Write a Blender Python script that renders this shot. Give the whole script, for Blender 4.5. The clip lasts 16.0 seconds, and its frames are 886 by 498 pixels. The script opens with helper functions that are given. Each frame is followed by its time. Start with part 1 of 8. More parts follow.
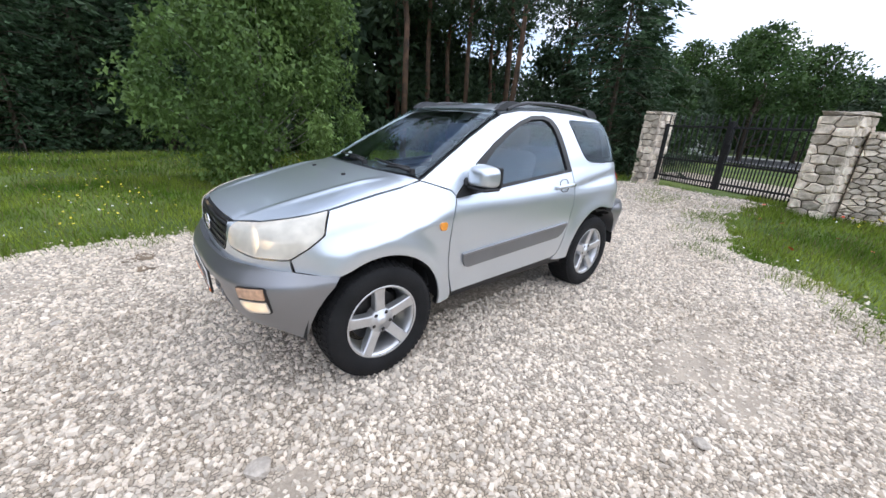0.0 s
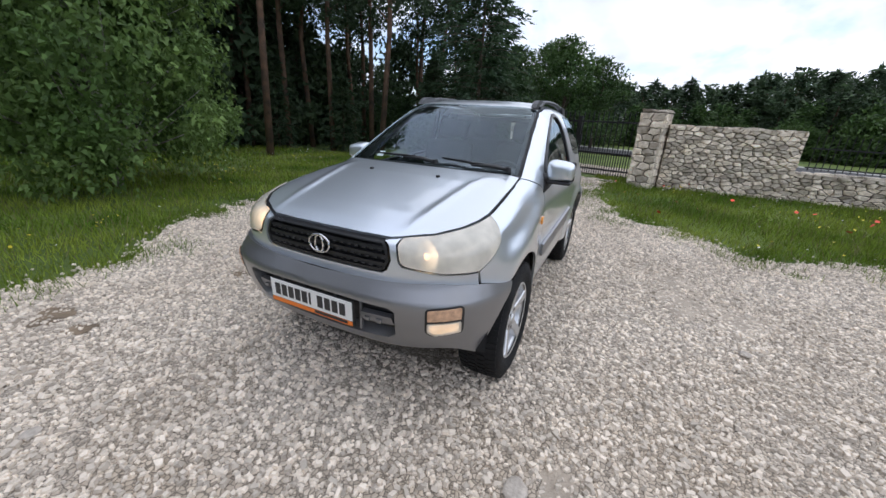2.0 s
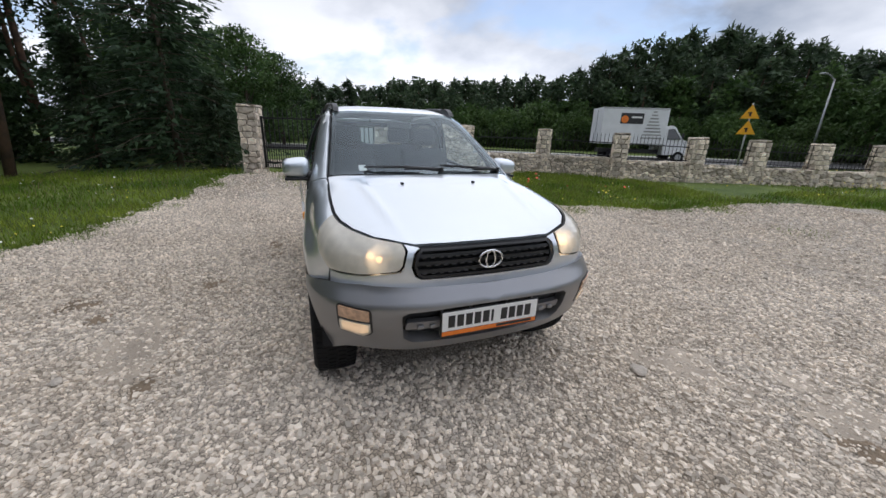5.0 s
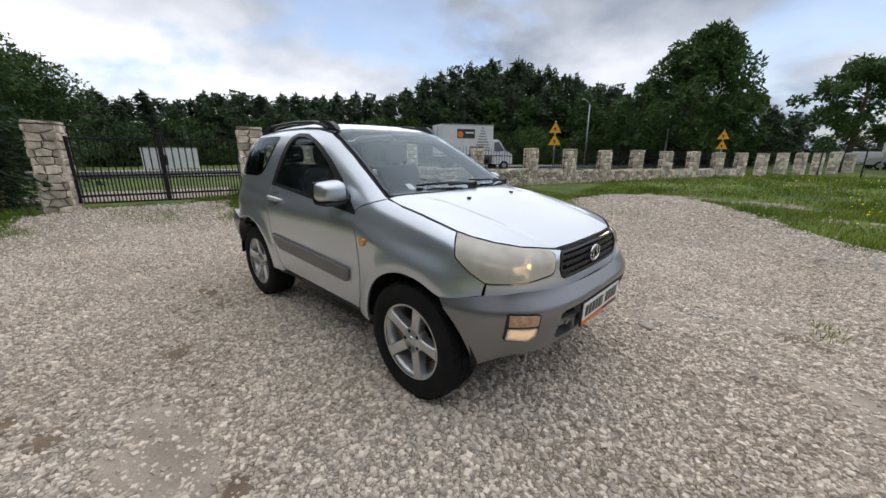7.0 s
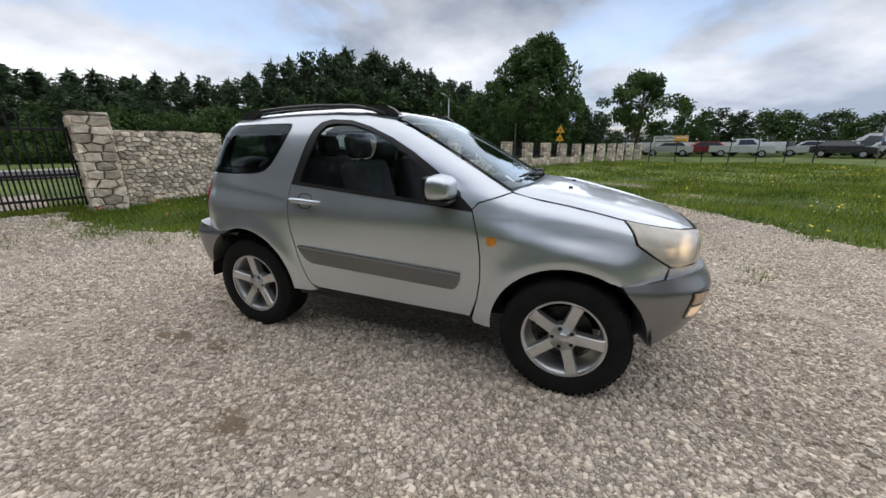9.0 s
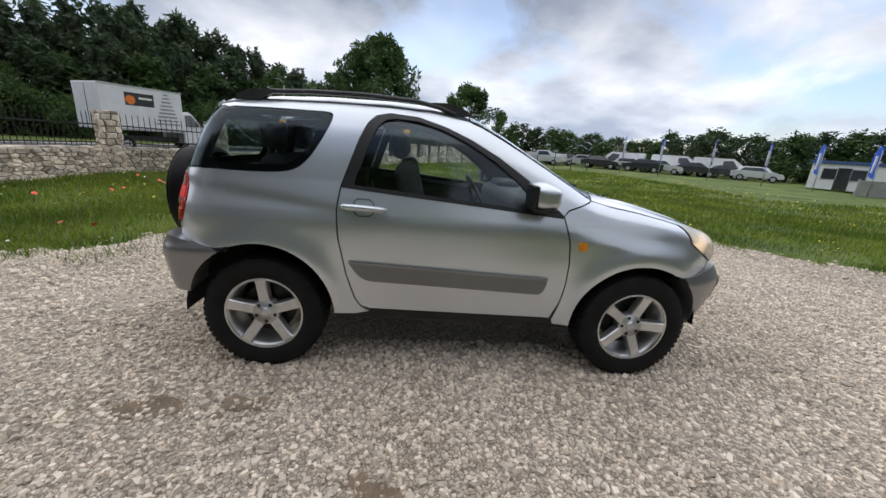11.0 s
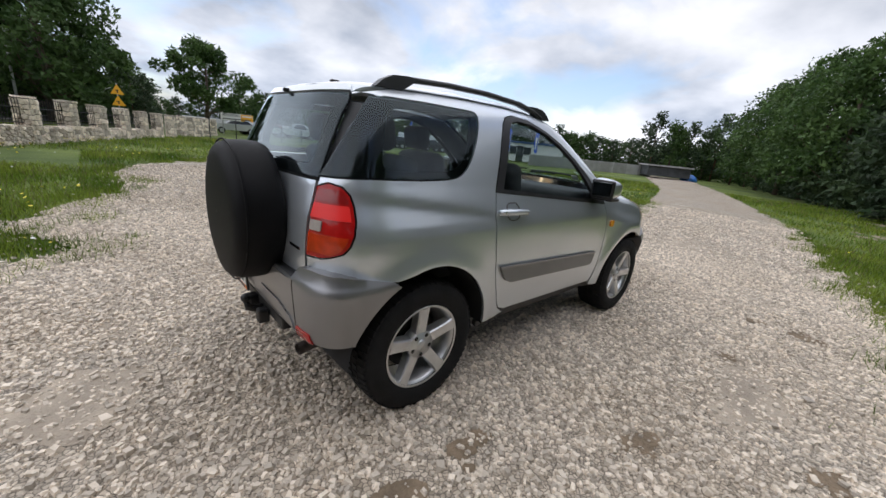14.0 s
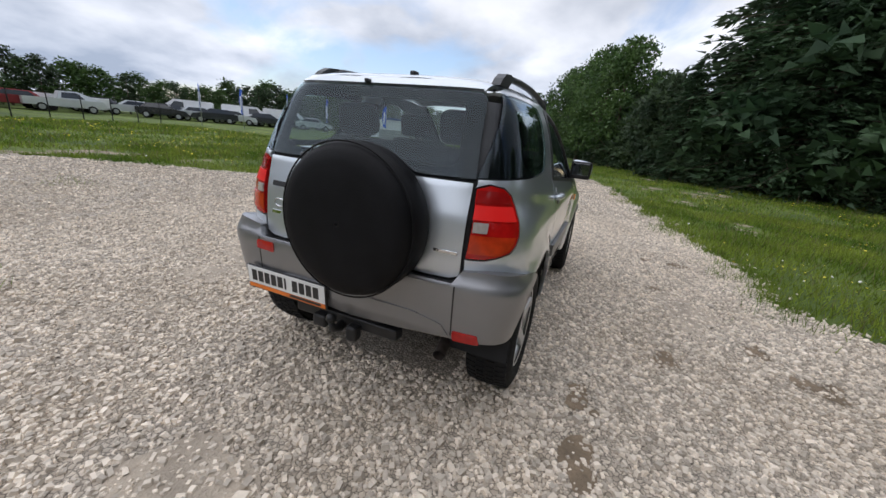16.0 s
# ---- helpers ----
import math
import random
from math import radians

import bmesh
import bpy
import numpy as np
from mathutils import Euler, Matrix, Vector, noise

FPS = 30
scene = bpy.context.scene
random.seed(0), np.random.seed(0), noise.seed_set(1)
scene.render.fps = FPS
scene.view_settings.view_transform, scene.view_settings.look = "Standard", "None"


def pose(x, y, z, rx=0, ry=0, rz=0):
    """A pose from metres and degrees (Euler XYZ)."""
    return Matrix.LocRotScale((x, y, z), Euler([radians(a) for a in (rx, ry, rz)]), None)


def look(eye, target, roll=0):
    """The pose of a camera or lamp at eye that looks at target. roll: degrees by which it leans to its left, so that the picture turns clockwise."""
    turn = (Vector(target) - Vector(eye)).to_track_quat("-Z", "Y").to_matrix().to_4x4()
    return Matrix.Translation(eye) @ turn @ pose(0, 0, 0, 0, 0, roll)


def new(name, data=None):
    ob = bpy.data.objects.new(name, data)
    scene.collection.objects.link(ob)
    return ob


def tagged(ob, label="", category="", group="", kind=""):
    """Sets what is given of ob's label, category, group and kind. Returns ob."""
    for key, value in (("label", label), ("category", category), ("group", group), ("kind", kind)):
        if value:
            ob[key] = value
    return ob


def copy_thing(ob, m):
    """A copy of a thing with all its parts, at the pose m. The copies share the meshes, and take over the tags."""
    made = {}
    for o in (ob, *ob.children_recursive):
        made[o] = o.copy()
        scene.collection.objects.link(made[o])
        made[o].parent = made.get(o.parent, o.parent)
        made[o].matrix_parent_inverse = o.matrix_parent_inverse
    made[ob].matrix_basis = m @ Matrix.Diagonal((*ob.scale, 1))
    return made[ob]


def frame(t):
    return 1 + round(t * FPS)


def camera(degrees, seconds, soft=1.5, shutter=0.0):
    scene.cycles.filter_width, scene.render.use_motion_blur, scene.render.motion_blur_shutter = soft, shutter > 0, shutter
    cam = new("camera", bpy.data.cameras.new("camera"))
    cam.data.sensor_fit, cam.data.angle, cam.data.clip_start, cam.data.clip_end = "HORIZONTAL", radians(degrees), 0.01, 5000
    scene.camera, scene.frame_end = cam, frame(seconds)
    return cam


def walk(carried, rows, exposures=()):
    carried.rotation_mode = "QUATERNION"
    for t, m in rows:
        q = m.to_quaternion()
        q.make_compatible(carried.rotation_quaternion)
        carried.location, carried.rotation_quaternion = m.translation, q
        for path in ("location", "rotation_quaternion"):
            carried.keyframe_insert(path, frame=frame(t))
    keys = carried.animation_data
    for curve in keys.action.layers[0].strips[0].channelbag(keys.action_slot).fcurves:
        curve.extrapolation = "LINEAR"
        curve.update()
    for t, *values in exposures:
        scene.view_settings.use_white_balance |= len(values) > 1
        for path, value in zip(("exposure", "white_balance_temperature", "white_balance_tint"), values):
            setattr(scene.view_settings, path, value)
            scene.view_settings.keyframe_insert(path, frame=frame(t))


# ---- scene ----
cam = camera(101.0, 16.0, 1.5, 0.0)
PATH = [
    (0.0, 2.092, 2.430, 1.453, 140.71, -19.22, -2.98),
    (0.5, 2.346, 2.164, 1.420, 133.94, -18.21, -2.39),
    (1.0, 2.604, 1.858, 1.409, 128.42, -17.35, -3.92),
    (1.5, 2.888, 1.594, 1.424, 121.11, -17.58, -5.17),
    (2.0, 3.045, 1.228, 1.414, 116.47, -19.15, -3.18),
    (2.5, 3.216, 0.894, 1.407, 108.82, -17.73, -2.48),
    (3.0, 3.346, 0.552, 1.414, 102.53, -18.21, 0.35),
    (3.5, 3.374, 0.170, 1.417, 94.67, -18.12, -0.97),
    (4.0, 3.461, -0.192, 1.414, 86.39, -18.03, -3.36),
    (4.5, 3.372, -0.522, 1.403, 76.91, -18.84, -0.67),
    (5.0, 3.283, -0.832, 1.414, 68.79, -17.69, -1.72),
    (5.2, 3.272, -0.982, 1.419, 65.34, -18.02, -0.14),
    (7.3, 2.348, -2.167, 1.394, 39.45, -15.74, -0.60),
    (7.5, 2.192, -2.241, 1.405, 36.83, -16.44, -0.89),
    (8.0, 1.872, -2.452, 1.385, 32.45, -14.47, -1.29),
    (8.5, 1.569, -2.639, 1.395, 26.58, -17.26, 0.49),
    (9.0, 1.184, -2.708, 1.379, 21.32, -16.10, 0.28),
    (9.2, 1.062, -2.736, 1.359, 18.90, -15.41, -0.90),
    (11.3, -0.508, -2.829, 1.381, -7.44, -16.12, -3.74),
    (11.5, -0.651, -2.795, 1.361, -9.66, -17.00, -3.73),
    (12.0, -1.029, -2.622, 1.371, -16.68, -17.54, -3.59),
    (12.5, -1.368, -2.546, 1.370, -24.01, -18.15, -3.29),
    (13.0, -1.685, -2.392, 1.353, -28.22, -17.52, -3.07),
    (13.5, -1.947, -2.144, 1.349, -33.45, -17.02, -6.18),
    (14.0, -2.245, -1.999, 1.351, -42.14, -16.32, -5.62),
    (14.5, -2.456, -1.793, 1.342, -47.31, -16.97, -5.31),
    (15.0, -2.624, -1.488, 1.360, -52.35, -17.62, -6.36),
    (15.5, -2.874, -1.291, 1.352, -60.65, -17.74, -5.71),
    (16.0, -3.024, -1.008, 1.336, -66.48, -17.74, -5.29),
]
walk(cam, [(t, pose(x, y, z, 90 + p, r, w)) for t, x, y, z, w, p, r in PATH],
     [(0.0, 1.0, 5860, 13), (0.5, 0.87, 5880, 13), (2.0, 0.49, 5930, 13), (3.5, 0.35, 6050, 13), (5.0, 0.29, 6150, 13), (8.0, 0.31, 6320, 12), (12.5, 0.54, 6350, 13), (14.0, 0.47, 6320, 13), (16.0, 0.38, 6200, 13)])

# ---- world and sun: bright, broken cloud; the sun stands behind thin cloud ----
SUN_AZ, SUN_EL = radians(108), radians(68)   # direction towards the sun, from +x round to +y
world = bpy.data.worlds.new("sky")
scene.world = world
world.use_nodes = True
wn, wl = world.node_tree.nodes, world.node_tree.links
wn.clear()


def build_sky():
    out = wn.new("ShaderNodeOutputWorld")
    bg = wn.new("ShaderNodeBackground")
    sky = wn.new("ShaderNodeTexSky")
    sky.sky_type, sky.sun_disc = "NISHITA", False
    sky.sun_elevation, sky.sun_rotation = SUN_EL, radians(90) - SUN_AZ
    sky.air_density, sky.dust_density = 1.0, 1.5
    co = wn.new("ShaderNodeTexCoord")
    sep = wn.new("ShaderNodeSeparateXYZ")
    wl.new(co.outputs["Generated"], sep.inputs[0])
    # flatten the dome, so that clouds draw out towards the horizon
    up = wn.new("ShaderNodeMath")
    up.operation, up.inputs[1].default_value = "MAXIMUM", 0.0
    wl.new(sep.outputs[2], up.inputs[0])
    add = wn.new("ShaderNodeMath")
    add.operation, add.inputs[1].default_value = "ADD", 0.38
    wl.new(up.outputs[0], add.inputs[0])
    flat = wn.new("ShaderNodeVectorMath")
    flat.operation = "DIVIDE"  # a nearly flat layer of cloud
    comb = wn.new("ShaderNodeCombineXYZ")
    for i in range(3):
        wl.new(add.outputs[0], comb.inputs[i])
    wl.new(co.outputs["Generated"], flat.inputs[0])
    wl.new(comb.outputs[0], flat.inputs[1])
    big = wn.new("ShaderNodeTexNoise")
    big.inputs["Scale"].default_value, big.inputs["Detail"].default_value = 1.7, 9
    big.inputs["Roughness"].default_value, big.inputs["Distortion"].default_value = 0.52, 0.35
    wl.new(flat.outputs[0], big.inputs["Vector"])
    cover = wn.new("ShaderNodeValToRGB")
    cover.color_ramp.elements[0].position, cover.color_ramp.elements[1].position = 0.35, 0.50
    wl.new(big.outputs["Fac"], cover.inputs[0])
    thick = wn.new("ShaderNodeTexNoise")
    thick.inputs["Scale"].default_value, thick.inputs["Detail"].default_value = 1.6, 7
    mapv = wn.new("ShaderNodeMapping")
    mapv.inputs["Location"].default_value = (4.3, 1.7, 0.4)
    wl.new(flat.outputs[0], mapv.inputs[0])
    wl.new(mapv.outputs[0], thick.inputs["Vector"])
    body = wn.new("ShaderNodeValToRGB")
    e = body.color_ramp.elements
    e[0].position, e[0].color = 0.34, (6.4, 6.5, 6.65, 1)
    e[1].position, e[1].color = 0.66, (2.15, 2.5, 3.05, 1)
    # a bank of heavier grey cloud stands over the field
    bank = wn.new("ShaderNodeVectorMath")
    bank.operation = "DOT_PRODUCT"
    bank.inputs[1].default_value = (math.cos(radians(92)), math.sin(radians(92)), 0.0)
    wl.new(co.outputs["Generated"], bank.inputs[0])
    heavy = wn.new("ShaderNodeMapRange")
    heavy.interpolation_type = "SMOOTHSTEP"
    heavy.inputs[1].default_value, heavy.inputs[2].default_value = 0.60, 1.0
    heavy.inputs[3].default_value, heavy.inputs[4].default_value = -0.03, 0.12
    wl.new(bank.outputs["Value"], heavy.inputs[0])
    depth = wn.new("ShaderNodeMath")
    depth.operation = "ADD"
    wl.new(thick.outputs["Fac"], depth.inputs[0])
    wl.new(heavy.outputs[0], depth.inputs[1])
    # and thin bright cloud over the gate
    pale = wn.new("ShaderNodeVectorMath")
    pale.operation = "DOT_PRODUCT"
    pale.inputs[1].default_value = (math.cos(radians(172)), math.sin(radians(172)), 0.0)
    wl.new(co.outputs["Generated"], pale.inputs[0])
    thin = wn.new("ShaderNodeMapRange")
    thin.interpolation_type = "SMOOTHSTEP"
    thin.inputs[1].default_value, thin.inputs[2].default_value = 0.80, 1.0
    thin.inputs[3].default_value, thin.inputs[4].default_value = 0.0, 0.13
    wl.new(pale.outputs["Value"], thin.inputs[0])
    total = wn.new("ShaderNodeMath")
    total.operation = "SUBTRACT"
    wl.new(depth.outputs[0], total.inputs[0])
    wl.new(thin.outputs[0], total.inputs[1])
    wl.new(total.outputs[0], body.inputs[0])
    # cloud near the sun is brighter
    dirv = wn.new("ShaderNodeVectorMath")
    dirv.operation = "DOT_PRODUCT"
    dirv.inputs[1].default_value = (math.cos(SUN_AZ) * math.cos(SUN_EL), math.sin(SUN_AZ) * math.cos(SUN_EL), math.sin(SUN_EL))
    wl.new(co.outputs["Generated"], dirv.inputs[0])
    glow = wn.new("ShaderNodeMapRange")
    glow.interpolation_type = "SMOOTHSTEP"
    glow.inputs[1].default_value, glow.inputs[2].default_value = 0.70, 1.0
    glow.inputs[3].default_value, glow.inputs[4].default_value = 0.95, 1.8
    wl.new(dirv.outputs["Value"], glow.inputs[0])
    # brighter haze low down, greyer cloud overhead
    low = wn.new("ShaderNodeMapRange")
    low.inputs[1].default_value, low.inputs[2].default_value = 0.08, 0.60
    low.inputs[3].default_value, low.inputs[4].default_value = 1.18, 0.44
    wl.new(sep.outputs[2], low.inputs[0])
    both_glows = wn.new("ShaderNodeMath")
    both_glows.operation = "MULTIPLY"
    wl.new(glow.outputs[0], both_glows.inputs[0])
    wl.new(low.outputs[0], both_glows.inputs[1])
    lit = wn.new("ShaderNodeMix")
    lit.data_type, lit.blend_type = "RGBA", "MULTIPLY"
    lit.inputs[0].default_value = 1.0
    wl.new(body.outputs[0], lit.inputs[6])
    wl.new(both_glows.outputs[0], lit.inputs[7])
    veil = wn.new("ShaderNodeMapRange")  # the sun stands behind cloud
    veil.inputs[1].default_value, veil.inputs[2].default_value = 0.45, 0.8
    wl.new(dirv.outputs["Value"], veil.inputs[0])
    most = wn.new("ShaderNodeMath")
    most.operation = "MAXIMUM"
    wl.new(cover.outputs[0], most.inputs[0])
    wl.new(veil.outputs[0], most.inputs[1])
    mix = wn.new("ShaderNodeMix")
    mix.data_type = "RGBA"
    wl.new(most.outputs[0], mix.inputs[0])
    wl.new(sky.outputs[0], mix.inputs[6])
    wl.new(lit.outputs[2], mix.inputs[7])
    wl.new(mix.outputs[2], bg.inputs[0])
    bg.inputs[1].default_value = 0.14
    wl.new(bg.outputs[0], out.inputs[0])


build_sky()
sun = new("sun", bpy.data.lights.new("sun", "SUN"))
sun.data.energy, sun.data.angle, sun.data.color = 1.65, radians(125), (1.0, 0.985, 0.97)
sun.matrix_world = look((0, 0, 30), (-math.cos(SUN_AZ) * math.cos(SUN_EL) * 30, -math.sin(SUN_AZ) * math.cos(SUN_EL) * 30, 30 - 30 * math.sin(SUN_EL)))


# ---- materials ----
def material(name, colour, rough=0.6, metal=0.0, var=0.0, scale=5.0, fine=0.0, fine_scale=60.0, bump=0.0, bump_scale=80.0,
             second=None, coat=0.0, spec=0.5, island=0.0, objects=0.0, rough_var=0.0, trans=0.0):
    """A surface with variation at two scales, relief, and an optional second colour that the large scale mixes in."""
    m = bpy.data.materials.new(name)
    m.use_nodes = True
    n, l = m.node_tree.nodes, m.node_tree.links
    b = n["Principled BSDF"]
    b.inputs["Roughness"].default_value, b.inputs["Metallic"].default_value = rough, metal
    b.inputs["Specular IOR Level"].default_value = spec
    b.inputs["Coat Weight"].default_value, b.inputs["Coat Roughness"].default_value = coat, 0.04
    b.inputs["Base Color"].default_value = (*colour, 1)
    if trans:
        b.inputs["Subsurface Weight"].default_value = 0.0
    geo = n.new("ShaderNodeTexCoord")
    source = None
    if var or second:
        big = n.new("ShaderNodeTexNoise")
        big.inputs["Scale"].default_value, big.inputs["Detail"].default_value = scale, 6
        l.new(geo.outputs["Object"], big.inputs["Vector"])
        ramp = n.new("ShaderNodeValToRGB")
        dark = [c * (1 - var) for c in colour]
        light = second or [min(1, c * (1 + var)) for c in colour]
        ramp.color_ramp.elements[0].position, ramp.color_ramp.elements[1].position = 0.34, 0.66
        ramp.color_ramp.elements[0].color, ramp.color_ramp.elements[1].color = (*dark, 1), (*light, 1)
        l.new(big.outputs["Fac"], ramp.inputs[0])
        source = ramp.outputs[0]
        if rough_var:
            rr = n.new("ShaderNodeMapRange")
            rr.inputs[3].default_value, rr.inputs[4].default_value = max(0.02, rough - rough_var), min(1, rough + rough_var)
            l.new(big.outputs["Fac"], rr.inputs[0])
            l.new(rr.outputs[0], b.inputs["Roughness"])

    def vary(source, factor, amount):
        hsv = n.new("ShaderNodeHueSaturation")
        rng = n.new("ShaderNodeMapRange")
        rng.inputs[3].default_value, rng.inputs[4].default_value = 1 - amount, 1 + amount
        l.new(factor, rng.inputs[0])
        l.new(rng.outputs[0], hsv.inputs["Value"])
        if source is None:
            hsv.inputs["Color"].default_value = (*colour, 1)
        else:
            l.new(source, hsv.inputs["Color"])
        return hsv.outputs[0]

    if fine:
        small = n.new("ShaderNodeTexNoise")
        small.inputs["Scale"].default_value, small.inputs["Detail"].default_value = fine_scale, 4
        l.new(geo.outputs["Object"], small.inputs["Vector"])
        source = vary(source, small.outputs["Fac"], fine)
    if island:
        g = n.new("ShaderNodeNewGeometry")
        source = vary(source, g.outputs["Random Per Island"], island)
    if objects:
        o = n.new("ShaderNodeObjectInfo")
        source = vary(source, o.outputs["Random"], objects)
    if source is not None:
        l.new(source, b.inputs["Base Color"])
    if bump:
        t = n.new("ShaderNodeTexNoise")
        t.inputs["Scale"].default_value, t.inputs["Detail"].default_value = bump_scale, 5
        l.new(geo.outputs["Object"], t.inputs["Vector"])
        bp = n.new("ShaderNodeBump")
        bp.inputs["Strength"].default_value, bp.inputs["Distance"].default_value = bump, 0.02
        l.new(t.outputs["Fac"], bp.inputs["Height"])
        l.new(bp.outputs[0], b.inputs["Normal"])
    return m


def glass(name, tint, mirror=1.0):
    """Clear or tinted sheet glass: lets light straight through, and mirrors by Fresnel."""
    m = bpy.data.materials.new(name)
    m.use_nodes = True
    n, l = m.node_tree.nodes, m.node_tree.links
    n.clear()
    out = n.new("ShaderNodeOutputMaterial")
    clear = n.new("ShaderNodeBsdfTransparent")
    clear.inputs[0].default_value = (*tint, 1)
    gl = n.new("ShaderNodeBsdfGlossy")
    gl.inputs["Roughness"].default_value = 0.01
    gl.inputs["Color"].default_value = (0.80, 0.92, 1.0, 1)
    # two surfaces, alike from both sides: base gloss and a rise towards grazing angles
    lw = n.new("ShaderNodeLayerWeight")
    lw.inputs["Blend"].default_value = 0.5
    pw = n.new("ShaderNodeMath")
    pw.operation, pw.inputs[1].default_value = "POWER", 5.0
    l.new(lw.outputs["Facing"], pw.inputs[0])
    fr = n.new("ShaderNodeMapRange")
    fr.inputs[3].default_value, fr.inputs[4].default_value = 0.046 * mirror, 0.95
    l.new(pw.outputs[0], fr.inputs[0])
    mix = n.new("ShaderNodeMixShader")
    l.new(fr.outputs[0], mix.inputs[0])
    l.new(clear.outputs[0], mix.inputs[1])
    l.new(gl.outputs[0], mix.inputs[2])
    l.new(mix.outputs[0], out.inputs[0])
    return m


def leaf_material(name, colour, second, var=0.35, spec=0.3):
    """Foliage: two greens by clump, every leaf a little different, light shining through."""
    m = material(name, colour, 0.6, var=0.25, scale=0.7, second=second, island=var, objects=0.18, spec=spec)
    n, l = m.node_tree.nodes, m.node_tree.links
    b = n["Principled BSDF"]
    tr = n.new("ShaderNodeBsdfTranslucent")
    mix = n.new("ShaderNodeMixShader")
    mix.inputs[0].default_value = 0.28
    src = b.inputs["Base Color"].links[0].from_socket
    l.new(src, tr.inputs[0])
    l.new(b.outputs[0], mix.inputs[1])
    l.new(tr.outputs[0], mix.inputs[2])
    l.new(mix.outputs[0], n["Material Output"].inputs[0])
    return m


M = {}
def chip_bed(name, tones, size):
    """A bed of trodden chips too small to build: cells of stone, each with its tone, darker along their edges."""
    m = bpy.data.materials.new(name)
    m.use_nodes = True
    n, l = m.node_tree.nodes, m.node_tree.links
    b = n["Principled BSDF"]
    b.inputs["Roughness"].default_value = 0.9
    b.inputs["Specular IOR Level"].default_value = 0.3
    co = n.new("ShaderNodeTexCoord")
    warp = n.new("ShaderNodeTexNoise")
    warp.inputs["Scale"].default_value, warp.inputs["Detail"].default_value = 30.0, 3
    l.new(co.outputs["Object"], warp.inputs["Vector"])
    shift = n.new("ShaderNodeMix")
    shift.data_type = "VECTOR"
    shift.inputs[0].default_value = 0.018
    l.new(co.outputs["Object"], shift.inputs[4])
    l.new(warp.outputs["Color"], shift.inputs[5])
    cell, edge = n.new("ShaderNodeTexVoronoi"), n.new("ShaderNodeTexVoronoi")
    edge.feature = "DISTANCE_TO_EDGE"
    for v in (cell, edge):
        v.inputs["Scale"].default_value = 1 / size
        l.new(shift.outputs[1], v.inputs["Vector"])
    tone = n.new("ShaderNodeValToRGB")
    e = tone.color_ramp.elements
    e[0].color, e[1].color = (*tones[0], 1), (*tones[1], 1)
    l.new(cell.outputs["Color"], tone.inputs[0])
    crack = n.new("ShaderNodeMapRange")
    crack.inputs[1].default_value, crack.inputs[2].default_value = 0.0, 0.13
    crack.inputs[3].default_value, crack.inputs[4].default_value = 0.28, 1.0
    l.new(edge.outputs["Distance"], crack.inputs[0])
    broad = n.new("ShaderNodeTexNoise")
    broad.inputs["Scale"].default_value, broad.inputs["Detail"].default_value = 0.9, 7
    l.new(co.outputs["Object"], broad.inputs["Vector"])
    tint = n.new("ShaderNodeValToRGB")
    tint.color_ramp.elements[0].position, tint.color_ramp.elements[1].position = 0.36, 0.64
    tint.color_ramp.elements[0].color, tint.color_ramp.elements[1].color = (0.90, 0.85, 0.78, 1), (1, 1, 1, 1)
    l.new(broad.outputs["Fac"], tint.inputs[0])
    mul = [n.new("ShaderNodeMix") for _ in range(2)]
    for q in mul:
        q.data_type, q.blend_type, q.inputs[0].default_value = "RGBA", "MULTIPLY", 1.0
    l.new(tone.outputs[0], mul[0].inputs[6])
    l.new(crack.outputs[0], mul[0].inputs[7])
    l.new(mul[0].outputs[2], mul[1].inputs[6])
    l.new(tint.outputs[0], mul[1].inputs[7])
    l.new(mul[1].outputs[2], b.inputs["Base Color"])
    bp = n.new("ShaderNodeBump")
    bp.inputs["Strength"].default_value, bp.inputs["Distance"].default_value = 0.9, 0.012
    height = n.new("ShaderNodeMath")
    height.operation = "ADD"
    l.new(cell.outputs["Color"], height.inputs[0])
    l.new(edge.outputs["Distance"], height.inputs[1])
    l.new(height.outputs[0], bp.inputs["Height"])
    l.new(bp.outputs[0], b.inputs["Normal"])
    return m


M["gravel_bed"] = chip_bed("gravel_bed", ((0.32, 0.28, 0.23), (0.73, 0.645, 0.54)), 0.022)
M["stone_chip"] = material("stone_chip", (0.665, 0.58, 0.475), 0.9, var=0.10, scale=0.8, island=0.36, fine=0.14, fine_scale=110, second=(0.71, 0.628, 0.525), spec=0.25)
M["rock"] = material("rock", (0.46, 0.41, 0.35), 0.9, var=0.2, scale=20, fine=0.2, fine_scale=120, bump=0.5, bump_scale=60, spec=0.25)
M["earth"] = material("earth", (0.22, 0.165, 0.11), 0.95, var=0.3, scale=6, fine=0.3, fine_scale=70, bump=0.8, bump_scale=60)
M["meadow"] = material("meadow", (0.075, 0.125, 0.018), 0.95, var=0.3, scale=0.45, fine=0.45, fine_scale=35, bump=1.0, bump_scale=45, second=(0.15, 0.20, 0.035))
M["grass"] = leaf_material("grass", (0.100, 0.195, 0.020), (0.25, 0.31, 0.045), 0.45, 0.12)
M["dry_grass"] = leaf_material("dry_grass", (0.30, 0.25, 0.12), (0.20, 0.20, 0.08), 0.3)
M["flower_yellow"] = material("flower_yellow", (0.75, 0.62, 0.04), 0.6, island=0.2)
M["flower_white"] = material("flower_white", (0.75, 0.75, 0.70), 0.6, island=0.15)
M["flower_red"] = material("flower_red", (0.70, 0.07, 0.02), 0.5, island=0.2)
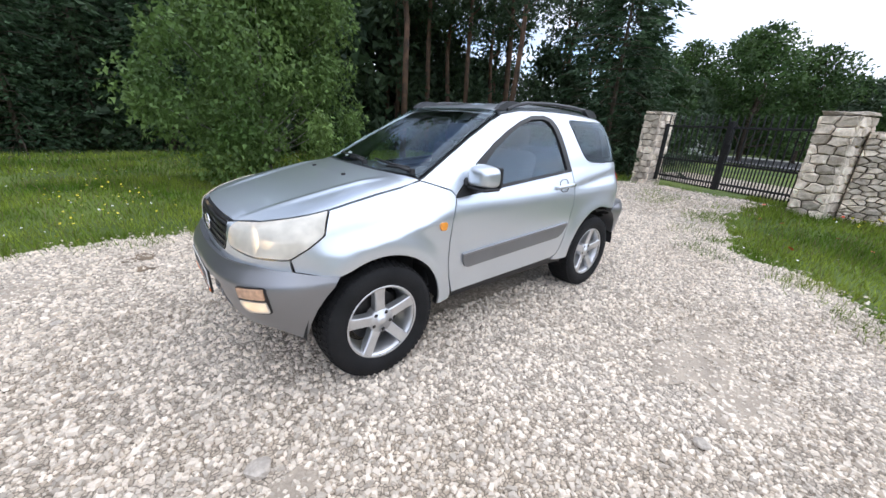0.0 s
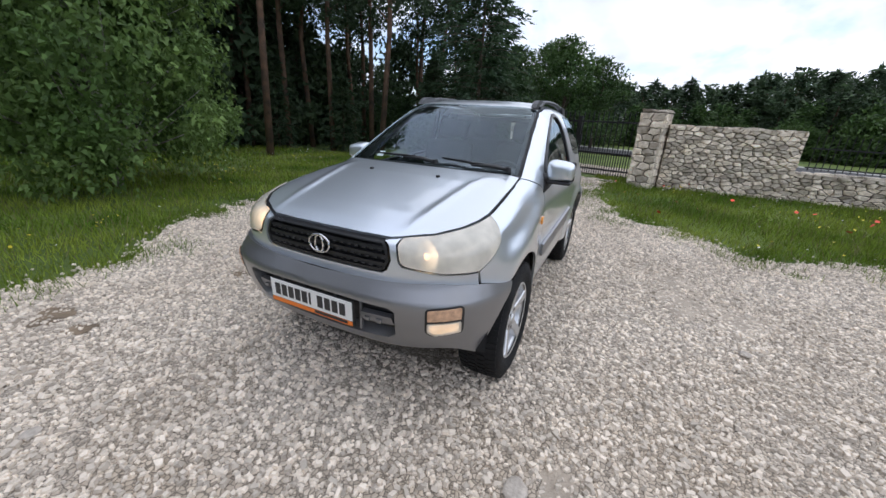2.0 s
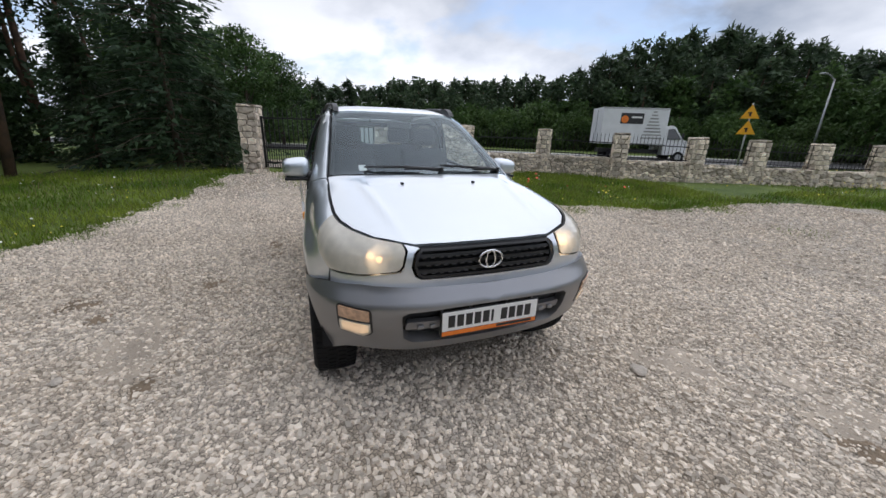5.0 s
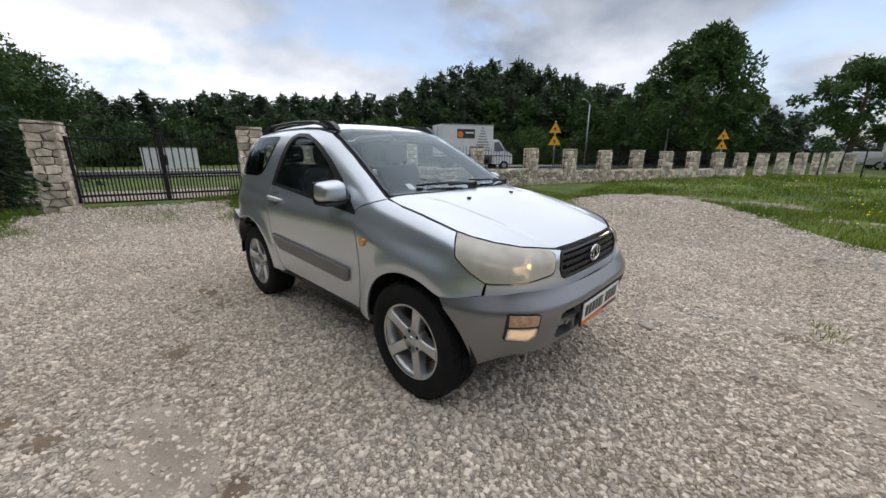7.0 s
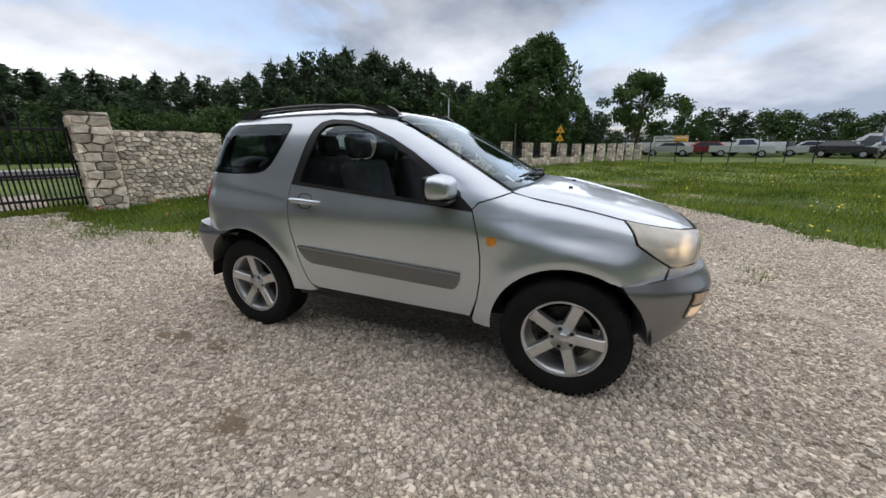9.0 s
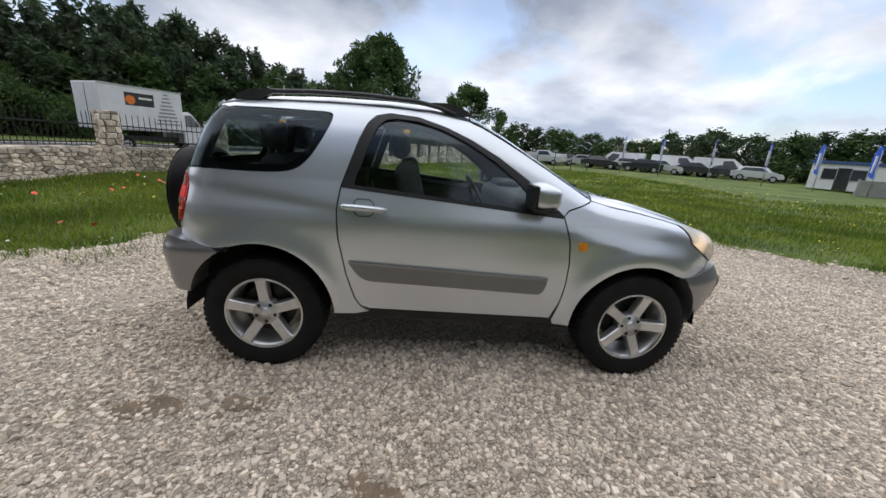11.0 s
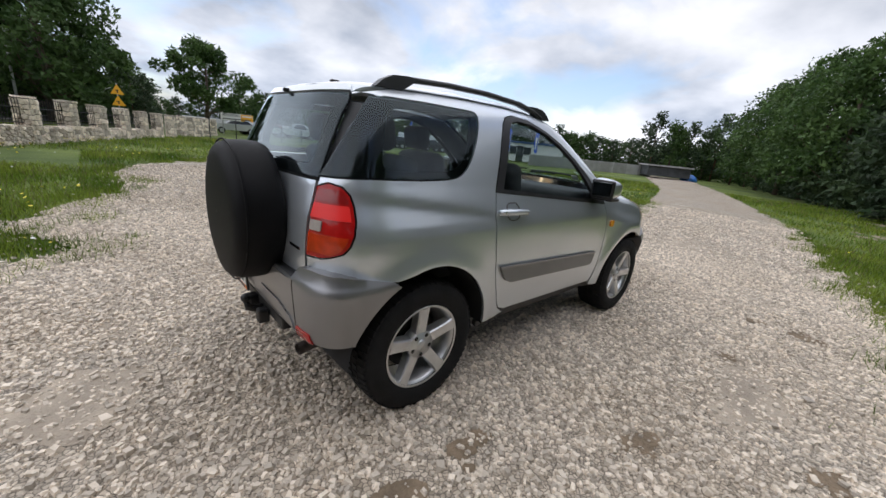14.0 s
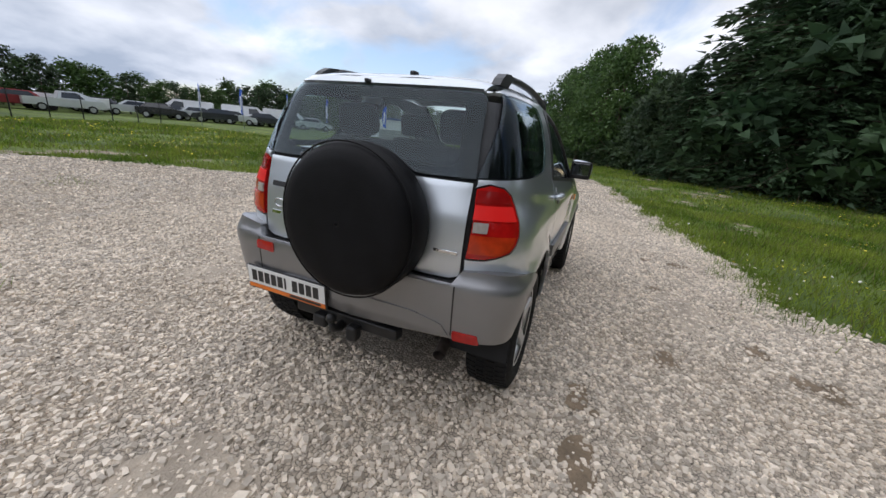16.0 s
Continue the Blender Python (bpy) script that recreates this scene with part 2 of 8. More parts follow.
M["bark"] = material("bark", (0.10, 0.075, 0.055), 0.9, var=0.35, scale=7, bump=0.9, bump_scale=25)
M["pine_bark"] = material("pine_bark", (0.085, 0.058, 0.042), 0.9, var=0.35, scale=3, bump=0.9, bump_scale=18, second=(0.15, 0.085, 0.05))
M["birch_bark"] = material("birch_bark", (0.08, 0.07, 0.06), 0.8, var=0.3, scale=5, bump=0.5, bump_scale=22, second=(0.42, 0.40, 0.36))
M["spruce_leaf"] = leaf_material("spruce_leaf", (0.036, 0.075, 0.036), (0.066, 0.115, 0.050))
M["pine_leaf"] = leaf_material("pine_leaf", (0.038, 0.070, 0.036), (0.068, 0.102, 0.046))
M["birch_leaf"] = leaf_material("birch_leaf", (0.088, 0.160, 0.038), (0.145, 0.220, 0.060))
M["broad_leaf"] = leaf_material("broad_leaf", (0.047, 0.100, 0.027), (0.083, 0.138, 0.038))
# broad_leaf darkened: shade inside the wood put into the undergrowth's colour
M["under_leaf_shaded"] = leaf_material("under_leaf_shaded", (0.034, 0.068, 0.022), (0.058, 0.095, 0.032))
M["bush_leaf"] = leaf_material("bush_leaf", (0.048, 0.100, 0.024), (0.080, 0.130, 0.034))
M["limestone"] = material("limestone", (0.68, 0.575, 0.455), 0.85, var=0.24, scale=7, fine=0.25, fine_scale=45, objects=0.40, bump=0.9, bump_scale=26, second=(0.86, 0.765, 0.645), spec=0.3)
M["mortar"] = material("mortar", (0.15, 0.128, 0.10), 0.95, var=0.2, scale=9, fine=0.25, fine_scale=60, bump=0.9, bump_scale=50)
M["black_iron"] = material("black_iron", (0.018, 0.018, 0.02), 0.45, metal=0.3, var=0.3, scale=12)
M["galvanised"] = material("galvanised", (0.42, 0.43, 0.43), 0.5, metal=0.7, var=0.15, scale=9)
M["asphalt"] = material("asphalt", (0.055, 0.055, 0.057), 0.9, var=0.2, scale=1.5, fine=0.3, fine_scale=90, bump=0.5, bump_scale=90)
M["concrete"] = material("concrete", (0.40, 0.39, 0.36), 0.9, var=0.15, scale=3, fine=0.15, bump=0.4)
M["white_paint"] = material("white_paint", (0.72, 0.73, 0.74), 0.4, var=0.06, scale=2)
M["plain_white"] = material("plain_white", (0.80, 0.80, 0.78), 0.5, var=0.04, scale=5)
M["orange_paint"] = material("orange_paint", (0.80, 0.20, 0.02), 0.4, var=0.08, scale=9)
M["sign_yellow"] = material("sign_yellow", (0.85, 0.42, 0.015), 0.45, var=0.05, scale=6)
M["black_paint"] = material("black_paint", (0.02, 0.02, 0.022), 0.4, var=0.2, scale=9)
M["flag_blue"] = material("flag_blue", (0.02, 0.10, 0.55), 0.7, var=0.15, scale=3)
M["red_paint"] = material("red_paint", (0.22, 0.02, 0.022), 0.35, var=0.1, scale=4)
M["dark_car_paint"] = material("dark_car_paint", (0.03, 0.032, 0.04), 0.25, coat=0.6, objects=0.6, var=0.1, scale=2)
M["tarpaulin"] = material("tarpaulin", (0.03, 0.16, 0.50), 0.5, var=0.2, scale=3, bump=0.5, bump_scale=6)
M["dark_shed"] = material("dark_shed", (0.05, 0.055, 0.06), 0.7, var=0.3, scale=2)
M["far_glass"] = material("far_glass", (0.03, 0.035, 0.04), 0.08, spec=0.8, var=0.1)
M["grey_panel"] = material("grey_panel", (0.33, 0.33, 0.32), 0.8, var=0.12, scale=1.5, objects=0.12, bump=0.3)


# ---- building helpers ----
def link(name, verts, faces, mat, parent=None, smooth=False, label=""):
    me = bpy.data.meshes.new(name)
    me.from_pydata([tuple(v) for v in verts], [], [tuple(f) for f in faces])
    me.update()
    if smooth:
        me.polygons.foreach_set("use_smooth", [True] * len(me.polygons))
    if mat is not None:
        me.materials.append(mat)
    ob = new(name, me)
    if parent is not None:
        ob.parent = parent
    if label:
        tagged(ob, label)
    return ob


def big_mesh(name, verts, faces, mat, parent=None, smooth=False):
    """As link(), for large arrays whose faces all have the same number of corners."""
    verts, faces = np.asarray(verts, np.float32), np.asarray(faces, np.int32)
    me = bpy.data.meshes.new(name)
    k = faces.shape[1]
    me.vertices.add(len(verts))
    me.vertices.foreach_set("co", verts.ravel())
    me.loops.add(faces.size)
    me.loops.foreach_set("vertex_index", faces.ravel())
    me.polygons.add(len(faces))
    me.polygons.foreach_set("loop_start", np.arange(0, faces.size, k, dtype=np.int32))
    me.polygons.foreach_set("use_smooth", np.full(len(faces), smooth))
    me.update(calc_edges=True)
    me.validate()
    me.materials.append(mat)
    ob = new(name, me)
    if parent is not None:
        ob.parent = parent
    return ob


def part(name, bm, mat, parent=None, label="", smooth=False):
    me = bpy.data.meshes.new(name)
    bm.to_mesh(me)
    bm.free()
    if smooth:
        me.polygons.foreach_set("use_smooth", [True] * len(me.polygons))
    me.materials.append(mat)
    ob = new(name, me)
    if parent is not None:
        ob.parent = parent
    if label:
        tagged(ob, label)
    return ob


def box_bm(sx, sy, sz, m=Matrix(), bevel=0.0, bm=None, segments=2):
    """A box of that size round m's origin, its edges rounded."""
    own = bmesh.new()
    bmesh.ops.create_cube(own, size=1.0, matrix=Matrix.Diagonal((sx, sy, sz, 1)))
    if bevel:
        bmesh.ops.bevel(own, geom=own.edges[:], offset=bevel, segments=segments, affect="EDGES", profile=0.5)
    bmesh.ops.transform(own, matrix=m, verts=own.verts)
    if bm is None:
        return own
    me = bpy.data.meshes.new("tmp")
    own.to_mesh(me)
    own.free()
    bm.from_mesh(me)
    bpy.data.meshes.remove(me)
    return bm


def cyl_bm(r1, r2, depth, m=Matrix(), n=16, bm=None):
    bm = bm or bmesh.new()
    bmesh.ops.create_cone(bm, cap_ends=True, segments=n, radius1=r1, radius2=r2, depth=depth, matrix=m)
    return bm


def tube(points, radii, n=8, closed_ends=True):
    """Verts and faces of a tube along the points."""
    pts = [Vector(p) for p in points]
    verts, faces = [], []
    for i, p in enumerate(pts):
        d = (pts[min(i + 1, len(pts) - 1)] - pts[max(i - 1, 0)]).normalized()
        a = d.orthogonal().normalized() if abs(d.z) > 0.95 else d.cross(Vector((0, 0, 1))).normalized()
        b = d.cross(a)
        r = radii[i] if hasattr(radii, "__len__") else radii
        for k in range(n):
            w = 2 * math.pi * k / n
            verts.append(p + a * (r * math.cos(w)) + b * (r * math.sin(w)))
    for i in range(len(pts) - 1):
        for k in range(n):
            faces.append((i * n + k, i * n + (k + 1) % n, (i + 1) * n + (k + 1) % n, (i + 1) * n + k))
    if closed_ends:
        faces.append(tuple(range(n))[::-1])
        faces.append(tuple((len(pts) - 1) * n + k for k in range(n)))
    return verts, faces


def empty(name, label, category, group="", kind="", m=Matrix()):
    ob = new(name)
    ob.empty_display_size = 0.1
    ob.matrix_world = m
    return tagged(ob, label, category, group, kind)


def sstep(a, b, v):
    t = np.clip((np.asarray(v, float) - a) / (b - a), 0, 1)
    return t * t * (3 - 2 * t)


def terrain(x, y):
    """Height of the ground: level round the car, rising a little to the gate and the roadside fence."""
    x, y = np.asarray(x, float), np.asarray(y, float)
    return 0.14 * sstep(-4, -8.5, x) * (1 - sstep(4, 14, y)) * sstep(-9, -4, y) + 0.10 * sstep(5, 12, y) * (1 - sstep(-1, 4, x)) + 0.02 * np.sin(x * 0.7) * np.sin(y * 0.9 + 1) * sstep(5, 9, np.hypot(x, y))


def on_ground(x, y):
    return float(terrain(x, y))


GRAVEL = [(-8.9, -1.9), (-8.1, -2.6), (-4.15, -3.3), (-2.8, -3.55), (-2.0, -3.95), (-1.5, -4.2), (-0.45, -4.05), (0.7, -3.65), (1.45, -2.8),
          (2.3, -2.92), (2.65, -2.87), (4.1, -2.6), (7.1, -2.1), (11.9, -1.3), (27.6, 3.5), (45, 10), (45, 14.5), (27.7, 7.7), (20.8, 5.0),
          (11.8, 2.5), (8.8, 1.95), (7.1, 1.78), (6.1, 2.3), (4.3, 4.3), (3.7, 5.9), (2.9, 7.0), (1.5, 9.5), (0.3, 11.3), (-0.6, 10.9),
          (-1.8, 9.5), (-2.05, 8.0), (-2.0, 6.2), (-2.75, 5.2), (-2.95, 3.9), (-2.55, 2.8), (-3.45, 2.2), (-3.9, 1.4), (-5.2, 0.95), (-6.5, 0.6), (-7.8, 0.9), (-8.0, 1.4)]


def ragged(poly, step, amount, seed):
    rng = random.Random(seed)
    out = []
    for (x0, y0), (x1, y1) in zip(poly, poly[1:] + poly[:1]):
        n = max(1, int(math.hypot(x1 - x0, y1 - y0) / step))
        for i in range(n):
            f = i / n
            px, py = x0 + (x1 - x0) * f, y0 + (y1 - y0) * f
            a = amount * (noise.noise((px * 1.1, py * 1.1, seed)) * 1.3 + rng.uniform(-0.4, 0.4))
            out.append((px + a, py + a * rng.choice((-1, 1))))
    return out


GRAVEL_EDGE = ragged(GRAVEL, 0.16, 0.16, 3)


def inside(poly, x, y):
    """Which of the points lie in the polygon."""
    x, y = np.asarray(x, float), np.asarray(y, float)
    hit = np.zeros(x.shape, bool)
    for (x0, y0), (x1, y1) in zip(poly, poly[1:] + poly[:1]):
        if y0 == y1:
            continue
        cross = (y > min(y0, y1)) & (y <= max(y0, y1))
        hit ^= cross & (x < x0 + (y - y0) * (x1 - x0) / (y1 - y0))
    return hit


def edge_gap(x, y):
    """Distance of points from the gravel's edge."""
    E = np.array(GRAVEL_EDGE)
    E = E[(np.abs(E[:, 0]) < 14) & (np.abs(E[:, 1]) < 14)]
    out = np.empty(len(x))
    for i in range(0, len(x), 4000):
        out[i:i + 4000] = np.sqrt(((x[i:i + 4000, None] - E[None, :, 0]) ** 2 + (y[i:i + 4000, None] - E[None, :, 1]) ** 2).min(axis=1))
    return out


from mathutils.geometry import delaunay_2d_cdt


def fill(loops, spacing):
    """Triangulate an outline (the first loop) with holes (the rest), with inner points about spacing apart. Points, triangles, boundary edges."""
    pts, edges = [], []
    for loop in loops:
        s = len(pts)
        pts += [Vector(p) for p in loop]
        edges += [(s + i, s + (i + 1) % len(loop)) for i in range(len(loop))]
    xs, ys = [p[0] for p in loops[0]], [p[1] for p in loops[0]]
    gx, gy = np.arange(min(xs) + spacing / 2, max(xs), spacing), np.arange(min(ys) + spacing / 2, max(ys), spacing * 0.87)
    if len(gx) and len(gy):
        X, Y = np.meshgrid(gx, gy)
        X[1::2] += spacing / 2
        X, Y = X.ravel(), Y.ravel()
        ok = inside(list(loops[0]), X, Y)
        for h in loops[1:]:
            ok &= ~inside(list(h), X, Y)
        B = np.array([p for l in loops for p in l])
        X, Y = X[ok], Y[ok]
        if len(X):
            near = np.full(len(X), 9e9)
            for b in B:
                near = np.minimum(near, (X - b[0]) ** 2 + (Y - b[1]) ** 2)
            keep = near > (spacing * 0.45) ** 2
            pts += [Vector(p) for p in zip(X[keep], Y[keep])]
    v, e, f, _, _, _ = delaunay_2d_cdt(pts, edges, [], 0, 1e-6)
    v = np.array([(p.x, p.y) for p in v])
    tri = np.array([t for t in f if len(t) == 3])
    c = v[tri].mean(axis=1)
    ok = inside(list(loops[0]), c[:, 0], c[:, 1])
    for h in loops[1:]:
        ok &= ~inside(list(h), c[:, 0], c[:, 1])
    tri = tri[ok]
    a, b, d = v[tri[:, 0]], v[tri[:, 1]], v[tri[:, 2]]
    flip = (b[:, 0] - a[:, 0]) * (d[:, 1] - a[:, 1]) - (b[:, 1] - a[:, 1]) * (d[:, 0] - a[:, 0]) < 0
    tri[flip] = tri[flip][:, ::-1]
    return v, tri


# ---- ground ----
def ground_sheet():
    """One sheet to the horizon, finer near the car."""
    a = np.concatenate([-np.geomspace(400, 14, 14), np.linspace(-13, 13, 53), np.linspace(13.8, 46, 42), np.geomspace(47, 400, 9)])
    b = np.concatenate([-np.geomspace(400, 14, 14), np.linspace(-13, 30, 87), np.geomspace(31, 400, 12)])
    X, Y = np.meshgrid(a, b)
    Z = terrain(X, Y) - 0.02
    v = np.stack([X.ravel(), Y.ravel(), Z.ravel()], 1)
    n = len(a)
    i = np.arange(len(b) - 1)[:, None] * n + np.arange(n - 1)[None]
    f = np.stack([i, i + 1, i + n + 1, i + n], -1).reshape(-1, 4)
    tagged(big_mesh("ground", v, f, M["meadow"], smooth=True), "uneven meadow ground with short grass and bare patches", "ground", kind="structure")


def gravel_sheet():
    v, tri = fill([GRAVEL_EDGE], 0.4)
    z = terrain(v[:, 0], v[:, 1])
    p = np.column_stack([v, z])
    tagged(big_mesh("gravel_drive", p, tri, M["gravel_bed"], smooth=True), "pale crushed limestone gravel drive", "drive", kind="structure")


ground_sheet()
gravel_sheet()


# ================= the car: stands on the gravel, nose towards +x =================
M["silver"] = material("silver", (0.635, 0.68, 0.725), 0.31, metal=0.74, var=0.02, scale=2.0, fine=0.06, fine_scale=900, coat=1.0, rough_var=0.04)
M["bumper_grey"] = material("bumper_grey", (0.275, 0.275, 0.283), 0.36, metal=0.7, var=0.05, scale=3, fine=0.06, fine_scale=600, coat=0.35, rough_var=0.06)
M["moulding_grey"] = material("moulding_grey", (0.215, 0.215, 0.218), 0.42, metal=0.55, var=0.05, scale=4, fine=0.06, fine_scale=500)
M["black_trim"] = material("black_trim", (0.014, 0.014, 0.015), 0.45, var=0.25, scale=8)
M["enamel"] = material("enamel", (0.006, 0.006, 0.007), 0.9, var=0.2, scale=6, spec=0.08)
M["under"] = material("under", (0.010, 0.010, 0.011), 0.85, var=0.3, scale=5)
M["rubber"] = material("rubber", (0.012, 0.012, 0.0125), 0.8, var=0.25, scale=10, fine=0.2, fine_scale=120, bump=0.25, bump_scale=150, spec=0.25)
M["alloy"] = material("alloy", (0.66, 0.665, 0.67), 0.36, metal=0.8, var=0.08, scale=14, fine=0.08, fine_scale=200)
M["vinyl"] = material("vinyl", (0.005, 0.005, 0.006), 0.55, var=0.25, scale=9, bump=0.15, bump_scale=220, spec=0.16)
M["lens_red"] = material("lens_red", (0.42, 0.007, 0.006), 0.16, coat=0.25, var=0.15, scale=30)
M["lens_orange"] = material("lens_orange", (0.50, 0.040, 0.008), 0.16, coat=0.25, var=0.15, scale=30)
M["lens_amber"] = material("lens_amber", (0.80, 0.30, 0.02), 0.12, coat=1.0, var=0.15, scale=40)
M["lens_turn"] = material("lens_turn", (0.60, 0.37, 0.23), 0.14, coat=1.0, var=0.2, scale=40)
M["lens_clear"] = material("lens_clear", (0.42, 0.38, 0.35), 0.12, coat=1.0, var=0.15, scale=30)
M["chrome"] = material("chrome", (0.75, 0.75, 0.76), 0.10, metal=1.0, var=0.03, scale=20)
M["dim_mirror"] = material("dim_mirror", (0.22, 0.23, 0.24), 0.05, metal=1.0, var=0.03, scale=20)
M["reflector"] = material("reflector", (0.82, 0.78, 0.70), 0.22, metal=0.85, var=0.1, scale=18)
M["seat_cloth"] = material("seat_cloth", (0.045, 0.045, 0.05), 0.9, var=0.2, scale=12, bump=0.4, bump_scale=150)
M["cabin_plastic"] = material("cabin_plastic", (0.05, 0.052, 0.056), 0.65, var=0.15, scale=8)
M["car_glass"] = glass("car_glass", (0.82, 0.88, 0.88), 1.7)
M["car_glass_dark"] = glass("car_glass_dark", (0.60, 0.68, 0.68), 1.0)


def glow_material(name, colour, strength):
    m = material(name, colour, 0.3)
    b = m.node_tree.nodes["Principled BSDF"]
    b.inputs["Emission Color"].default_value, b.inputs["Emission Strength"].default_value = (*colour, 1), strength
    return m


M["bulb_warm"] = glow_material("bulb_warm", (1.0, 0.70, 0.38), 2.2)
M["lens_lit"] = glow_material("lens_lit", (0.55, 0.012, 0.010), 0.22)
M["lamp_glow"] = glow_material("lamp_glow", (1.0, 0.74, 0.45), 0.65)


def glow_bowl():
    """Reflector bowl with the lamp's glow painted as emission, fading towards the rim."""
    m = material("glow_bowl", (0.82, 0.78, 0.70), 0.25, metal=0.85)
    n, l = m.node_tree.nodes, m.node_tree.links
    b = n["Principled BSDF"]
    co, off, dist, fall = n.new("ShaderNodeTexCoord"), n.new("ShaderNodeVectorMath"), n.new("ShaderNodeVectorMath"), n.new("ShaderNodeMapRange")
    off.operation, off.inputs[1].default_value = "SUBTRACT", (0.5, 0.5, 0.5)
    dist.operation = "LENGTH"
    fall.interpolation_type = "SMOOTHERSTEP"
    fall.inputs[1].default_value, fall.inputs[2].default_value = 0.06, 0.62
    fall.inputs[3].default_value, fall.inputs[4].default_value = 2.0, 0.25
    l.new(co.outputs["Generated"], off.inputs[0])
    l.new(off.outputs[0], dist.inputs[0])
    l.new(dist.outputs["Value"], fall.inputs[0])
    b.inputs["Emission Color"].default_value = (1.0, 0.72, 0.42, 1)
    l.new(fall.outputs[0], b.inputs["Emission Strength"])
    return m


M["glow_bowl"] = glow_bowl()


class Hull:
    """A rounded hull: half width by height, end profiles by height, roof line by length. Panels are laid on it."""

    def __init__(self, wide, front, rear, top, nf=3.5, nr=5.0, x_front=0.9, x_rear=-1.2, flare=0.022, sharp=((0.5, 9.0), (0.95, 7.5), (1.6, 9.0))):
        self.wide, self.front, self.rear, self.top = wide, front, rear, top
        self.nf, self.nr, self.x_front, self.x_rear, self.flare, self.sharp = nf, nr, x_front, x_rear, flare, sharp

    def limit(self, x, y, z):
        w = np.interp(z, *zip(*self.wide))
        for ax in (1.14, -1.14):
            r = np.hypot(x - ax, z - 0.36)
            w = w + self.flare * np.exp(-((r - 0.43) / 0.075) ** 2)
        if self.flare:
            line = 1.0 - 0.13 * (x + 0.71)  # crease of the rear quarter, fading forwards
            under = line - z
            w = w - 0.014 * np.clip((-0.45 - x) / 0.4, 0, 1) * np.exp(-np.clip(under, 0, 1) / 0.09) / (1 + np.exp(np.clip(-under / 0.014, -60, 60)))
            # front wing: a short upright step under the shoulder, then the swollen arch
            drop = 1.035 - 0.13 * (x - 0.6) - z
            ease = lambda a, b: (lambda q: q * q * (3 - 2 * q))(np.clip((drop - a) / (b - a), 0, 1))
            swell = -0.015 * ease(-0.07, 0.02) + 0.031 * ease(0.03, 0.14) - 0.008 * ease(0.30, 0.50)
            w = w + swell * np.clip((x - 0.58) / 0.28, 0, 1) * np.clip((1.56 - x) / 0.2, 0, 1)
        ef, er = np.interp(z, *zip(*self.front)), np.interp(z, *zip(*self.rear))
        a = np.clip((x - self.x_front) / (ef - self.x_front), 0, 3)
        b = np.clip((self.x_rear - x) / (self.x_rear - er), 0, 3)
        plan = np.maximum(1 - a ** self.nf, 0) ** (1 / self.nf) * np.maximum(1 - b ** self.nr, 0) ** (1 / self.nr)
        t = np.interp(x, *zip(*self.top)) - 0.045 * y * y
        if self.flare:  # two low ridges along the bonnet
            t = t + 0.009 * np.exp(-((np.abs(y) - (0.50 - 0.13 * (x - 0.9))) / 0.03) ** 2) * np.clip((x - 0.92) / 0.15, 0, 1) * np.clip((1.76 - x) / 0.3, 0, 1)
        s = np.clip((z - 0.6) / (t - 0.6), 0, 3)
        m = np.interp(x, *zip(*self.sharp))
        return w * plan * np.maximum(1 - s ** m, 0) ** (1 / m)

    def cast(self, o, d, far=2.6):
        o, d = np.asarray(o, float), np.asarray(d, float)
        lo, hi = np.zeros(len(o)), np.full(len(o), far)
        for _ in range(40):
            mid = (lo + hi) / 2
            p = o + d * mid[:, None]
            ins = np.abs(p[:, 1]) < self.limit(p[:, 0], p[:, 1], p[:, 2])
            lo, hi = np.where(ins, mid, lo), np.where(ins, hi, mid)
        return o + d * lo[:, None]

    def wrap(self, uv):
        """Round the car: u is x along the side, and runs on round the corners; v is z."""
        u, v = np.asarray(uv, float).T
        o = np.stack([np.clip(u, -1, 1), np.full_like(u, 1e-4), v], 1)
        a = np.clip(np.where(u > 1, (u - 1), np.where(u < -1, (u + 1), 0)) / 0.75, -math.pi / 2, math.pi / 2)
        return self.cast(o, np.stack([np.sin(a), np.cos(a), np.zeros_like(a)], 1))

    def above(self, uv):
        x, y = np.asarray(uv, float).T
        z = np.where(x < 0.95, 0.95, 0.7)
        return self.cast(np.stack([x, y, z], 1), np.tile([0, 0, 1.0], (len(x), 1)))

    def behind(self, uv):
        y, z = np.asarray(uv, float).T
        return self.cast(np.stack([np.full_like(y, -0.9), y, z], 1), np.tile([-1.0, 0, 0], (len(y), 1)))

    def before(self, uv):
        y, z = np.asarray(uv, float).T
        return self.cast(np.stack([np.full_like(y, 1.1), y, z], 1), np.tile([1.0, 0, 0], (len(y), 1)))


WIDE = [(0.2, 0.74), (0.3, 0.765), (0.4, 0.782), (0.55, 0.795), (0.75, 0.803), (0.88, 0.804), (0.94, 0.801), (0.98, 0.792), (1.05, 0.768), (1.15, 0.735),
        (1.3, 0.695), (1.45, 0.650), (1.55, 0.615), (1.7, 0.56)]
TOP = [(-1.75, 1.50), (-1.5, 1.553), (-1.35, 1.583), (-1.1, 1.610), (-0.8, 1.626), (-0.45, 1.630), (-0.2, 1.615), (0.0, 1.583), (0.1, 1.550), (0.25, 1.475),
       (0.8, 1.165), (0.88, 1.143), (0.95, 1.132), (1.1, 1.106), (1.25, 1.071), (1.4, 1.033), (1.55, 0.994), (1.68, 0.956), (1.78, 0.922), (1.95, 0.85)]
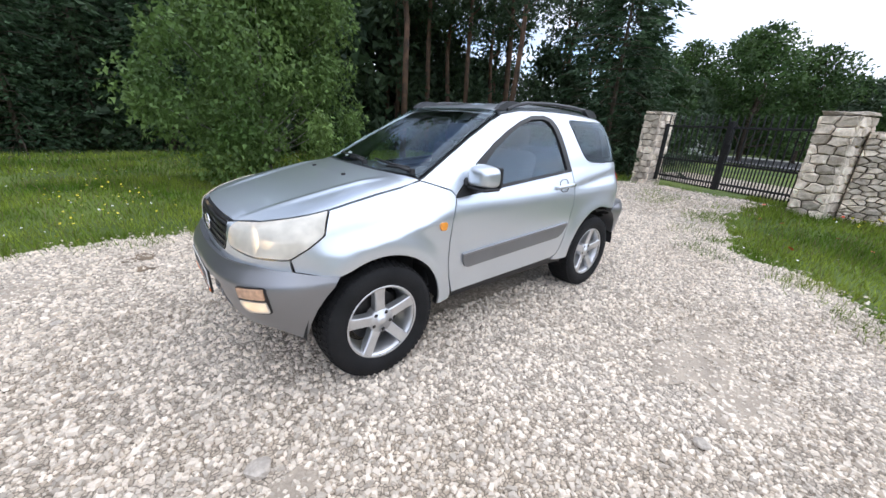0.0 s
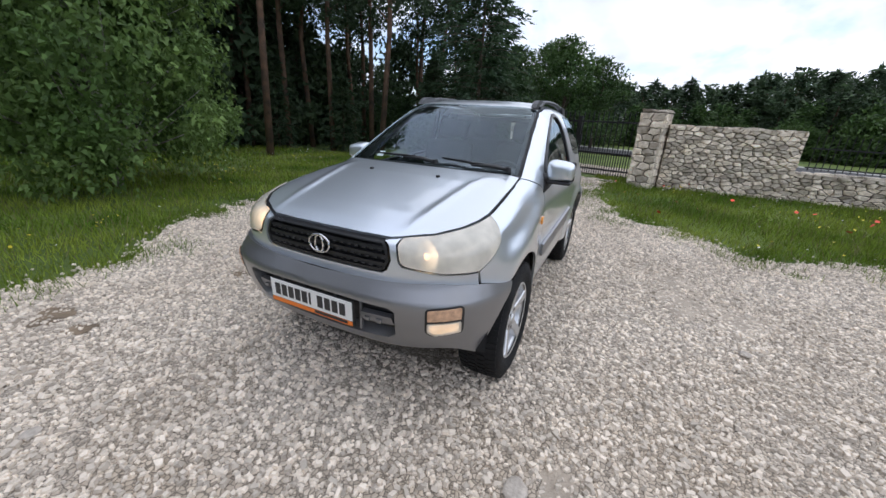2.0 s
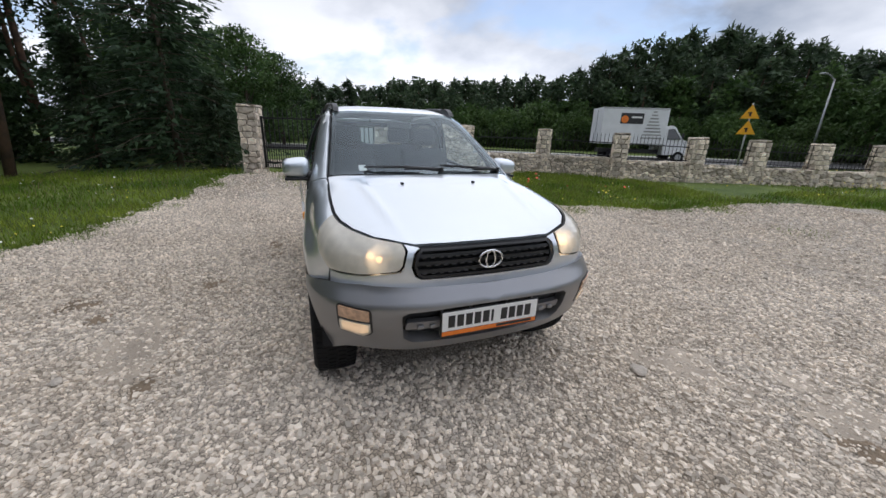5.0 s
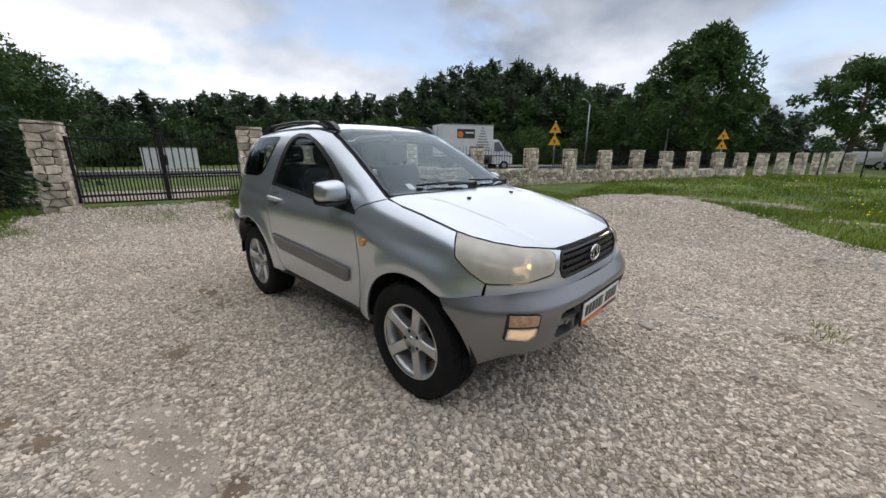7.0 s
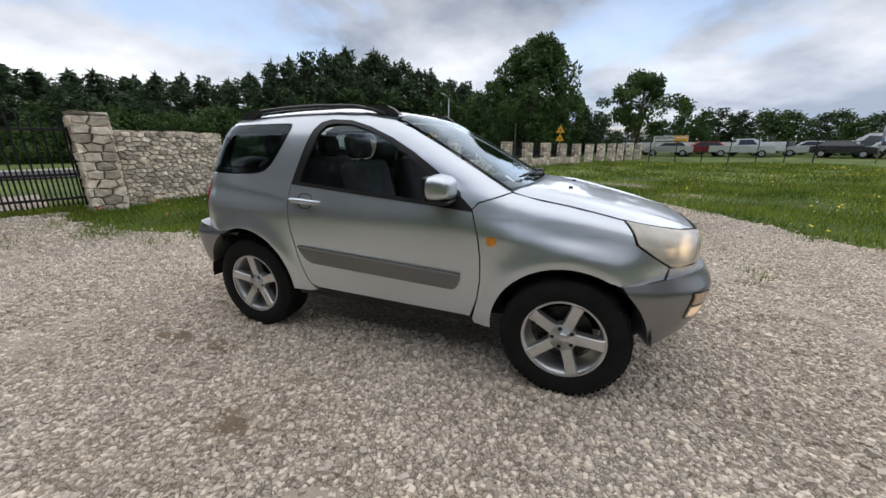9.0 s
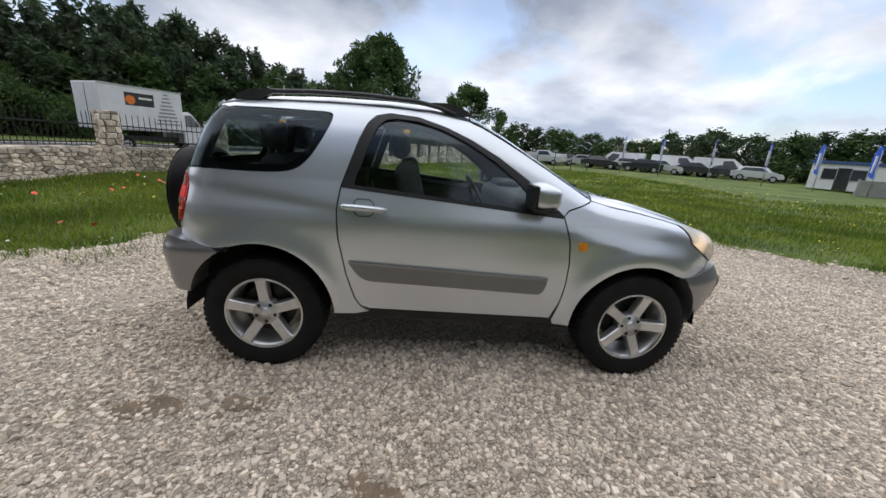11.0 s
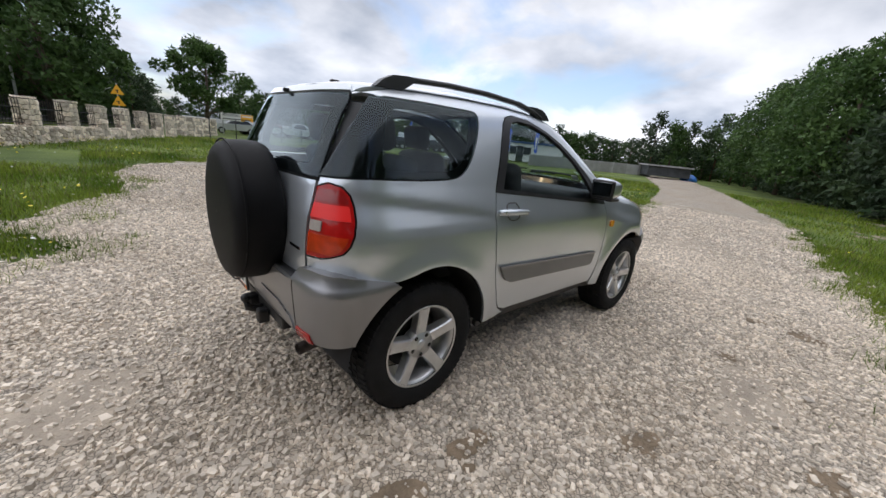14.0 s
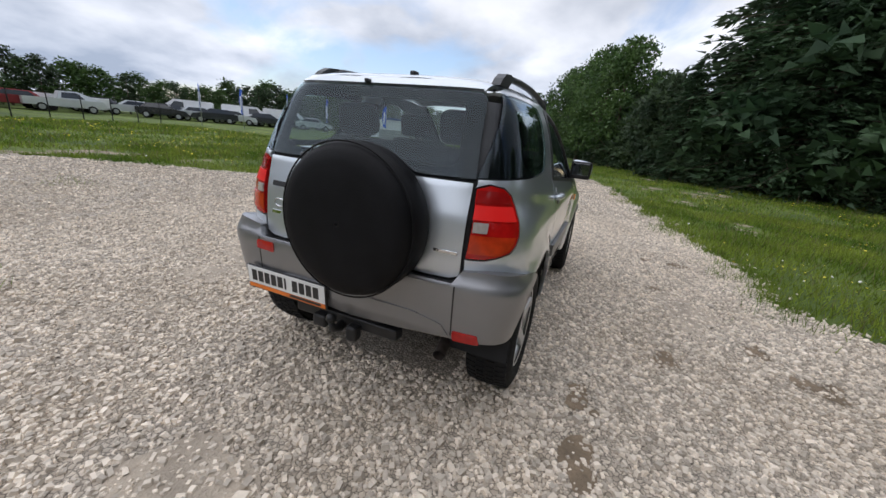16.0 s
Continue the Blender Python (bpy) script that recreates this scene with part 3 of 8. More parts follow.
BODY = Hull(WIDE, [(0.2, 1.70), (0.4, 1.76), (0.7, 1.82), (0.78, 1.822), (0.87, 1.815), (0.92, 1.805), (0.97, 1.79), (1.12, 1.6)],
            [(0.3, -1.58), (0.6, -1.67), (0.85, -1.678), (1.0, -1.668), (1.15, -1.638), (1.5, -1.495), (1.6, -1.44)], TOP, nf=3.5, nr=4.2, x_front=1.08)
BUMP_F = Hull([(0.2, 0.79), (0.35, 0.822), (0.5, 0.840), (0.645, 0.855), (0.67, 0.854), (0.745, 0.828), (0.80, 0.815)],
              [(0.3, 1.73), (0.38, 1.785), (0.46, 1.838), (0.56, 1.880), (0.64, 1.897), (0.665, 1.896), (0.745, 1.846), (0.80, 1.83)],
              [(0.2, -1.7), (1, -1.7)], [(-2, 2.5), (2, 2.5)], nf=3.3, x_front=1.10, flare=0.0)
BUMP_R = Hull([(0.2, 0.74), (0.35, 0.76), (0.5, 0.792), (0.62, 0.815), (0.72, 0.830), (0.745, 0.828), (0.79, 0.806), (0.85, 0.80)], [(0.2, 1.7), (1, 1.7)],
              [(0.3, -1.60), (0.4, -1.655), (0.5, -1.70), (0.715, -1.716), (0.74, -1.714), (0.79, -1.690), (0.85, -1.684)], [(-2, 2.5), (2, 2.5)], nr=7.5, x_rear=-1.25, flare=0.0)


def side(x, z, hull=BODY):
    """A point of the side, named by x and z, in wrap's coordinates."""
    if -1 <= x <= 1:
        return (x, z)
    y = float(hull.limit(np.array([x]), np.array([0.5]), np.array([z]))[0])
    s = 1 if x > 0 else -1
    return (s * (1 + 0.75 * math.atan2(abs(x) - 1, y)), z)


def front(y, z, hull=BODY):
    x = hull.before([(y, z)])[0][0]
    return (1 + 0.75 * math.atan2(x - 1, max(y, 0)), z)


def rear(y, z, hull=BODY):
    x = hull.behind([(y, z)])[0][0]
    return (-1 - 0.75 * math.atan2(-x - 1, max(y, 0)), z)


def over(x, y, hull=BODY):
    """A point seen from above, in wrap's coordinates."""
    z = hull.above([(x, y)])[0][2] - 0.001
    if -1 <= x <= 1:
        return (x, z)
    s = 1 if x > 0 else -1
    return (s * (1 + 0.75 * math.atan2(abs(x) - 1, y)), z)


MID_F, MID_R = 1 + 0.75 * math.pi / 2, -1 - 0.75 * math.pi / 2


def outline(points, round_by=0.0, step=0.03):
    """Round the corners of a closed outline and set points along it."""
    pts = [np.array(p, float) for p in points]
    if round_by:
        out = []
        n = len(pts)
        for i in range(n):
            a, b, c = pts[i - 1], pts[i], pts[(i + 1) % n]
            la, lc = np.linalg.norm(a - b), np.linalg.norm(c - b)
            ra, rc = min(round_by, la * 0.45), min(round_by, lc * 0.45)
            p, q = b + (a - b) / la * ra, b + (c - b) / lc * rc
            for f in (0, 0.25, 0.5, 0.75, 1):
                out.append((1 - f) ** 2 * p + 2 * f * (1 - f) * b + f * f * q)
        pts = out
    res = []
    for a, b in zip(pts, pts[1:] + pts[:1]):
        d = np.linalg.norm(b - a)
        if d < 1e-5:
            continue
        for i in range(max(1, int(math.ceil(d / step)))):
            res.append(a + (b - a) * i / max(1, int(math.ceil(d / step))))
    return res


def inset(loop, by, fixed=None):
    loop = [np.array(p) for p in loop]
    area = sum(a[0] * b[1] - b[0] * a[1] for a, b in zip(loop, loop[1:] + loop[:1]))
    s = 1 if area > 0 else -1
    out = []
    for i, p in enumerate(loop):
        d = loop[(i + 1) % len(loop)] - loop[i - 1]
        d = d / max(np.linalg.norm(d), 1e-9)
        q = p + s * by * np.array([-d[1], d[0]])
        if fixed is not None and fixed(p):
            q = p + np.array([0, s * by * d[0]])
        out.append(q)
    return out


def lay(proj, loop, holes=(), gap=0.004, lift=0.0, thick=0.016, spacing=0.045, fixed=None, mirror=False):
    """A panel laid on a hull: points, normals and faces. Its rim turns in by thick."""
    loop = inset(loop, gap, fixed) if gap else [np.array(p) for p in loop]
    holes = [inset(h, -gap) for h in holes] if gap else holes
    v, tri = fill([[tuple(p) for p in loop]] + [[tuple(p) for p in h] for h in holes], spacing)
    h = 0.004
    p = proj(v)
    du, dv = proj(v + [h, 0]) - proj(v - [h, 0]), proj(v + [0, h]) - proj(v - [0, h])
    n = np.cross(du, dv)
    n /= np.maximum(np.linalg.norm(n, axis=1), 1e-9)[:, None]
    mid = np.array([0, 0, 0.8])
    flip = np.einsum("ij,ij->i", n, p - mid) < 0
    n[flip] *= -1
    a, b, c = p[tri[:, 0]], p[tri[:, 1]], p[tri[:, 2]]
    fn = np.cross(b - a, c - a)
    bad = np.einsum("ij,ij->i", fn, n[tri].sum(axis=1)) < 0
    tri[bad] = tri[bad][:, ::-1]
    # boundary
    count = {}
    for t in tri:
        for i in range(3):
            e = (t[i], t[(i + 1) % 3])
            k = (min(e), max(e))
            count[k] = None if k in count else e
    rim = [e for e in count.values() if e]
    pts, nor, faces = list(p + n * lift), list(n), [tuple(t) for t in tri]
    if thick:
        idx = {}
        for e in rim:
            for k in e:
                if k not in idx:
                    idx[k] = len(pts)
                    pts += [pts[k], p[k] + n[k] * (lift - thick)]
                    nor += [np.zeros(3), np.zeros(3)]
        for i, j in rim:
            o = np.cross(pts[j] - pts[i], n[i])
            for k in (i, j):
                nor[idx[k]] = nor[idx[k]] + o
                nor[idx[k] + 1] = nor[idx[k]]
        for k in idx.values():
            nor[k] = nor[k + 1] = nor[k] / max(np.linalg.norm(nor[k]), 1e-9)
        for i, j in rim:
            faces.append((idx[i], idx[i] + 1, idx[j] + 1, idx[j]))
    pts, nor = np.array(pts), np.array(nor)
    if mirror:
        k = len(pts)
        pts = np.vstack([pts, pts * [1, -1, 1]])
        nor = np.vstack([nor, nor * [1, -1, 1]])
        faces = faces + [tuple(q + k for q in f[::-1]) for f in faces]
    return pts, nor, faces


def shell(name, data, mat, parent, label="", flip=False):
    """Link a laid panel as one joined mesh, with the hull's own normals on its face and turned ones on its rim."""
    pts, nor, faces = data
    if flip:
        pts, nor, faces = pts * [1, -1, 1], nor * [1, -1, 1], [f[::-1] for f in faces]
    place, spots, index = {}, [], []
    for p in pts:
        q = (round(float(p[0]), 5), 0.0 if abs(p[1]) < 3e-4 else round(float(p[1]), 5), round(float(p[2]), 5))
        if q not in place:
            place[q] = len(spots)
            spots.append(q)
        index.append(place[q])
    kept = [f for f in faces if len({index[i] for i in f}) == len(f) and not (len(f) == 4 and all(spots[index[i]][1] == 0.0 for i in f))]
    ob = link(name, spots, [tuple(index[i] for i in f) for f in kept], mat, parent, True, label)
    ob.data.normals_split_custom_set([tuple(nor[i]) for f in kept for i in f])
    return ob


def lathe(profile, n=48, axis="y"):
    verts, faces = [], []
    for r, y in profile:
        for k in range(n):
            w = 2 * math.pi * k / n
            verts.append((r * math.cos(w), y, r * math.sin(w)))
    for i in range(len(profile) - 1):
        for k in range(n):
            faces.append((i * n + k, i * n + (k + 1) % n, (i + 1) * n + (k + 1) % n, (i + 1) * n + k))
    return verts, faces


car = empty("car", "silver three-door compact off-roader with grey bumpers, parked on the gravel", "car")
both = ((False, 1), (True, -1))


def arc(cx, cz, r, a0, a1, n, hull=BODY, rz=None):
    return [side(cx + r * math.cos(radians(a0 + (a1 - a0) * i / n)), cz + (rz or r) * math.sin(radians(a0 + (a1 - a0) * i / n)), hull) for i in range(n + 1)]


# shared seams, seen from above
HOOD_SIDE = [(0.80, 0.655), (0.95, 0.662), (1.1, 0.670), (1.25, 0.674), (1.37, 0.672)]
LAMP_TOP = [(1.37, 0.672), (1.46, 0.655), (1.56, 0.612), (1.66, 0.530), (1.735, 0.408)]
PILLAR = [(0.80, 0.655), (0.70, 0.640), (0.55, 0.618), (0.35, 0.588), (0.15, 0.560), (0.02, 0.540)]
ROOF_SIDE = [(0.02, 0.540), (-0.2, 0.530), (-0.6, 0.528), (-1.0, 0.525), (-1.25, 0.515), (-1.43, 0.495)]

FRAME = [(-0.69, 1.13), (-0.60, 1.39), (-0.56, 1.475), (-0.515, 1.518), (-0.44, 1.535), (-0.28, 1.525), (-0.12, 1.48), (0.04, 1.415), (0.20, 1.33), (0.37, 1.22), (0.60, 1.025)]
DOOR_LOW = [(0.60, 1.025), (0.645, 0.88), (0.662, 0.75), (0.662, 0.62), (0.645, 0.50), (0.60, 0.375), (-0.52, 0.405), (-0.575, 0.425), (-0.605, 0.47), (-0.655, 0.62), (-0.70, 0.84), (-0.712, 1.0), (-0.69, 1.13)]
GLASS = [(-0.625, 1.135), (-0.545, 1.36), (-0.505, 1.455), (-0.465, 1.495), (-0.40, 1.508), (-0.27, 1.50), (-0.12, 1.458), (0.02, 1.395), (0.18, 1.305), (0.33, 1.19), (0.42, 1.095), (0.43, 1.052)]


def ease_corners(points, times=2):
    """Cut the corners of an open line, keeping its ends."""
    pts = [np.array(p, float) for p in points]
    for _ in range(times):
        out = [pts[0]]
        for a, b in zip(pts, pts[1:]):
            out += [a * 0.75 + b * 0.25, a * 0.25 + b * 0.75]
        pts = out + [pts[-1]]
    return [tuple(p) for p in pts]


TAIL_EDGE = [(-1.580, 1.150), (-1.548, 1.140), (-1.528, 1.112), (-1.520, 1.07), (-1.523, 1.01), (-1.534, 0.955), (-1.549, 0.912), (-1.570, 0.88), (-1.602, 0.860)]


def body_panels():
    # front wing
    wing = [over(x, y) for x, y in HOOD_SIDE]
    wing += [side(1.44, 0.898), side(1.52, 0.842), side(1.60, 0.790)]
    wing += [side(1.585, 0.725), side(1.48, 0.70), side(1.40, 0.685)]
    wing += arc(1.14, 0.36, 0.41, 53, 184, 16, rz=0.392)[1:]
    wing += [(0.625, 0.335), (0.61, 0.365), (0.645, 0.50), (0.662, 0.62), (0.662, 0.75), (0.645, 0.88), (0.60, 1.025), (0.63, 1.06)]
    d = lay(BODY.wrap, outline(wing), spacing=0.022)
    for f, s in both:
        shell("front_wing", d, M["silver"], car, flip=f)
    # bonnet
    bonnet = [(0.905, 0.0), (0.895, 0.3), (0.86, 0.5), (0.80, 0.655)] + HOOD_SIDE[1:] + LAMP_TOP[1:] + [(1.758, 0.36), (1.772, 0.2), (1.776, 0.0)]
    full = bonnet + [(x, -y) for x, y in bonnet[-2:0:-1]]
    shell("bonnet", lay(BODY.above, outline(full), spacing=0.024), M["silver"], car)
    gap_strip(BODY.above, outline(full), car)
    # nose panel round the grille
    nose = [over(*LAMP_TOP[-1]), over(1.758, 0.36), front(0.34, 0.915), front(0.37, 0.89), front(0.385, 0.83), front(0.37, 0.787), front(0.345, 0.772),
            (MID_F, 0.767), (MID_F, 0.718), front(0.4, 0.718), front(0.62, 0.718), side(1.59, 0.718), side(1.60, 0.787), front(0.60, 0.790), front(0.44, 0.810), front(0.425, 0.832), front(0.405, 0.90)]
    at_mid = lambda p: abs(p[0] - MID_F) < 1e-6
    shell("nose_panel", lay(BODY.wrap, outline(nose), fixed=at_mid, mirror=True, spacing=0.04), M["silver"], car)
    # windscreen and roof
    ws = [(0.885, 0.0), (0.875, 0.3), (0.845, 0.5), (0.795, 0.645)] + [(x, y - 0.012) for x, y in PILLAR[1:]] + [(0.045, 0.42), (0.065, 0.2), (0.07, 0.0)]
    full = ws + [(x, -y) for x, y in ws[-2:0:-1]]
    shell("windscreen", lay(BODY.above, outline(full, 0.03), gap=0.002, lift=0.001, thick=0.006, spacing=0.06), M["car_glass"], car, "tinted laminated windscreen")
    inner = [(x * 0.97 + 0.012, y * 0.955) for x, y in outline(full, 0.03)]
    shell("windscreen_border", lay(BODY.above, outline(full, 0.03), [inner], gap=0.0, lift=-0.007, thick=0.0, spacing=0.05), M["enamel"], car, "black enamel border of the windscreen")
    rf = [(0.07, 0.0), (0.065, 0.2), (0.045, 0.42), (0.02, 0.535)] + ROOF_SIDE[1:] + [(-1.46, 0.35), (-1.475, 0.0)]
    full = rf + [(x, -y) for x, y in rf[-2:0:-1]]
    shell("roof", lay(BODY.above, outline(full), spacing=0.06), M["silver"], car)
    # cowl below the windscreen
    cowl = [(0.905, 0.0), (0.895, 0.3), (0.86, 0.5), (0.80, 0.652), (0.79, 0.64), (0.835, 0.5), (0.865, 0.3), (0.875, 0.0)]
    full = cowl[:5] + cowl[5:] + [(x, -y) for x, y in cowl[6:3:-1]] + [(x, -y) for x, y in cowl[3:0:-1]]
    shell("cowl", lay(BODY.above, outline(full), gap=0.0, lift=-0.006, spacing=0.05), M["black_trim"], car, "black plastic scuttle below the windscreen")
    # side: pillar, roof edge, rear quarter
    q = [over(x, y) for x, y in PILLAR] + [over(x, y) for x, y in ROOF_SIDE[1:]]
    q += [rear(0.50, 1.515), rear(0.57, 1.512), side(-1.36, 1.512), side(-1.1, 1.517), *ease_corners([(-0.80, 1.517), (-0.758, 1.510), (-0.765, 1.47), (-0.79, 1.41), (-0.835, 1.325), (-0.885, 1.25), (-0.945, 1.20), side(-1.03, 1.182), side(-1.2, 1.178)]), side(-1.45, 1.18),
          rear(0.66, 1.175), rear(0.555, 1.17), rear(0.555, 1.132)]
    q += [rear(0.60, 1.148), *(side(*p) for p in TAIL_EDGE), rear(0.64, 0.845), rear(0.555, 0.84)]
    q += [rear(0.555, 0.775), rear(0.66, 0.775), side(-1.58, 0.79), side(-1.44, 0.762), side(-1.36, 0.752)]
    q += arc(-1.14, 0.36, 0.412, 115, 2, 16, rz=0.428)[1:]
    q += [(-0.60, 0.365), (-0.52, 0.385), (-0.575, 0.425), (-0.605, 0.47), (-0.655, 0.62), (-0.70, 0.84), (-0.712, 1.0)] + FRAME + [(0.63, 1.06)]
    d = lay(BODY.wrap, outline(q), spacing=0.028)
    for f, s in both:
        shell("body_side", d, M["silver"], car, flip=f)
    # wrap-round rear quarter glass with a dark band behind its rear part
    g = [rear(0.548, 1.512), rear(0.57, 1.51), side(-1.36, 1.51), side(-1.1, 1.515), *ease_corners([(-0.80, 1.515), (-0.760, 1.508), (-0.767, 1.47), (-0.792, 1.41), (-0.837, 1.327), (-0.887, 1.252), (-0.947, 1.202), side(-1.03, 1.184), side(-1.2, 1.18)]), side(-1.45, 1.182), rear(0.66, 1.177), rear(0.548, 1.172)]
    d = lay(BODY.wrap, outline(g), gap=0.002, lift=0.002, thick=0.005, spacing=0.028)
    hole = [side(-1.32, 1.47), side(-1.1, 1.482), (-0.83, 1.482), (-0.825, 1.46), (-0.87, 1.34), (-0.93, 1.26), (-1.0, 1.222), side(-1.2, 1.215), side(-1.40, 1.218)]
    band = lay(BODY.wrap, outline(g), [outline(hole, 0.05)], gap=0.0, lift=-0.008, thick=0.0, spacing=0.028)
    for f, s in both:
        shell("quarter_glass", d, M["car_glass_dark"], car, "dark tinted wrap-round rear side glass", flip=f)
        shell("quarter_band", band, M["enamel"], car, "black enamel border of the rear side glass", flip=f)
    # sill below the doors
    sill = [(0.62, 0.365), (0.63, 0.345), (0.70, 0.335), (0.70, 0.29), (-0.72, 0.31), (-0.74, 0.35), (-0.60, 0.375), (-0.52, 0.395)]
    d = lay(BODY.wrap, outline(sill), lift=-0.045, thick=0.03)
    for f, s in both:
        shell("sill", d, M["black_trim"], car, "black sill", flip=f)


def gap_strip(proj, loop, parent, f=False):
    """Black strip behind a shut line: the gap's shade put in as colour."""
    shell("shut_seal", lay(proj, inset(loop, -0.014), [inset(loop, 0.014)], gap=0.0, lift=-0.0155, thick=0.0, spacing=0.06), M["under"], parent, flip=f)


def door(f, s):
    """One door with its frame, glass, handle, moulding and mirror."""
    d = shell("door", lay(BODY.wrap, outline(DOOR_LOW), spacing=0.045), M["silver"], car, flip=f)
    gap_strip(BODY.wrap, outline(DOOR_LOW), d, f)
    ring = outline(FRAME + [(0.60, 1.012), (-0.69, 1.117)])
    shell("window_frame", lay(BODY.wrap, ring, [outline(GLASS)], gap=0.001, lift=0.003, thick=0.02, spacing=0.04), M["black_trim"], d, "black window frame", flip=f)
    big = [(-0.64, 1.12), *GLASS[1:-1], (0.44, 1.04)]
    shell("window_glass", lay(BODY.wrap, outline(big), gap=-0.004, lift=-0.010, thick=0.004, spacing=0.06), M["car_glass"], d, "tinted side glass", flip=f)
    # rubbing strip: swells out, two-tone
    strip = outline([(-0.645, 0.705), (-0.585, 0.62), (-0.53, 0.592), (0.505, 0.545), (0.53, 0.575), (0.545, 0.645)], 0.03)
    shell("side_moulding", lay(BODY.wrap, strip, gap=0, lift=0.016, thick=0.018, spacing=0.03), M["moulding_grey"], d, "dull grey rubbing strip", flip=f)
    lip = outline([(-0.643, 0.708), (-0.635, 0.695), (0.54, 0.637), (0.546, 0.648)], 0.006)
    shell("moulding_lip", lay(BODY.wrap, lip, gap=0, lift=0.020, thick=0.018, spacing=0.03), M["bumper_grey"], d, flip=f)
    # handle: grey ring drawn for the cup's recess shade, bar, lock
    y0 = float(BODY.limit(np.array([-0.56]), np.array([0.5]), np.array([1.02]))[0])
    cup = outline([(-0.62, 1.045), (-0.60, 1.065), (-0.53, 1.065), (-0.50, 1.04), (-0.50, 0.985), (-0.53, 0.965), (-0.59, 0.965), (-0.615, 0.985)], 0.015, 0.015)
    shell("handle_cup", lay(BODY.wrap, cup, [inset(cup, 0.007)], gap=0, lift=0.0035, thick=0.004, spacing=0.02), M["moulding_grey"], d, "grey ring drawn for the shade of the handle recess", flip=f)
    v, fc = tube([(-0.685, y0 + 0.004, 1.018), (-0.67, y0 + 0.020, 1.019), (-0.56, y0 + 0.034, 1.018), (-0.46, y0 + 0.026, 1.012), (-0.435, y0 + 0.006, 1.010)], [0.012, 0.017, 0.018, 0.015, 0.009], 12)
    v = [(p[0], s * p[1], p[2]) for p in v]
    link("door_handle", v, fc if s > 0 else [q[::-1] for q in fc], M["silver"], d, True, "silver grip handle")
    bm = cyl_bm(0.009, 0.009, 0.006, Matrix.Translation((-0.662, s * (y0 + 0.034), 1.020)) @ Matrix.Rotation(radians(90), 4, "X"), 12)
    part("key_lock", bm, M["chrome"], d)
    # mirror: rounded housing on a black foot
    mx, my, mz = 0.44, s * 0.842, 1.143
    bm = bmesh.new()
    bmesh.ops.create_cube(bm, size=1.0)
    bmesh.ops.subdivide_edges(bm, edges=bm.edges[:], cuts=7, use_grid_fill=True)
    for vtx in bm.verts:
        p = Vector(vtx.co) * 2
        k = (abs(p.x) ** 4 + abs(p.y) ** 4 + abs(p.z) ** 4) ** 0.25
        p = p / k
        taper = 1 - 0.13 * (p.y if s > 0 else -p.y)
        front_round = 1 - 0.25 * max(0, p.x) * abs(p.z)
        vtx.co = (mx + p.x * 0.080, my + p.y * 0.088, mz + p.z * 0.072 * taper * front_round)
    mir = part("mirror", bm, M["silver"], d, "silver door mirror housing", True)
    bm = box_bm(0.140, 0.155, 0.022, Matrix.Translation((mx + 0.0, my, mz - 0.070)), 0.008)
    part("mirror_base", bm, M["black_trim"], mir, "black lower edge of the mirror")
    part("mirror_rim", box_bm(0.03, 0.166, 0.132, Matrix.Translation((mx - 0.070, my, mz - 0.002)), 0.012), M["black_trim"], mir, "black rim round the mirror glass")
    bm = box_bm(0.008, 0.135, 0.100, Matrix.Translation((mx - 0.083, my, mz)), 0.003)
    part("mirror_glass", bm, M["dim_mirror"], mir, "mirror glass")
    v, fc = tube([(mx + 0.05, s * 0.725, mz - 0.055), (mx + 0.03, s * 0.77, mz - 0.05), (mx + 0.01, s * 0.81, mz - 0.045)], [0.045, 0.035, 0.03], 10)
    link("mirror_arm", v, fc, M["black_trim"], mir, True, "black mirror arm")


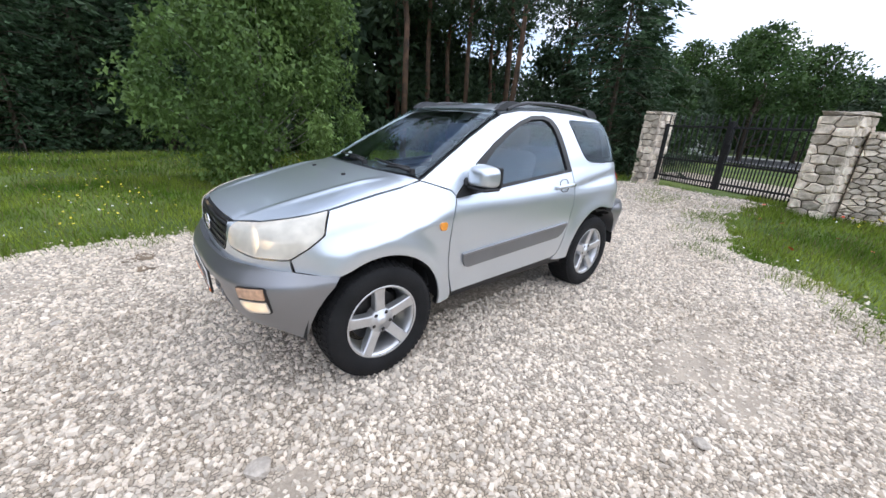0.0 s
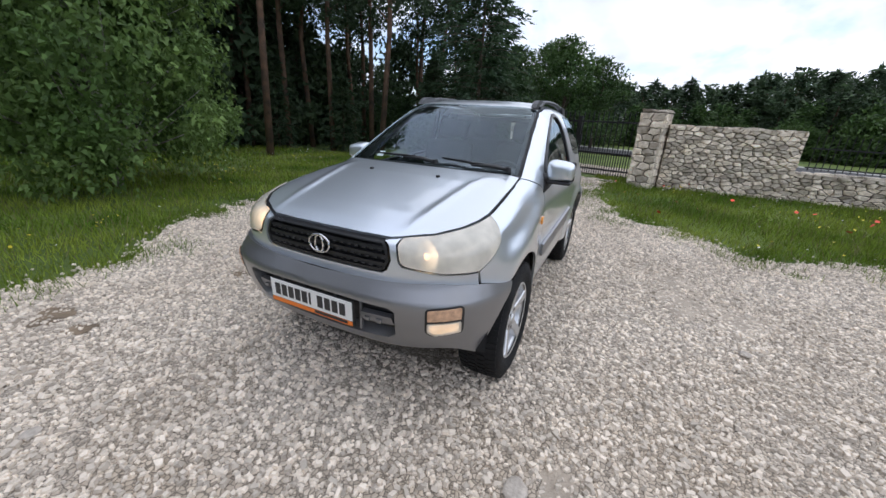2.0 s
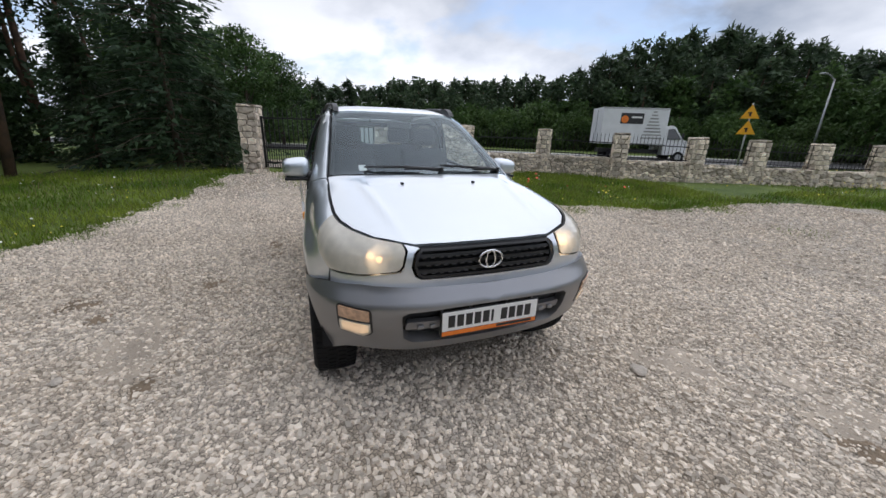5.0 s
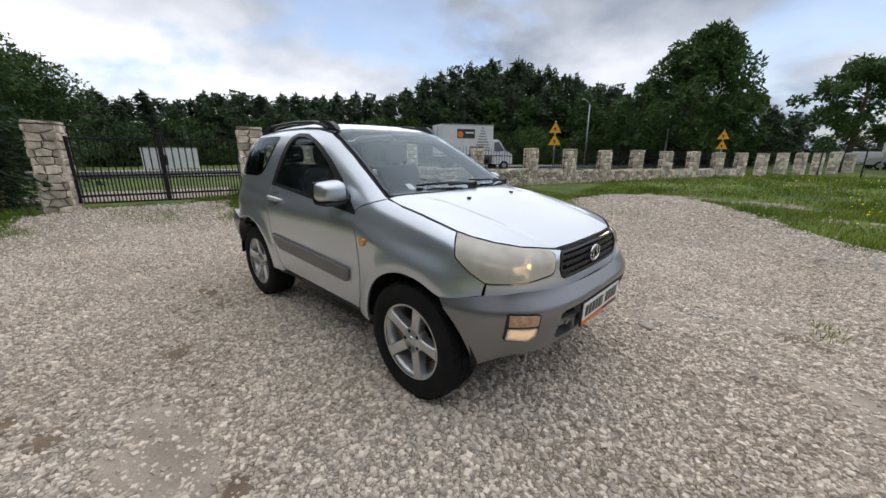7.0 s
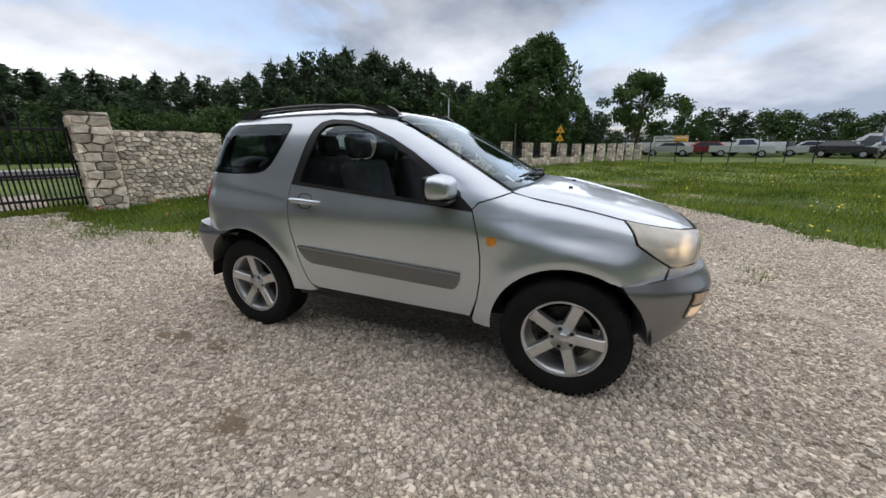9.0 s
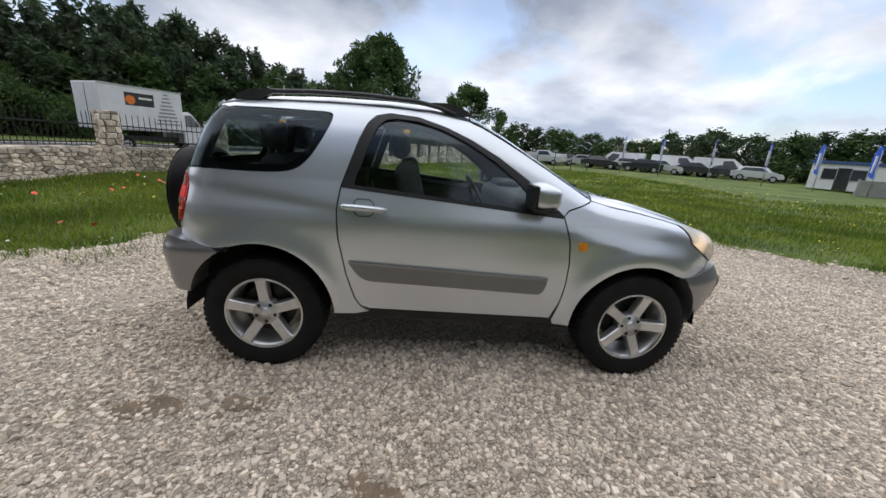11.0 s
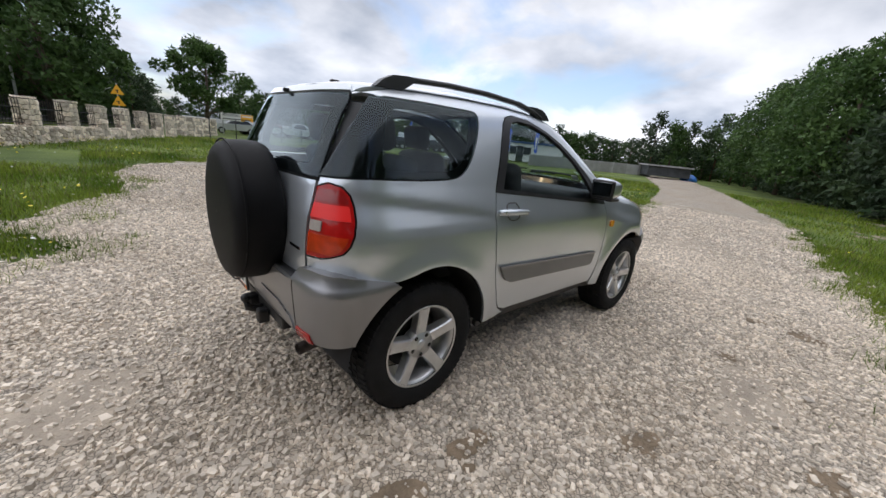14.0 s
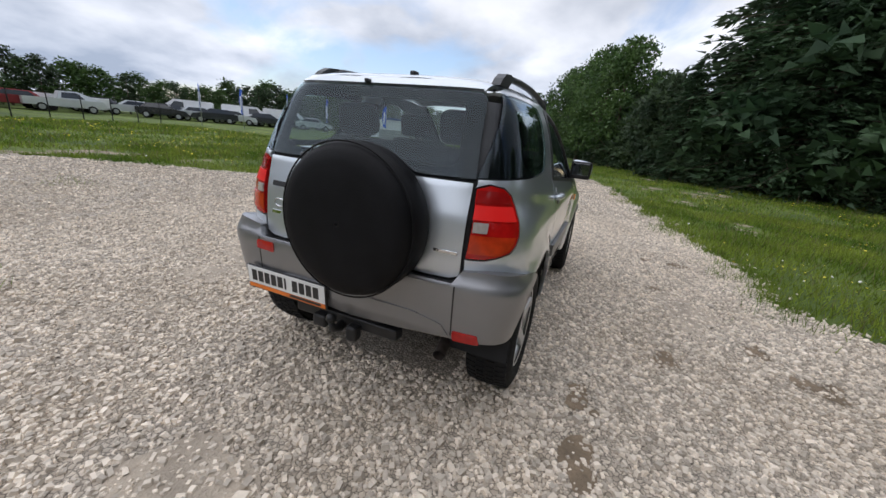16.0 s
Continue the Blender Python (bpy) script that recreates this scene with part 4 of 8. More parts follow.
def front_end():
    at_mid = lambda p: abs(p[0] - MID_F) < 1e-6
    B = BUMP_F
    top = [side(1.392, 0.698, B), side(1.48, 0.715, B), side(1.60, 0.742, B), front(0.62, 0.757, B), front(0.4, 0.748, B), (MID_F, 0.738)]
    low = [(MID_F, 0.372), front(0.35, 0.382, B), front(0.50, 0.400, B), front(0.62, 0.415, B), side(1.66, 0.40, B), side(1.56, 0.345, B)]
    notch = [(MID_F, 0.645), front(0.2, 0.644, B), front(0.42, 0.636, B), front(0.445, 0.62, B), front(0.43, 0.49, B), front(0.39, 0.458, B), front(0.2, 0.446, B), (MID_F, 0.443)]
    loop = top + notch + low + arc(1.14, 0.36, 0.405, -2, 52, 8, B)[1:-1]
    bp = shell("front_bumper", lay(B.wrap, outline(loop), fixed=at_mid, mirror=True, spacing=0.04, thick=0.16), M["bumper_grey"], car, "dull grey plastic front bumper")
    # raised ledge along the bumper's upper edge
    back = [(-0.46, 0.65), (0.46, 0.65), (0.45, 0.43), (-0.45, 0.43)]
    shell("lower_grille", lay(B.before, outline(back), gap=0, lift=-0.055, thick=0.0), M["black_trim"], bp, "black lower air intake")
    for f, s in both:
        d = lay(B.before, outline([(0.265, 0.572), (0.425, 0.572), (0.43, 0.525), (0.265, 0.522)], 0.008), gap=0, lift=-0.018, thick=0.03)
        shell("grille_bar", d, M["bumper_grey"], bp, "grey bar across the intake", flip=f)
        for yy in (0.30, 0.36):
            part("grille_rib", box_bm(0.012, 0.03, 0.02, Matrix.Translation((float(B.before([(yy, 0.55)])[0][0]) - 0.012, s * yy, 0.548)), 0.004), M["bumper_grey"], bp)
        for yy in (0.1, 0.25):
            part("grille_fin", box_bm(0.02, 0.012, 0.17, Matrix.Translation((float(B.before([(yy, 0.55)])[0][0]) - 0.04, s * yy, 0.553)), 0.003), M["bumper_grey"], bp)
        # fog and turn lamp in a recess
        rim = outline([front(0.578, 0.657, B), front(0.716, 0.672, B), front(0.710, 0.522, B), front(0.60, 0.500, B), front(0.568, 0.525, B)], 0.02, 0.02)
        lamp = shell("fog_lamp", lay(B.wrap, rim, gap=0, lift=0.0015, thick=0.004, spacing=0.03), M["black_trim"], bp, "twin fog and turn lamp in the bumper", flip=f)
        up = outline([front(0.585, 0.652, B), front(0.712, 0.666, B), front(0.71, 0.602, B), front(0.582, 0.592, B)], 0.01, 0.015)
        shell("turn_lens", lay(B.wrap, up, gap=0.003, lift=0.007, thick=0.006, spacing=0.025), M["lens_turn"], lamp, "dull orange turn lens", flip=f)
        lo = outline([front(0.580, 0.584, B), front(0.71, 0.594, B), front(0.706, 0.528, B), front(0.605, 0.506, B), front(0.574, 0.53, B)], 0.01, 0.015)
        shell("fog_lens", lay(B.wrap, lo, gap=0.003, lift=0.007, thick=0.006, spacing=0.025), M["haze_lens"], lamp, "clear fog lens", flip=f)
        # the lit lamp's glow, put in as an emissive panel behind the lens
        shell("fog_bulb", lay(B.wrap, inset(lo, 0.010), gap=0.0, lift=0.003, thick=0.0, spacing=0.025), M["lamp_glow"], lamp, "glowing panel for the lit fog lamp", flip=f)
        # headlamp: bowl with painted glow, reflector, bulb, clear lens
        hl = [over(x, y) for x, y in LAMP_TOP] + [front(0.405, 0.90), front(0.425, 0.834), front(0.445, 0.812), front(0.60, 0.792), side(1.60, 0.790), side(1.52, 0.842), side(1.44, 0.898)]
        hl = outline(hl, 0.012, 0.02)
        head = shell("headlamp", lay(BODY.wrap, hl, gap=0.005, lift=-0.10, thick=0.0, spacing=0.04), M["reflector"], car, "faceted headlamp with a hazed lens, lit", flip=f)
        shell("lamp_seal", lay(BODY.wrap, hl, [inset(hl, 0.005)], gap=0.002, lift=0.001, thick=0.03, spacing=0.04), M["black_trim"], head, "black lamp seal", flip=f)
        shell("lamp_lens", lay(BODY.wrap, hl, gap=0.005, lift=0.006, thick=0.012, spacing=0.03), M["haze_lens"], head, "hazed clear lens", flip=f)
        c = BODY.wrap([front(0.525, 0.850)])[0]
        for dx, dy, r, mm in ((-0.080, 0.0, 0.076, "glow_bowl"), (-0.070, 0.0, 0.016, "bulb_warm")):
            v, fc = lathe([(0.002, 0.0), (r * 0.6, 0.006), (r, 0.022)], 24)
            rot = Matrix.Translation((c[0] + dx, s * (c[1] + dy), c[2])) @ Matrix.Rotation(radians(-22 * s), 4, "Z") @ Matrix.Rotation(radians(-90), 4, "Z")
            link("reflector_bowl" if mm == "glow_bowl" else "bulb", [rot @ Vector(p) for p in v], fc, M[mm], head, True, "round reflector with its glow painted in" if mm == "glow_bowl" else "lit filament bulb")
        # side repeater
        rp = outline([(0.695, 0.868), (0.705, 0.885), (0.745, 0.885), (0.755, 0.868), (0.745, 0.835), (0.705, 0.835)], 0.01, 0.012)
        shell("side_repeater", lay(BODY.wrap, rp, gap=0, lift=0.012, thick=0.012, spacing=0.02), M["lens_amber"], car, "orange side repeater lamp", flip=f)
    # grille
    gr = outline([(0.0, 0.915), (0.34, 0.913), (0.365, 0.888), (0.378, 0.83), (0.362, 0.788), (0.34, 0.773), (0.0, 0.768), (-0.34, 0.773), (-0.362, 0.788), (-0.378, 0.83), (-0.365, 0.888), (-0.34, 0.913)])
    g = shell("grille", lay(BODY.before, gr, gap=0.001, lift=-0.035, thick=0.0, spacing=0.05), M["under"], car, "black slatted radiator grille")
    shell("grille_frame", lay(BODY.before, gr, [inset(gr, 0.016)], gap=0.002, lift=-0.002, thick=0.03, spacing=0.04), M["black_trim"], g)
    for z in (0.805, 0.842, 0.878):
        bar = outline([(-0.36, z - 0.008), (0.36, z - 0.008), (0.36, z + 0.008), (-0.36, z + 0.008)])
        shell("grille_slat", lay(BODY.before, bar, gap=0, lift=-0.009, thick=0.02, spacing=0.05), M["black_trim"], g)
        for k in range(-8, 9):
            yy = k * 0.041 + (0.02 if z == 0.842 else 0)
            if abs(yy) < 0.35 and abs(yy) > 0.06:
                x = float(BODY.before([(abs(yy), z)])[0][0])
                part("grille_tooth", box_bm(0.012, 0.022, 0.008, Matrix.Translation((x - 0.010, yy, z - 0.012)), 0.002, segments=1), M["black_trim"], g)
    # plain oval emblem: three rings
    ex = float(BODY.before([(0, 0.842)])[0][0]) + 0.006
    for ry, rz, dz, name in ((0.062, 0.043, 0, "emblem"), (0.024, 0.041, 0, "emblem_ring")):
        v, fc = tube([(ex, ry * math.cos(a), 0.842 + dz + rz * math.sin(a)) for a in [2 * math.pi * i / 36 for i in range(37)]], 0.0055, 8, False)
        link(name, v, fc, M["chrome"], g, True, "plain chrome oval emblem")
    # front plate: white, with dark bars, orange foot
    px = float(B.before([(0, 0.57)])[0][0]) + 0.004
    plate(bp, Matrix.Translation((px, -0.012, 0.565)) @ Matrix.Rotation(radians(2), 4, "Y"), 1)
    # washers on the bonnet
    for s in (1, -1):
        z = float(BODY.above([(1.09, 0.24)])[0][2])
        part("washer_nozzle", box_bm(0.025, 0.018, 0.014, Matrix.Translation((1.09, s * 0.24, z + 0.004)), 0.004), M["black_trim"], car)


def plate(parent, m, facing):
    """A number plate turned into plain bars, on an orange-footed holder. It faces +x."""
    h = part("number_plate", box_bm(0.012, 0.53, 0.135, m, 0.004), M["black_trim"], parent, "white plate with black lettering bars in an orange-footed holder")
    part("plate_face", box_bm(0.004, 0.515, 0.098, m @ Matrix.Translation((0.007, 0, 0.014)), 0.001), M["plain_white"], h)
    part("plate_foot", box_bm(0.004, 0.515, 0.022, m @ Matrix.Translation((0.007, 0, -0.049)), 0.001), M["orange_paint"], h, "orange strip")
    part("plate_mark", box_bm(0.002, 0.20, 0.014, m @ Matrix.Translation((0.010, 0.13, -0.046)), 0.0), M["black_paint"], h)
    x = -0.228
    for k in range(10):
        w = 0.034 if k != 5 else 0.012
        if k == 6:
            x += 0.03
        part("plate_bar", box_bm(0.002, w, 0.062, m @ Matrix.Translation((0.0095, x + w / 2, 0.014)), 0.0), M["black_paint"], h)
        x += w + 0.011


def rear_end():
    B = BUMP_R
    at_mid = lambda p: abs(p[0] - MID_R) < 1e-6
    top = [side(-1.375, 0.762, B), side(-1.46, 0.782, B), side(-1.60, 0.810, B), rear(0.66, 0.812, B), rear(0.56, 0.80, B), rear(0.53, 0.75, B), rear(0.50, 0.735, B), (MID_R, 0.73)]
    low = [(MID_R, 0.42), rear(0.25, 0.44), rear(0.5, 0.470, B), rear(0.64, 0.478, B), side(-1.62, 0.480, B), side(-1.53, 0.476, B)]
    loop = top + low + arc(-1.14, 0.36, 0.408, 163, 119, 8, B, rz=0.425)
    bp = shell("rear_bumper", lay(B.wrap, outline(loop), fixed=at_mid, mirror=True, spacing=0.04, thick=0.17), M["bumper_grey"], car, "dull grey plastic rear bumper")
    # ledge on top of the bumper
    shell("bumper_step", lay(B.behind, outline([(-0.54, 0.745), (0.54, 0.745), (0.54, 0.725), (-0.54, 0.725)]), gap=0, lift=-0.004, thick=0.06), M["bumper_grey"], bp)
    for f, s in both:
        seam = outline([(0.545, 0.735), (0.551, 0.735), (0.551, 0.50), (0.545, 0.50)])
        shell("bumper_seam", lay(B.behind, seam, gap=0, lift=0.0015, thick=0.002, spacing=0.05), M["black_trim"], bp, flip=f)
        crease = outline([(0.12, 0.572), (0.36, 0.572), (0.50, 0.545), (0.535, 0.50), (0.535, 0.492), (0.495, 0.532), (0.36, 0.560), (0.12, 0.560)], 0.01)
        shell("bumper_ridge", lay(B.behind, crease, gap=0, lift=0.006, thick=0.006, spacing=0.03), M["bumper_grey"], bp, flip=f)
        sm = outline([(0.555, 0.415), (0.555, 0.468), (0.665, 0.468), (0.675, 0.42)], 0.01, 0.02)
        if s < 0:
            shell("bumper_reflector", lay(B.behind, [(a, b + 0.058) for a, b in sm], gap=0, lift=0.005, thick=0.006, spacing=0.03), M["lens_red"], bp, "red reflector", flip=True)
        else:
            shell("bumper_reflector", lay(B.behind, [(a - 0.11, b + 0.255) for a, b in sm], gap=0, lift=0.005, thick=0.006, spacing=0.03), M["lens_red"], bp, "red rear fog lamp", flip=False)
        # tail lamp
        tl = outline([rear(0.557, 1.132), rear(0.60, 1.146), *(side(*p) for p in TAIL_EDGE), rear(0.64, 0.848), rear(0.557, 0.843)], 0.008, 0.02)
        lamp = shell("tail_lamp", lay(BODY.wrap, tl, gap=0.003, lift=0.004, thick=0.02, spacing=0.035), M["lens_red"], car, "tall red and orange tail lamp with a clear strip", flip=f)
        edge_x = lambda z: float(np.interp(z, [p[1] for p in TAIL_EDGE[::-1]], [p[0] - 0.013 for p in TAIL_EDGE[::-1]]))
        for z1, z0, mm, lab in ((1.126, 1.075, "lens_dark_red", "dark red upper lens"), (1.068, 1.008, "lens_lit", "lit red middle lens"), (0.948, 0.868, "lens_orange", "orange lower lens")):
            zz = [z1 + (z0 - z1) * k / 4 for k in range(5)]
            sg = outline([rear(0.566, z1)] + [side(edge_x(z), z) for z in zz] + [rear(0.566, z0)], 0.004, 0.02)
            shell("lamp_segment", lay(BODY.wrap, sg, gap=0.001, lift=0.008, thick=0.005, spacing=0.03), M[mm], lamp, lab, flip=f)
        sg = outline([rear(0.572, 1.001), rear(0.632, 1.001), rear(0.632, 0.957), rear(0.572, 0.957)], 0.004, 0.02)
        shell("reverse_lens", lay(BODY.wrap, sg, gap=0.001, lift=0.010, thick=0.006, spacing=0.03), M["lens_clear"], lamp, "clear reversing lens", flip=f)
    # tailgate, hinged at its right, with glass
    tg = [(-0.548, 1.155), (0.548, 1.155), (0.548, 0.76), (0.50, 0.742), (-0.50, 0.742), (-0.548, 0.76)]
    tail = shell("tailgate", lay(BODY.behind, outline(tg, 0.01), spacing=0.05), M["silver"], car, "silver side-hinged tailgate")
    gap_strip(BODY.behind, outline(tg, 0.01), tail)
    gl = [(-0.552, 1.163), (0.552, 1.163), (0.515, 1.49), (0.49, 1.512), (-0.49, 1.512), (-0.515, 1.49)]
    shell("rear_glass", lay(BODY.behind, outline(gl, 0.012), gap=0.002, lift=0.003, thick=0.005, spacing=0.035), M["car_glass_dark"], tail, "dark tinted rear window")
    hole = [(-0.46, 1.21), (0.46, 1.21), (0.44, 1.46), (-0.44, 1.46)]
    shell("rear_glass_border", lay(BODY.behind, outline(gl, 0.012), [outline(hole, 0.04)], gap=0.0, lift=-0.008, thick=0.0, spacing=0.035), M["enamel"], tail, "black enamel border of the rear window")
    lipo = [(-0.49, 1.518), (0.49, 1.518), (0.46, 1.545), (-0.46, 1.545)]
    shell("rear_spoiler", lay(BODY.behind, outline(lipo, 0.008), gap=0.0, lift=0.008, thick=0.025, spacing=0.05), M["silver"], car, "silver roof lip above the rear window")
    part("washer_jet", box_bm(0.03, 0.02, 0.018, Matrix.Translation((-1.50, 0.05, 1.528)), 0.004), M["black_trim"], car)
    # tailgate handle
    c = BODY.behind([(0.43, 1.03)])[0]
    hb = shell("tailgate_handle", lay(BODY.behind, outline([(0.36, 1.075), (0.505, 1.075), (0.505, 0.995), (0.36, 0.995)], 0.02, 0.02), gap=0, lift=0.012, thick=0.014, spacing=0.03), M["silver"], tail, "silver pull handle")
    shell("handle_recess", lay(BODY.behind, outline([(0.38, 1.03), (0.485, 1.03), (0.485, 1.005), (0.38, 1.005)], 0.008, 0.02), gap=0, lift=0.0135, thick=0.002, spacing=0.03), M["black_trim"], hb)
    # badges as plain bars and an oval
    x = float(BODY.behind([(0.45, 0.93)])[0][0]) - 0.003
    v, fc = tube([(x, 0.445 + 0.03 * math.cos(a), 0.925 + 0.02 * math.sin(a)) for a in [2 * math.pi * i / 24 for i in range(25)]], 0.003, 6, False)
    link("tailgate_emblem", v, fc, M["chrome"], tail, True, "plain chrome oval")
    part("badge_bar", box_bm(0.004, 0.13, 0.018, Matrix.Translation((x, 0.43, 0.875)), 0.001), M["chrome"], tail)
    part("badge_bar", box_bm(0.004, 0.11, 0.014, Matrix.Translation((float(BODY.behind([(0.45, 0.87)])[0][0]) - 0.002, -0.475, 0.862)), 0.001), M["chrome"], tail)
    # wiper
    v, fc = tube([(-1.655, 0.30, 1.175), (-1.66, 0.20, 1.19), (-1.65, -0.08, 1.20)], [0.012, 0.008, 0.005], 8)
    link("rear_wiper", v, fc, M["black_trim"], tail, True, "black rear wiper")
    # spare wheel under a black cover
    prof = [(0.005, -0.240), (0.10, -0.239), (0.19, -0.237), (0.255, -0.233), (0.295, -0.223), (0.318, -0.20), (0.330, -0.165), (0.333, -0.10), (0.330, -0.04), (0.318, -0.01), (0.29, 0.0)]
    v, fc = lathe(prof, 64)
    rot = Matrix.Translation((-1.66, -0.08, 0.945)) @ Matrix.Diagonal((0.90, 0.985, 0.985, 1)) @ Matrix.Rotation(radians(-90), 4, "Z")
    sp = link("spare_wheel_cover", [rot @ Vector(p) for p in v], fc, M["vinyl"], tail, True, "round black vinyl spare wheel cover")
    v, fc = tube([(rot @ Vector((0.331 * math.cos(a), -0.190, 0.331 * math.sin(a)))) for a in [2 * math.pi * i / 64 for i in range(65)]], 0.004, 6, False)
    link("cover_seam", v, fc, M["vinyl"], sp, True)
    # rear plate, low beside the spare wheel
    plate(bp, Matrix.Translation((-1.715, 0.37, 0.505)) @ Matrix.Rotation(radians(180), 4, "Z") @ Matrix.Rotation(radians(4), 4, "Y"), -1)
    # exhaust and tow bar
    v, fc = tube([(-1.25, -0.44, 0.36), (-1.5, -0.47, 0.37), (-1.58, -0.485, 0.372), (-1.67, -0.495, 0.362)], [0.03, 0.028, 0.028, 0.028], 16, False)
    link("exhaust_pipe", v, fc, M["exhaust_steel"], car, True, "rusty steel exhaust tail pipe")
    tow = part("tow_bar", box_bm(0.07, 0.62, 0.06, Matrix.Translation((-1.62, 0.05, 0.375)), 0.008), M["black_trim"], car, "black tow bar with its ball")
    v, fc = tube([(-1.60, 0.06, 0.36), (-1.68, 0.06, 0.34), (-1.73, 0.06, 0.36), (-1.74, 0.06, 0.40)], [0.025, 0.025, 0.02, 0.015], 10)
    link("tow_arm", v, fc, M["black_trim"], tow, True)
    bm = bmesh.new()
    bmesh.ops.create_uvsphere(bm, u_segments=16, v_segments=10, radius=0.026, matrix=Matrix.Translation((-1.74, 0.06, 0.42)))
    part("tow_ball", bm, M["black_trim"], tow, smooth=True)
    part("tow_socket", box_bm(0.07, 0.08, 0.07, Matrix.Translation((-1.67, 0.17, 0.355)), 0.012), M["black_trim"], tow)
    part("tow_socket", box_bm(0.06, 0.06, 0.08, Matrix.Translation((-1.68, -0.03, 0.34)), 0.012), M["black_trim"], tow)


def wheel(x, s, yc, phase):
    """A road wheel: tyre with tread blocks, five-spoke alloy rim, black discs for shaded nut holes."""
    c = Matrix.Translation((x, s * yc, 0.345))
    w = empty("wheel", "", "", m=Matrix())
    w.parent = car
    tagged(w, "five-spoke alloy wheel with a black tyre")
    # outward is +y before mirroring
    prof = [(0.215, 0.098), (0.232, 0.110), (0.262, 0.122), (0.30, 0.122), (0.325, 0.112), (0.338, 0.098), (0.345, 0.075), (0.346, 0.0), (0.345, -0.075), (0.338, -0.098), (0.30, -0.115), (0.25, -0.112), (0.205, -0.09)]
    v, f = lathe(prof, 72)
    place = lambda p: (x + p[0], s * (yc + p[1]), 0.345 + p[2])
    fl = (lambda q: q) if s > 0 else (lambda q: q[::-1])
    ty = link("tyre", [place(p) for p in v], [fl(q) for q in f], M["rubber"], w, True, "black tyre")
    # tread blocks
    tv, tf = [], []
    for k in range(60):
        a0, a1 = 2 * math.pi * k / 60, 2 * math.pi * (k + 0.68) / 60
        for y0, y1, sh in ((0.052, 0.104, 0), (0.006, 0.046, 0.5), (-0.046, -0.006, 0), (-0.104, -0.052, 0.5)):
            b = len(tv)
            o = sh * 2 * math.pi / 60
            for r in (0.340, 0.3515):
                for a, yy in ((a0, y0), (a1, y0), (a1, y1), (a0, y1)):
                    rr = r - (0.008 if abs(yy) > 0.1 else 0)
                    tv.append(place((rr * math.cos(a + o), yy, rr * math.sin(a + o))))
            tf += [fl(q) for q in ((b + 4, b + 7, b + 6, b + 5), (b, b + 1, b + 5, b + 4), (b + 1, b + 2, b + 6, b + 5), (b + 2, b + 3, b + 7, b + 6), (b + 3, b, b + 4, b + 7))]
    tagged(link("tread", tv, tf, M["rubber"], ty), kind="stuff")
    # rim
    prof = [(0.214, 0.104), (0.221, 0.109), (0.228, 0.105), (0.228, 0.098), (0.214, 0.092), (0.205, 0.080), (0.200, 0.02), (0.195, -0.06), (0.210, -0.09)]
    v, f = lathe(prof, 60)
    rm = link("rim", [place(p) for p in v], [fl(q) for q in f], M["alloy"], w, True, "five-spoke silver alloy rim")
    # spokes: thick, tapering, dished
    for k in range(5):
        a = radians(phase + 72 * k)
        ca, sa = math.cos(a), math.sin(a)
        sec = []
        for r, half, yf, yb in ((0.03, 0.034, 0.076, 0.02), (0.065, 0.033, 0.084, 0.025), (0.11, 0.0305, 0.092, 0.035), (0.155, 0.0305, 0.099, 0.045), (0.190, 0.032, 0.104, 0.055), (0.212, 0.036, 0.106, 0.06)):
            for t, yy in ((-half, yb), (-half, yf - 0.007), (-half * 0.84, yf), (half * 0.84, yf), (half, yf - 0.007), (half, yb)):
                sec.append(place((r * ca - t * sa, yy, r * sa + t * ca)))
        ff = []
        for i in range(5):
            for j in range(6):
                q = (i * 6 + j, i * 6 + (j + 1) % 6, (i + 1) * 6 + (j + 1) % 6, (i + 1) * 6 + j)
                ff.append(fl(q[::-1]))
        link("spoke", sec, ff, M["alloy"], rm)
    v, f = lathe([(0.001, 0.097), (0.026, 0.096), (0.030, 0.090), (0.032, 0.086), (0.072, 0.086), (0.077, 0.080), (0.078, 0.02)], 32)
    link("hub", [place(p) for p in v], [fl(q) for q in f], M["alloy"], rm, True, "hub with a centre cap")
    # raised black discs stand for the shade in the nut holes
    for k in range(5):
        a = radians(phase + 72 * k + 36)
        v, f = lathe([(0.001, 0.0875), (0.0095, 0.0880), (0.0115, 0.0865), (0.0115, 0.080)], 12)
        link("wheel_nut", [place((p[0] + 0.057 * math.cos(a), p[1], p[2] + 0.057 * math.sin(a))) for p in v], [fl(q) for q in f], M["black_trim"], rm, True)
    v, f = lathe([(0.001, 0.0), (0.155, 0.0), (0.155, -0.02)], 40)
    link("brake_disc", [place(p) for p in v], [fl(q) for q in f], M["brake_steel"], w, False, "dull steel brake disc")


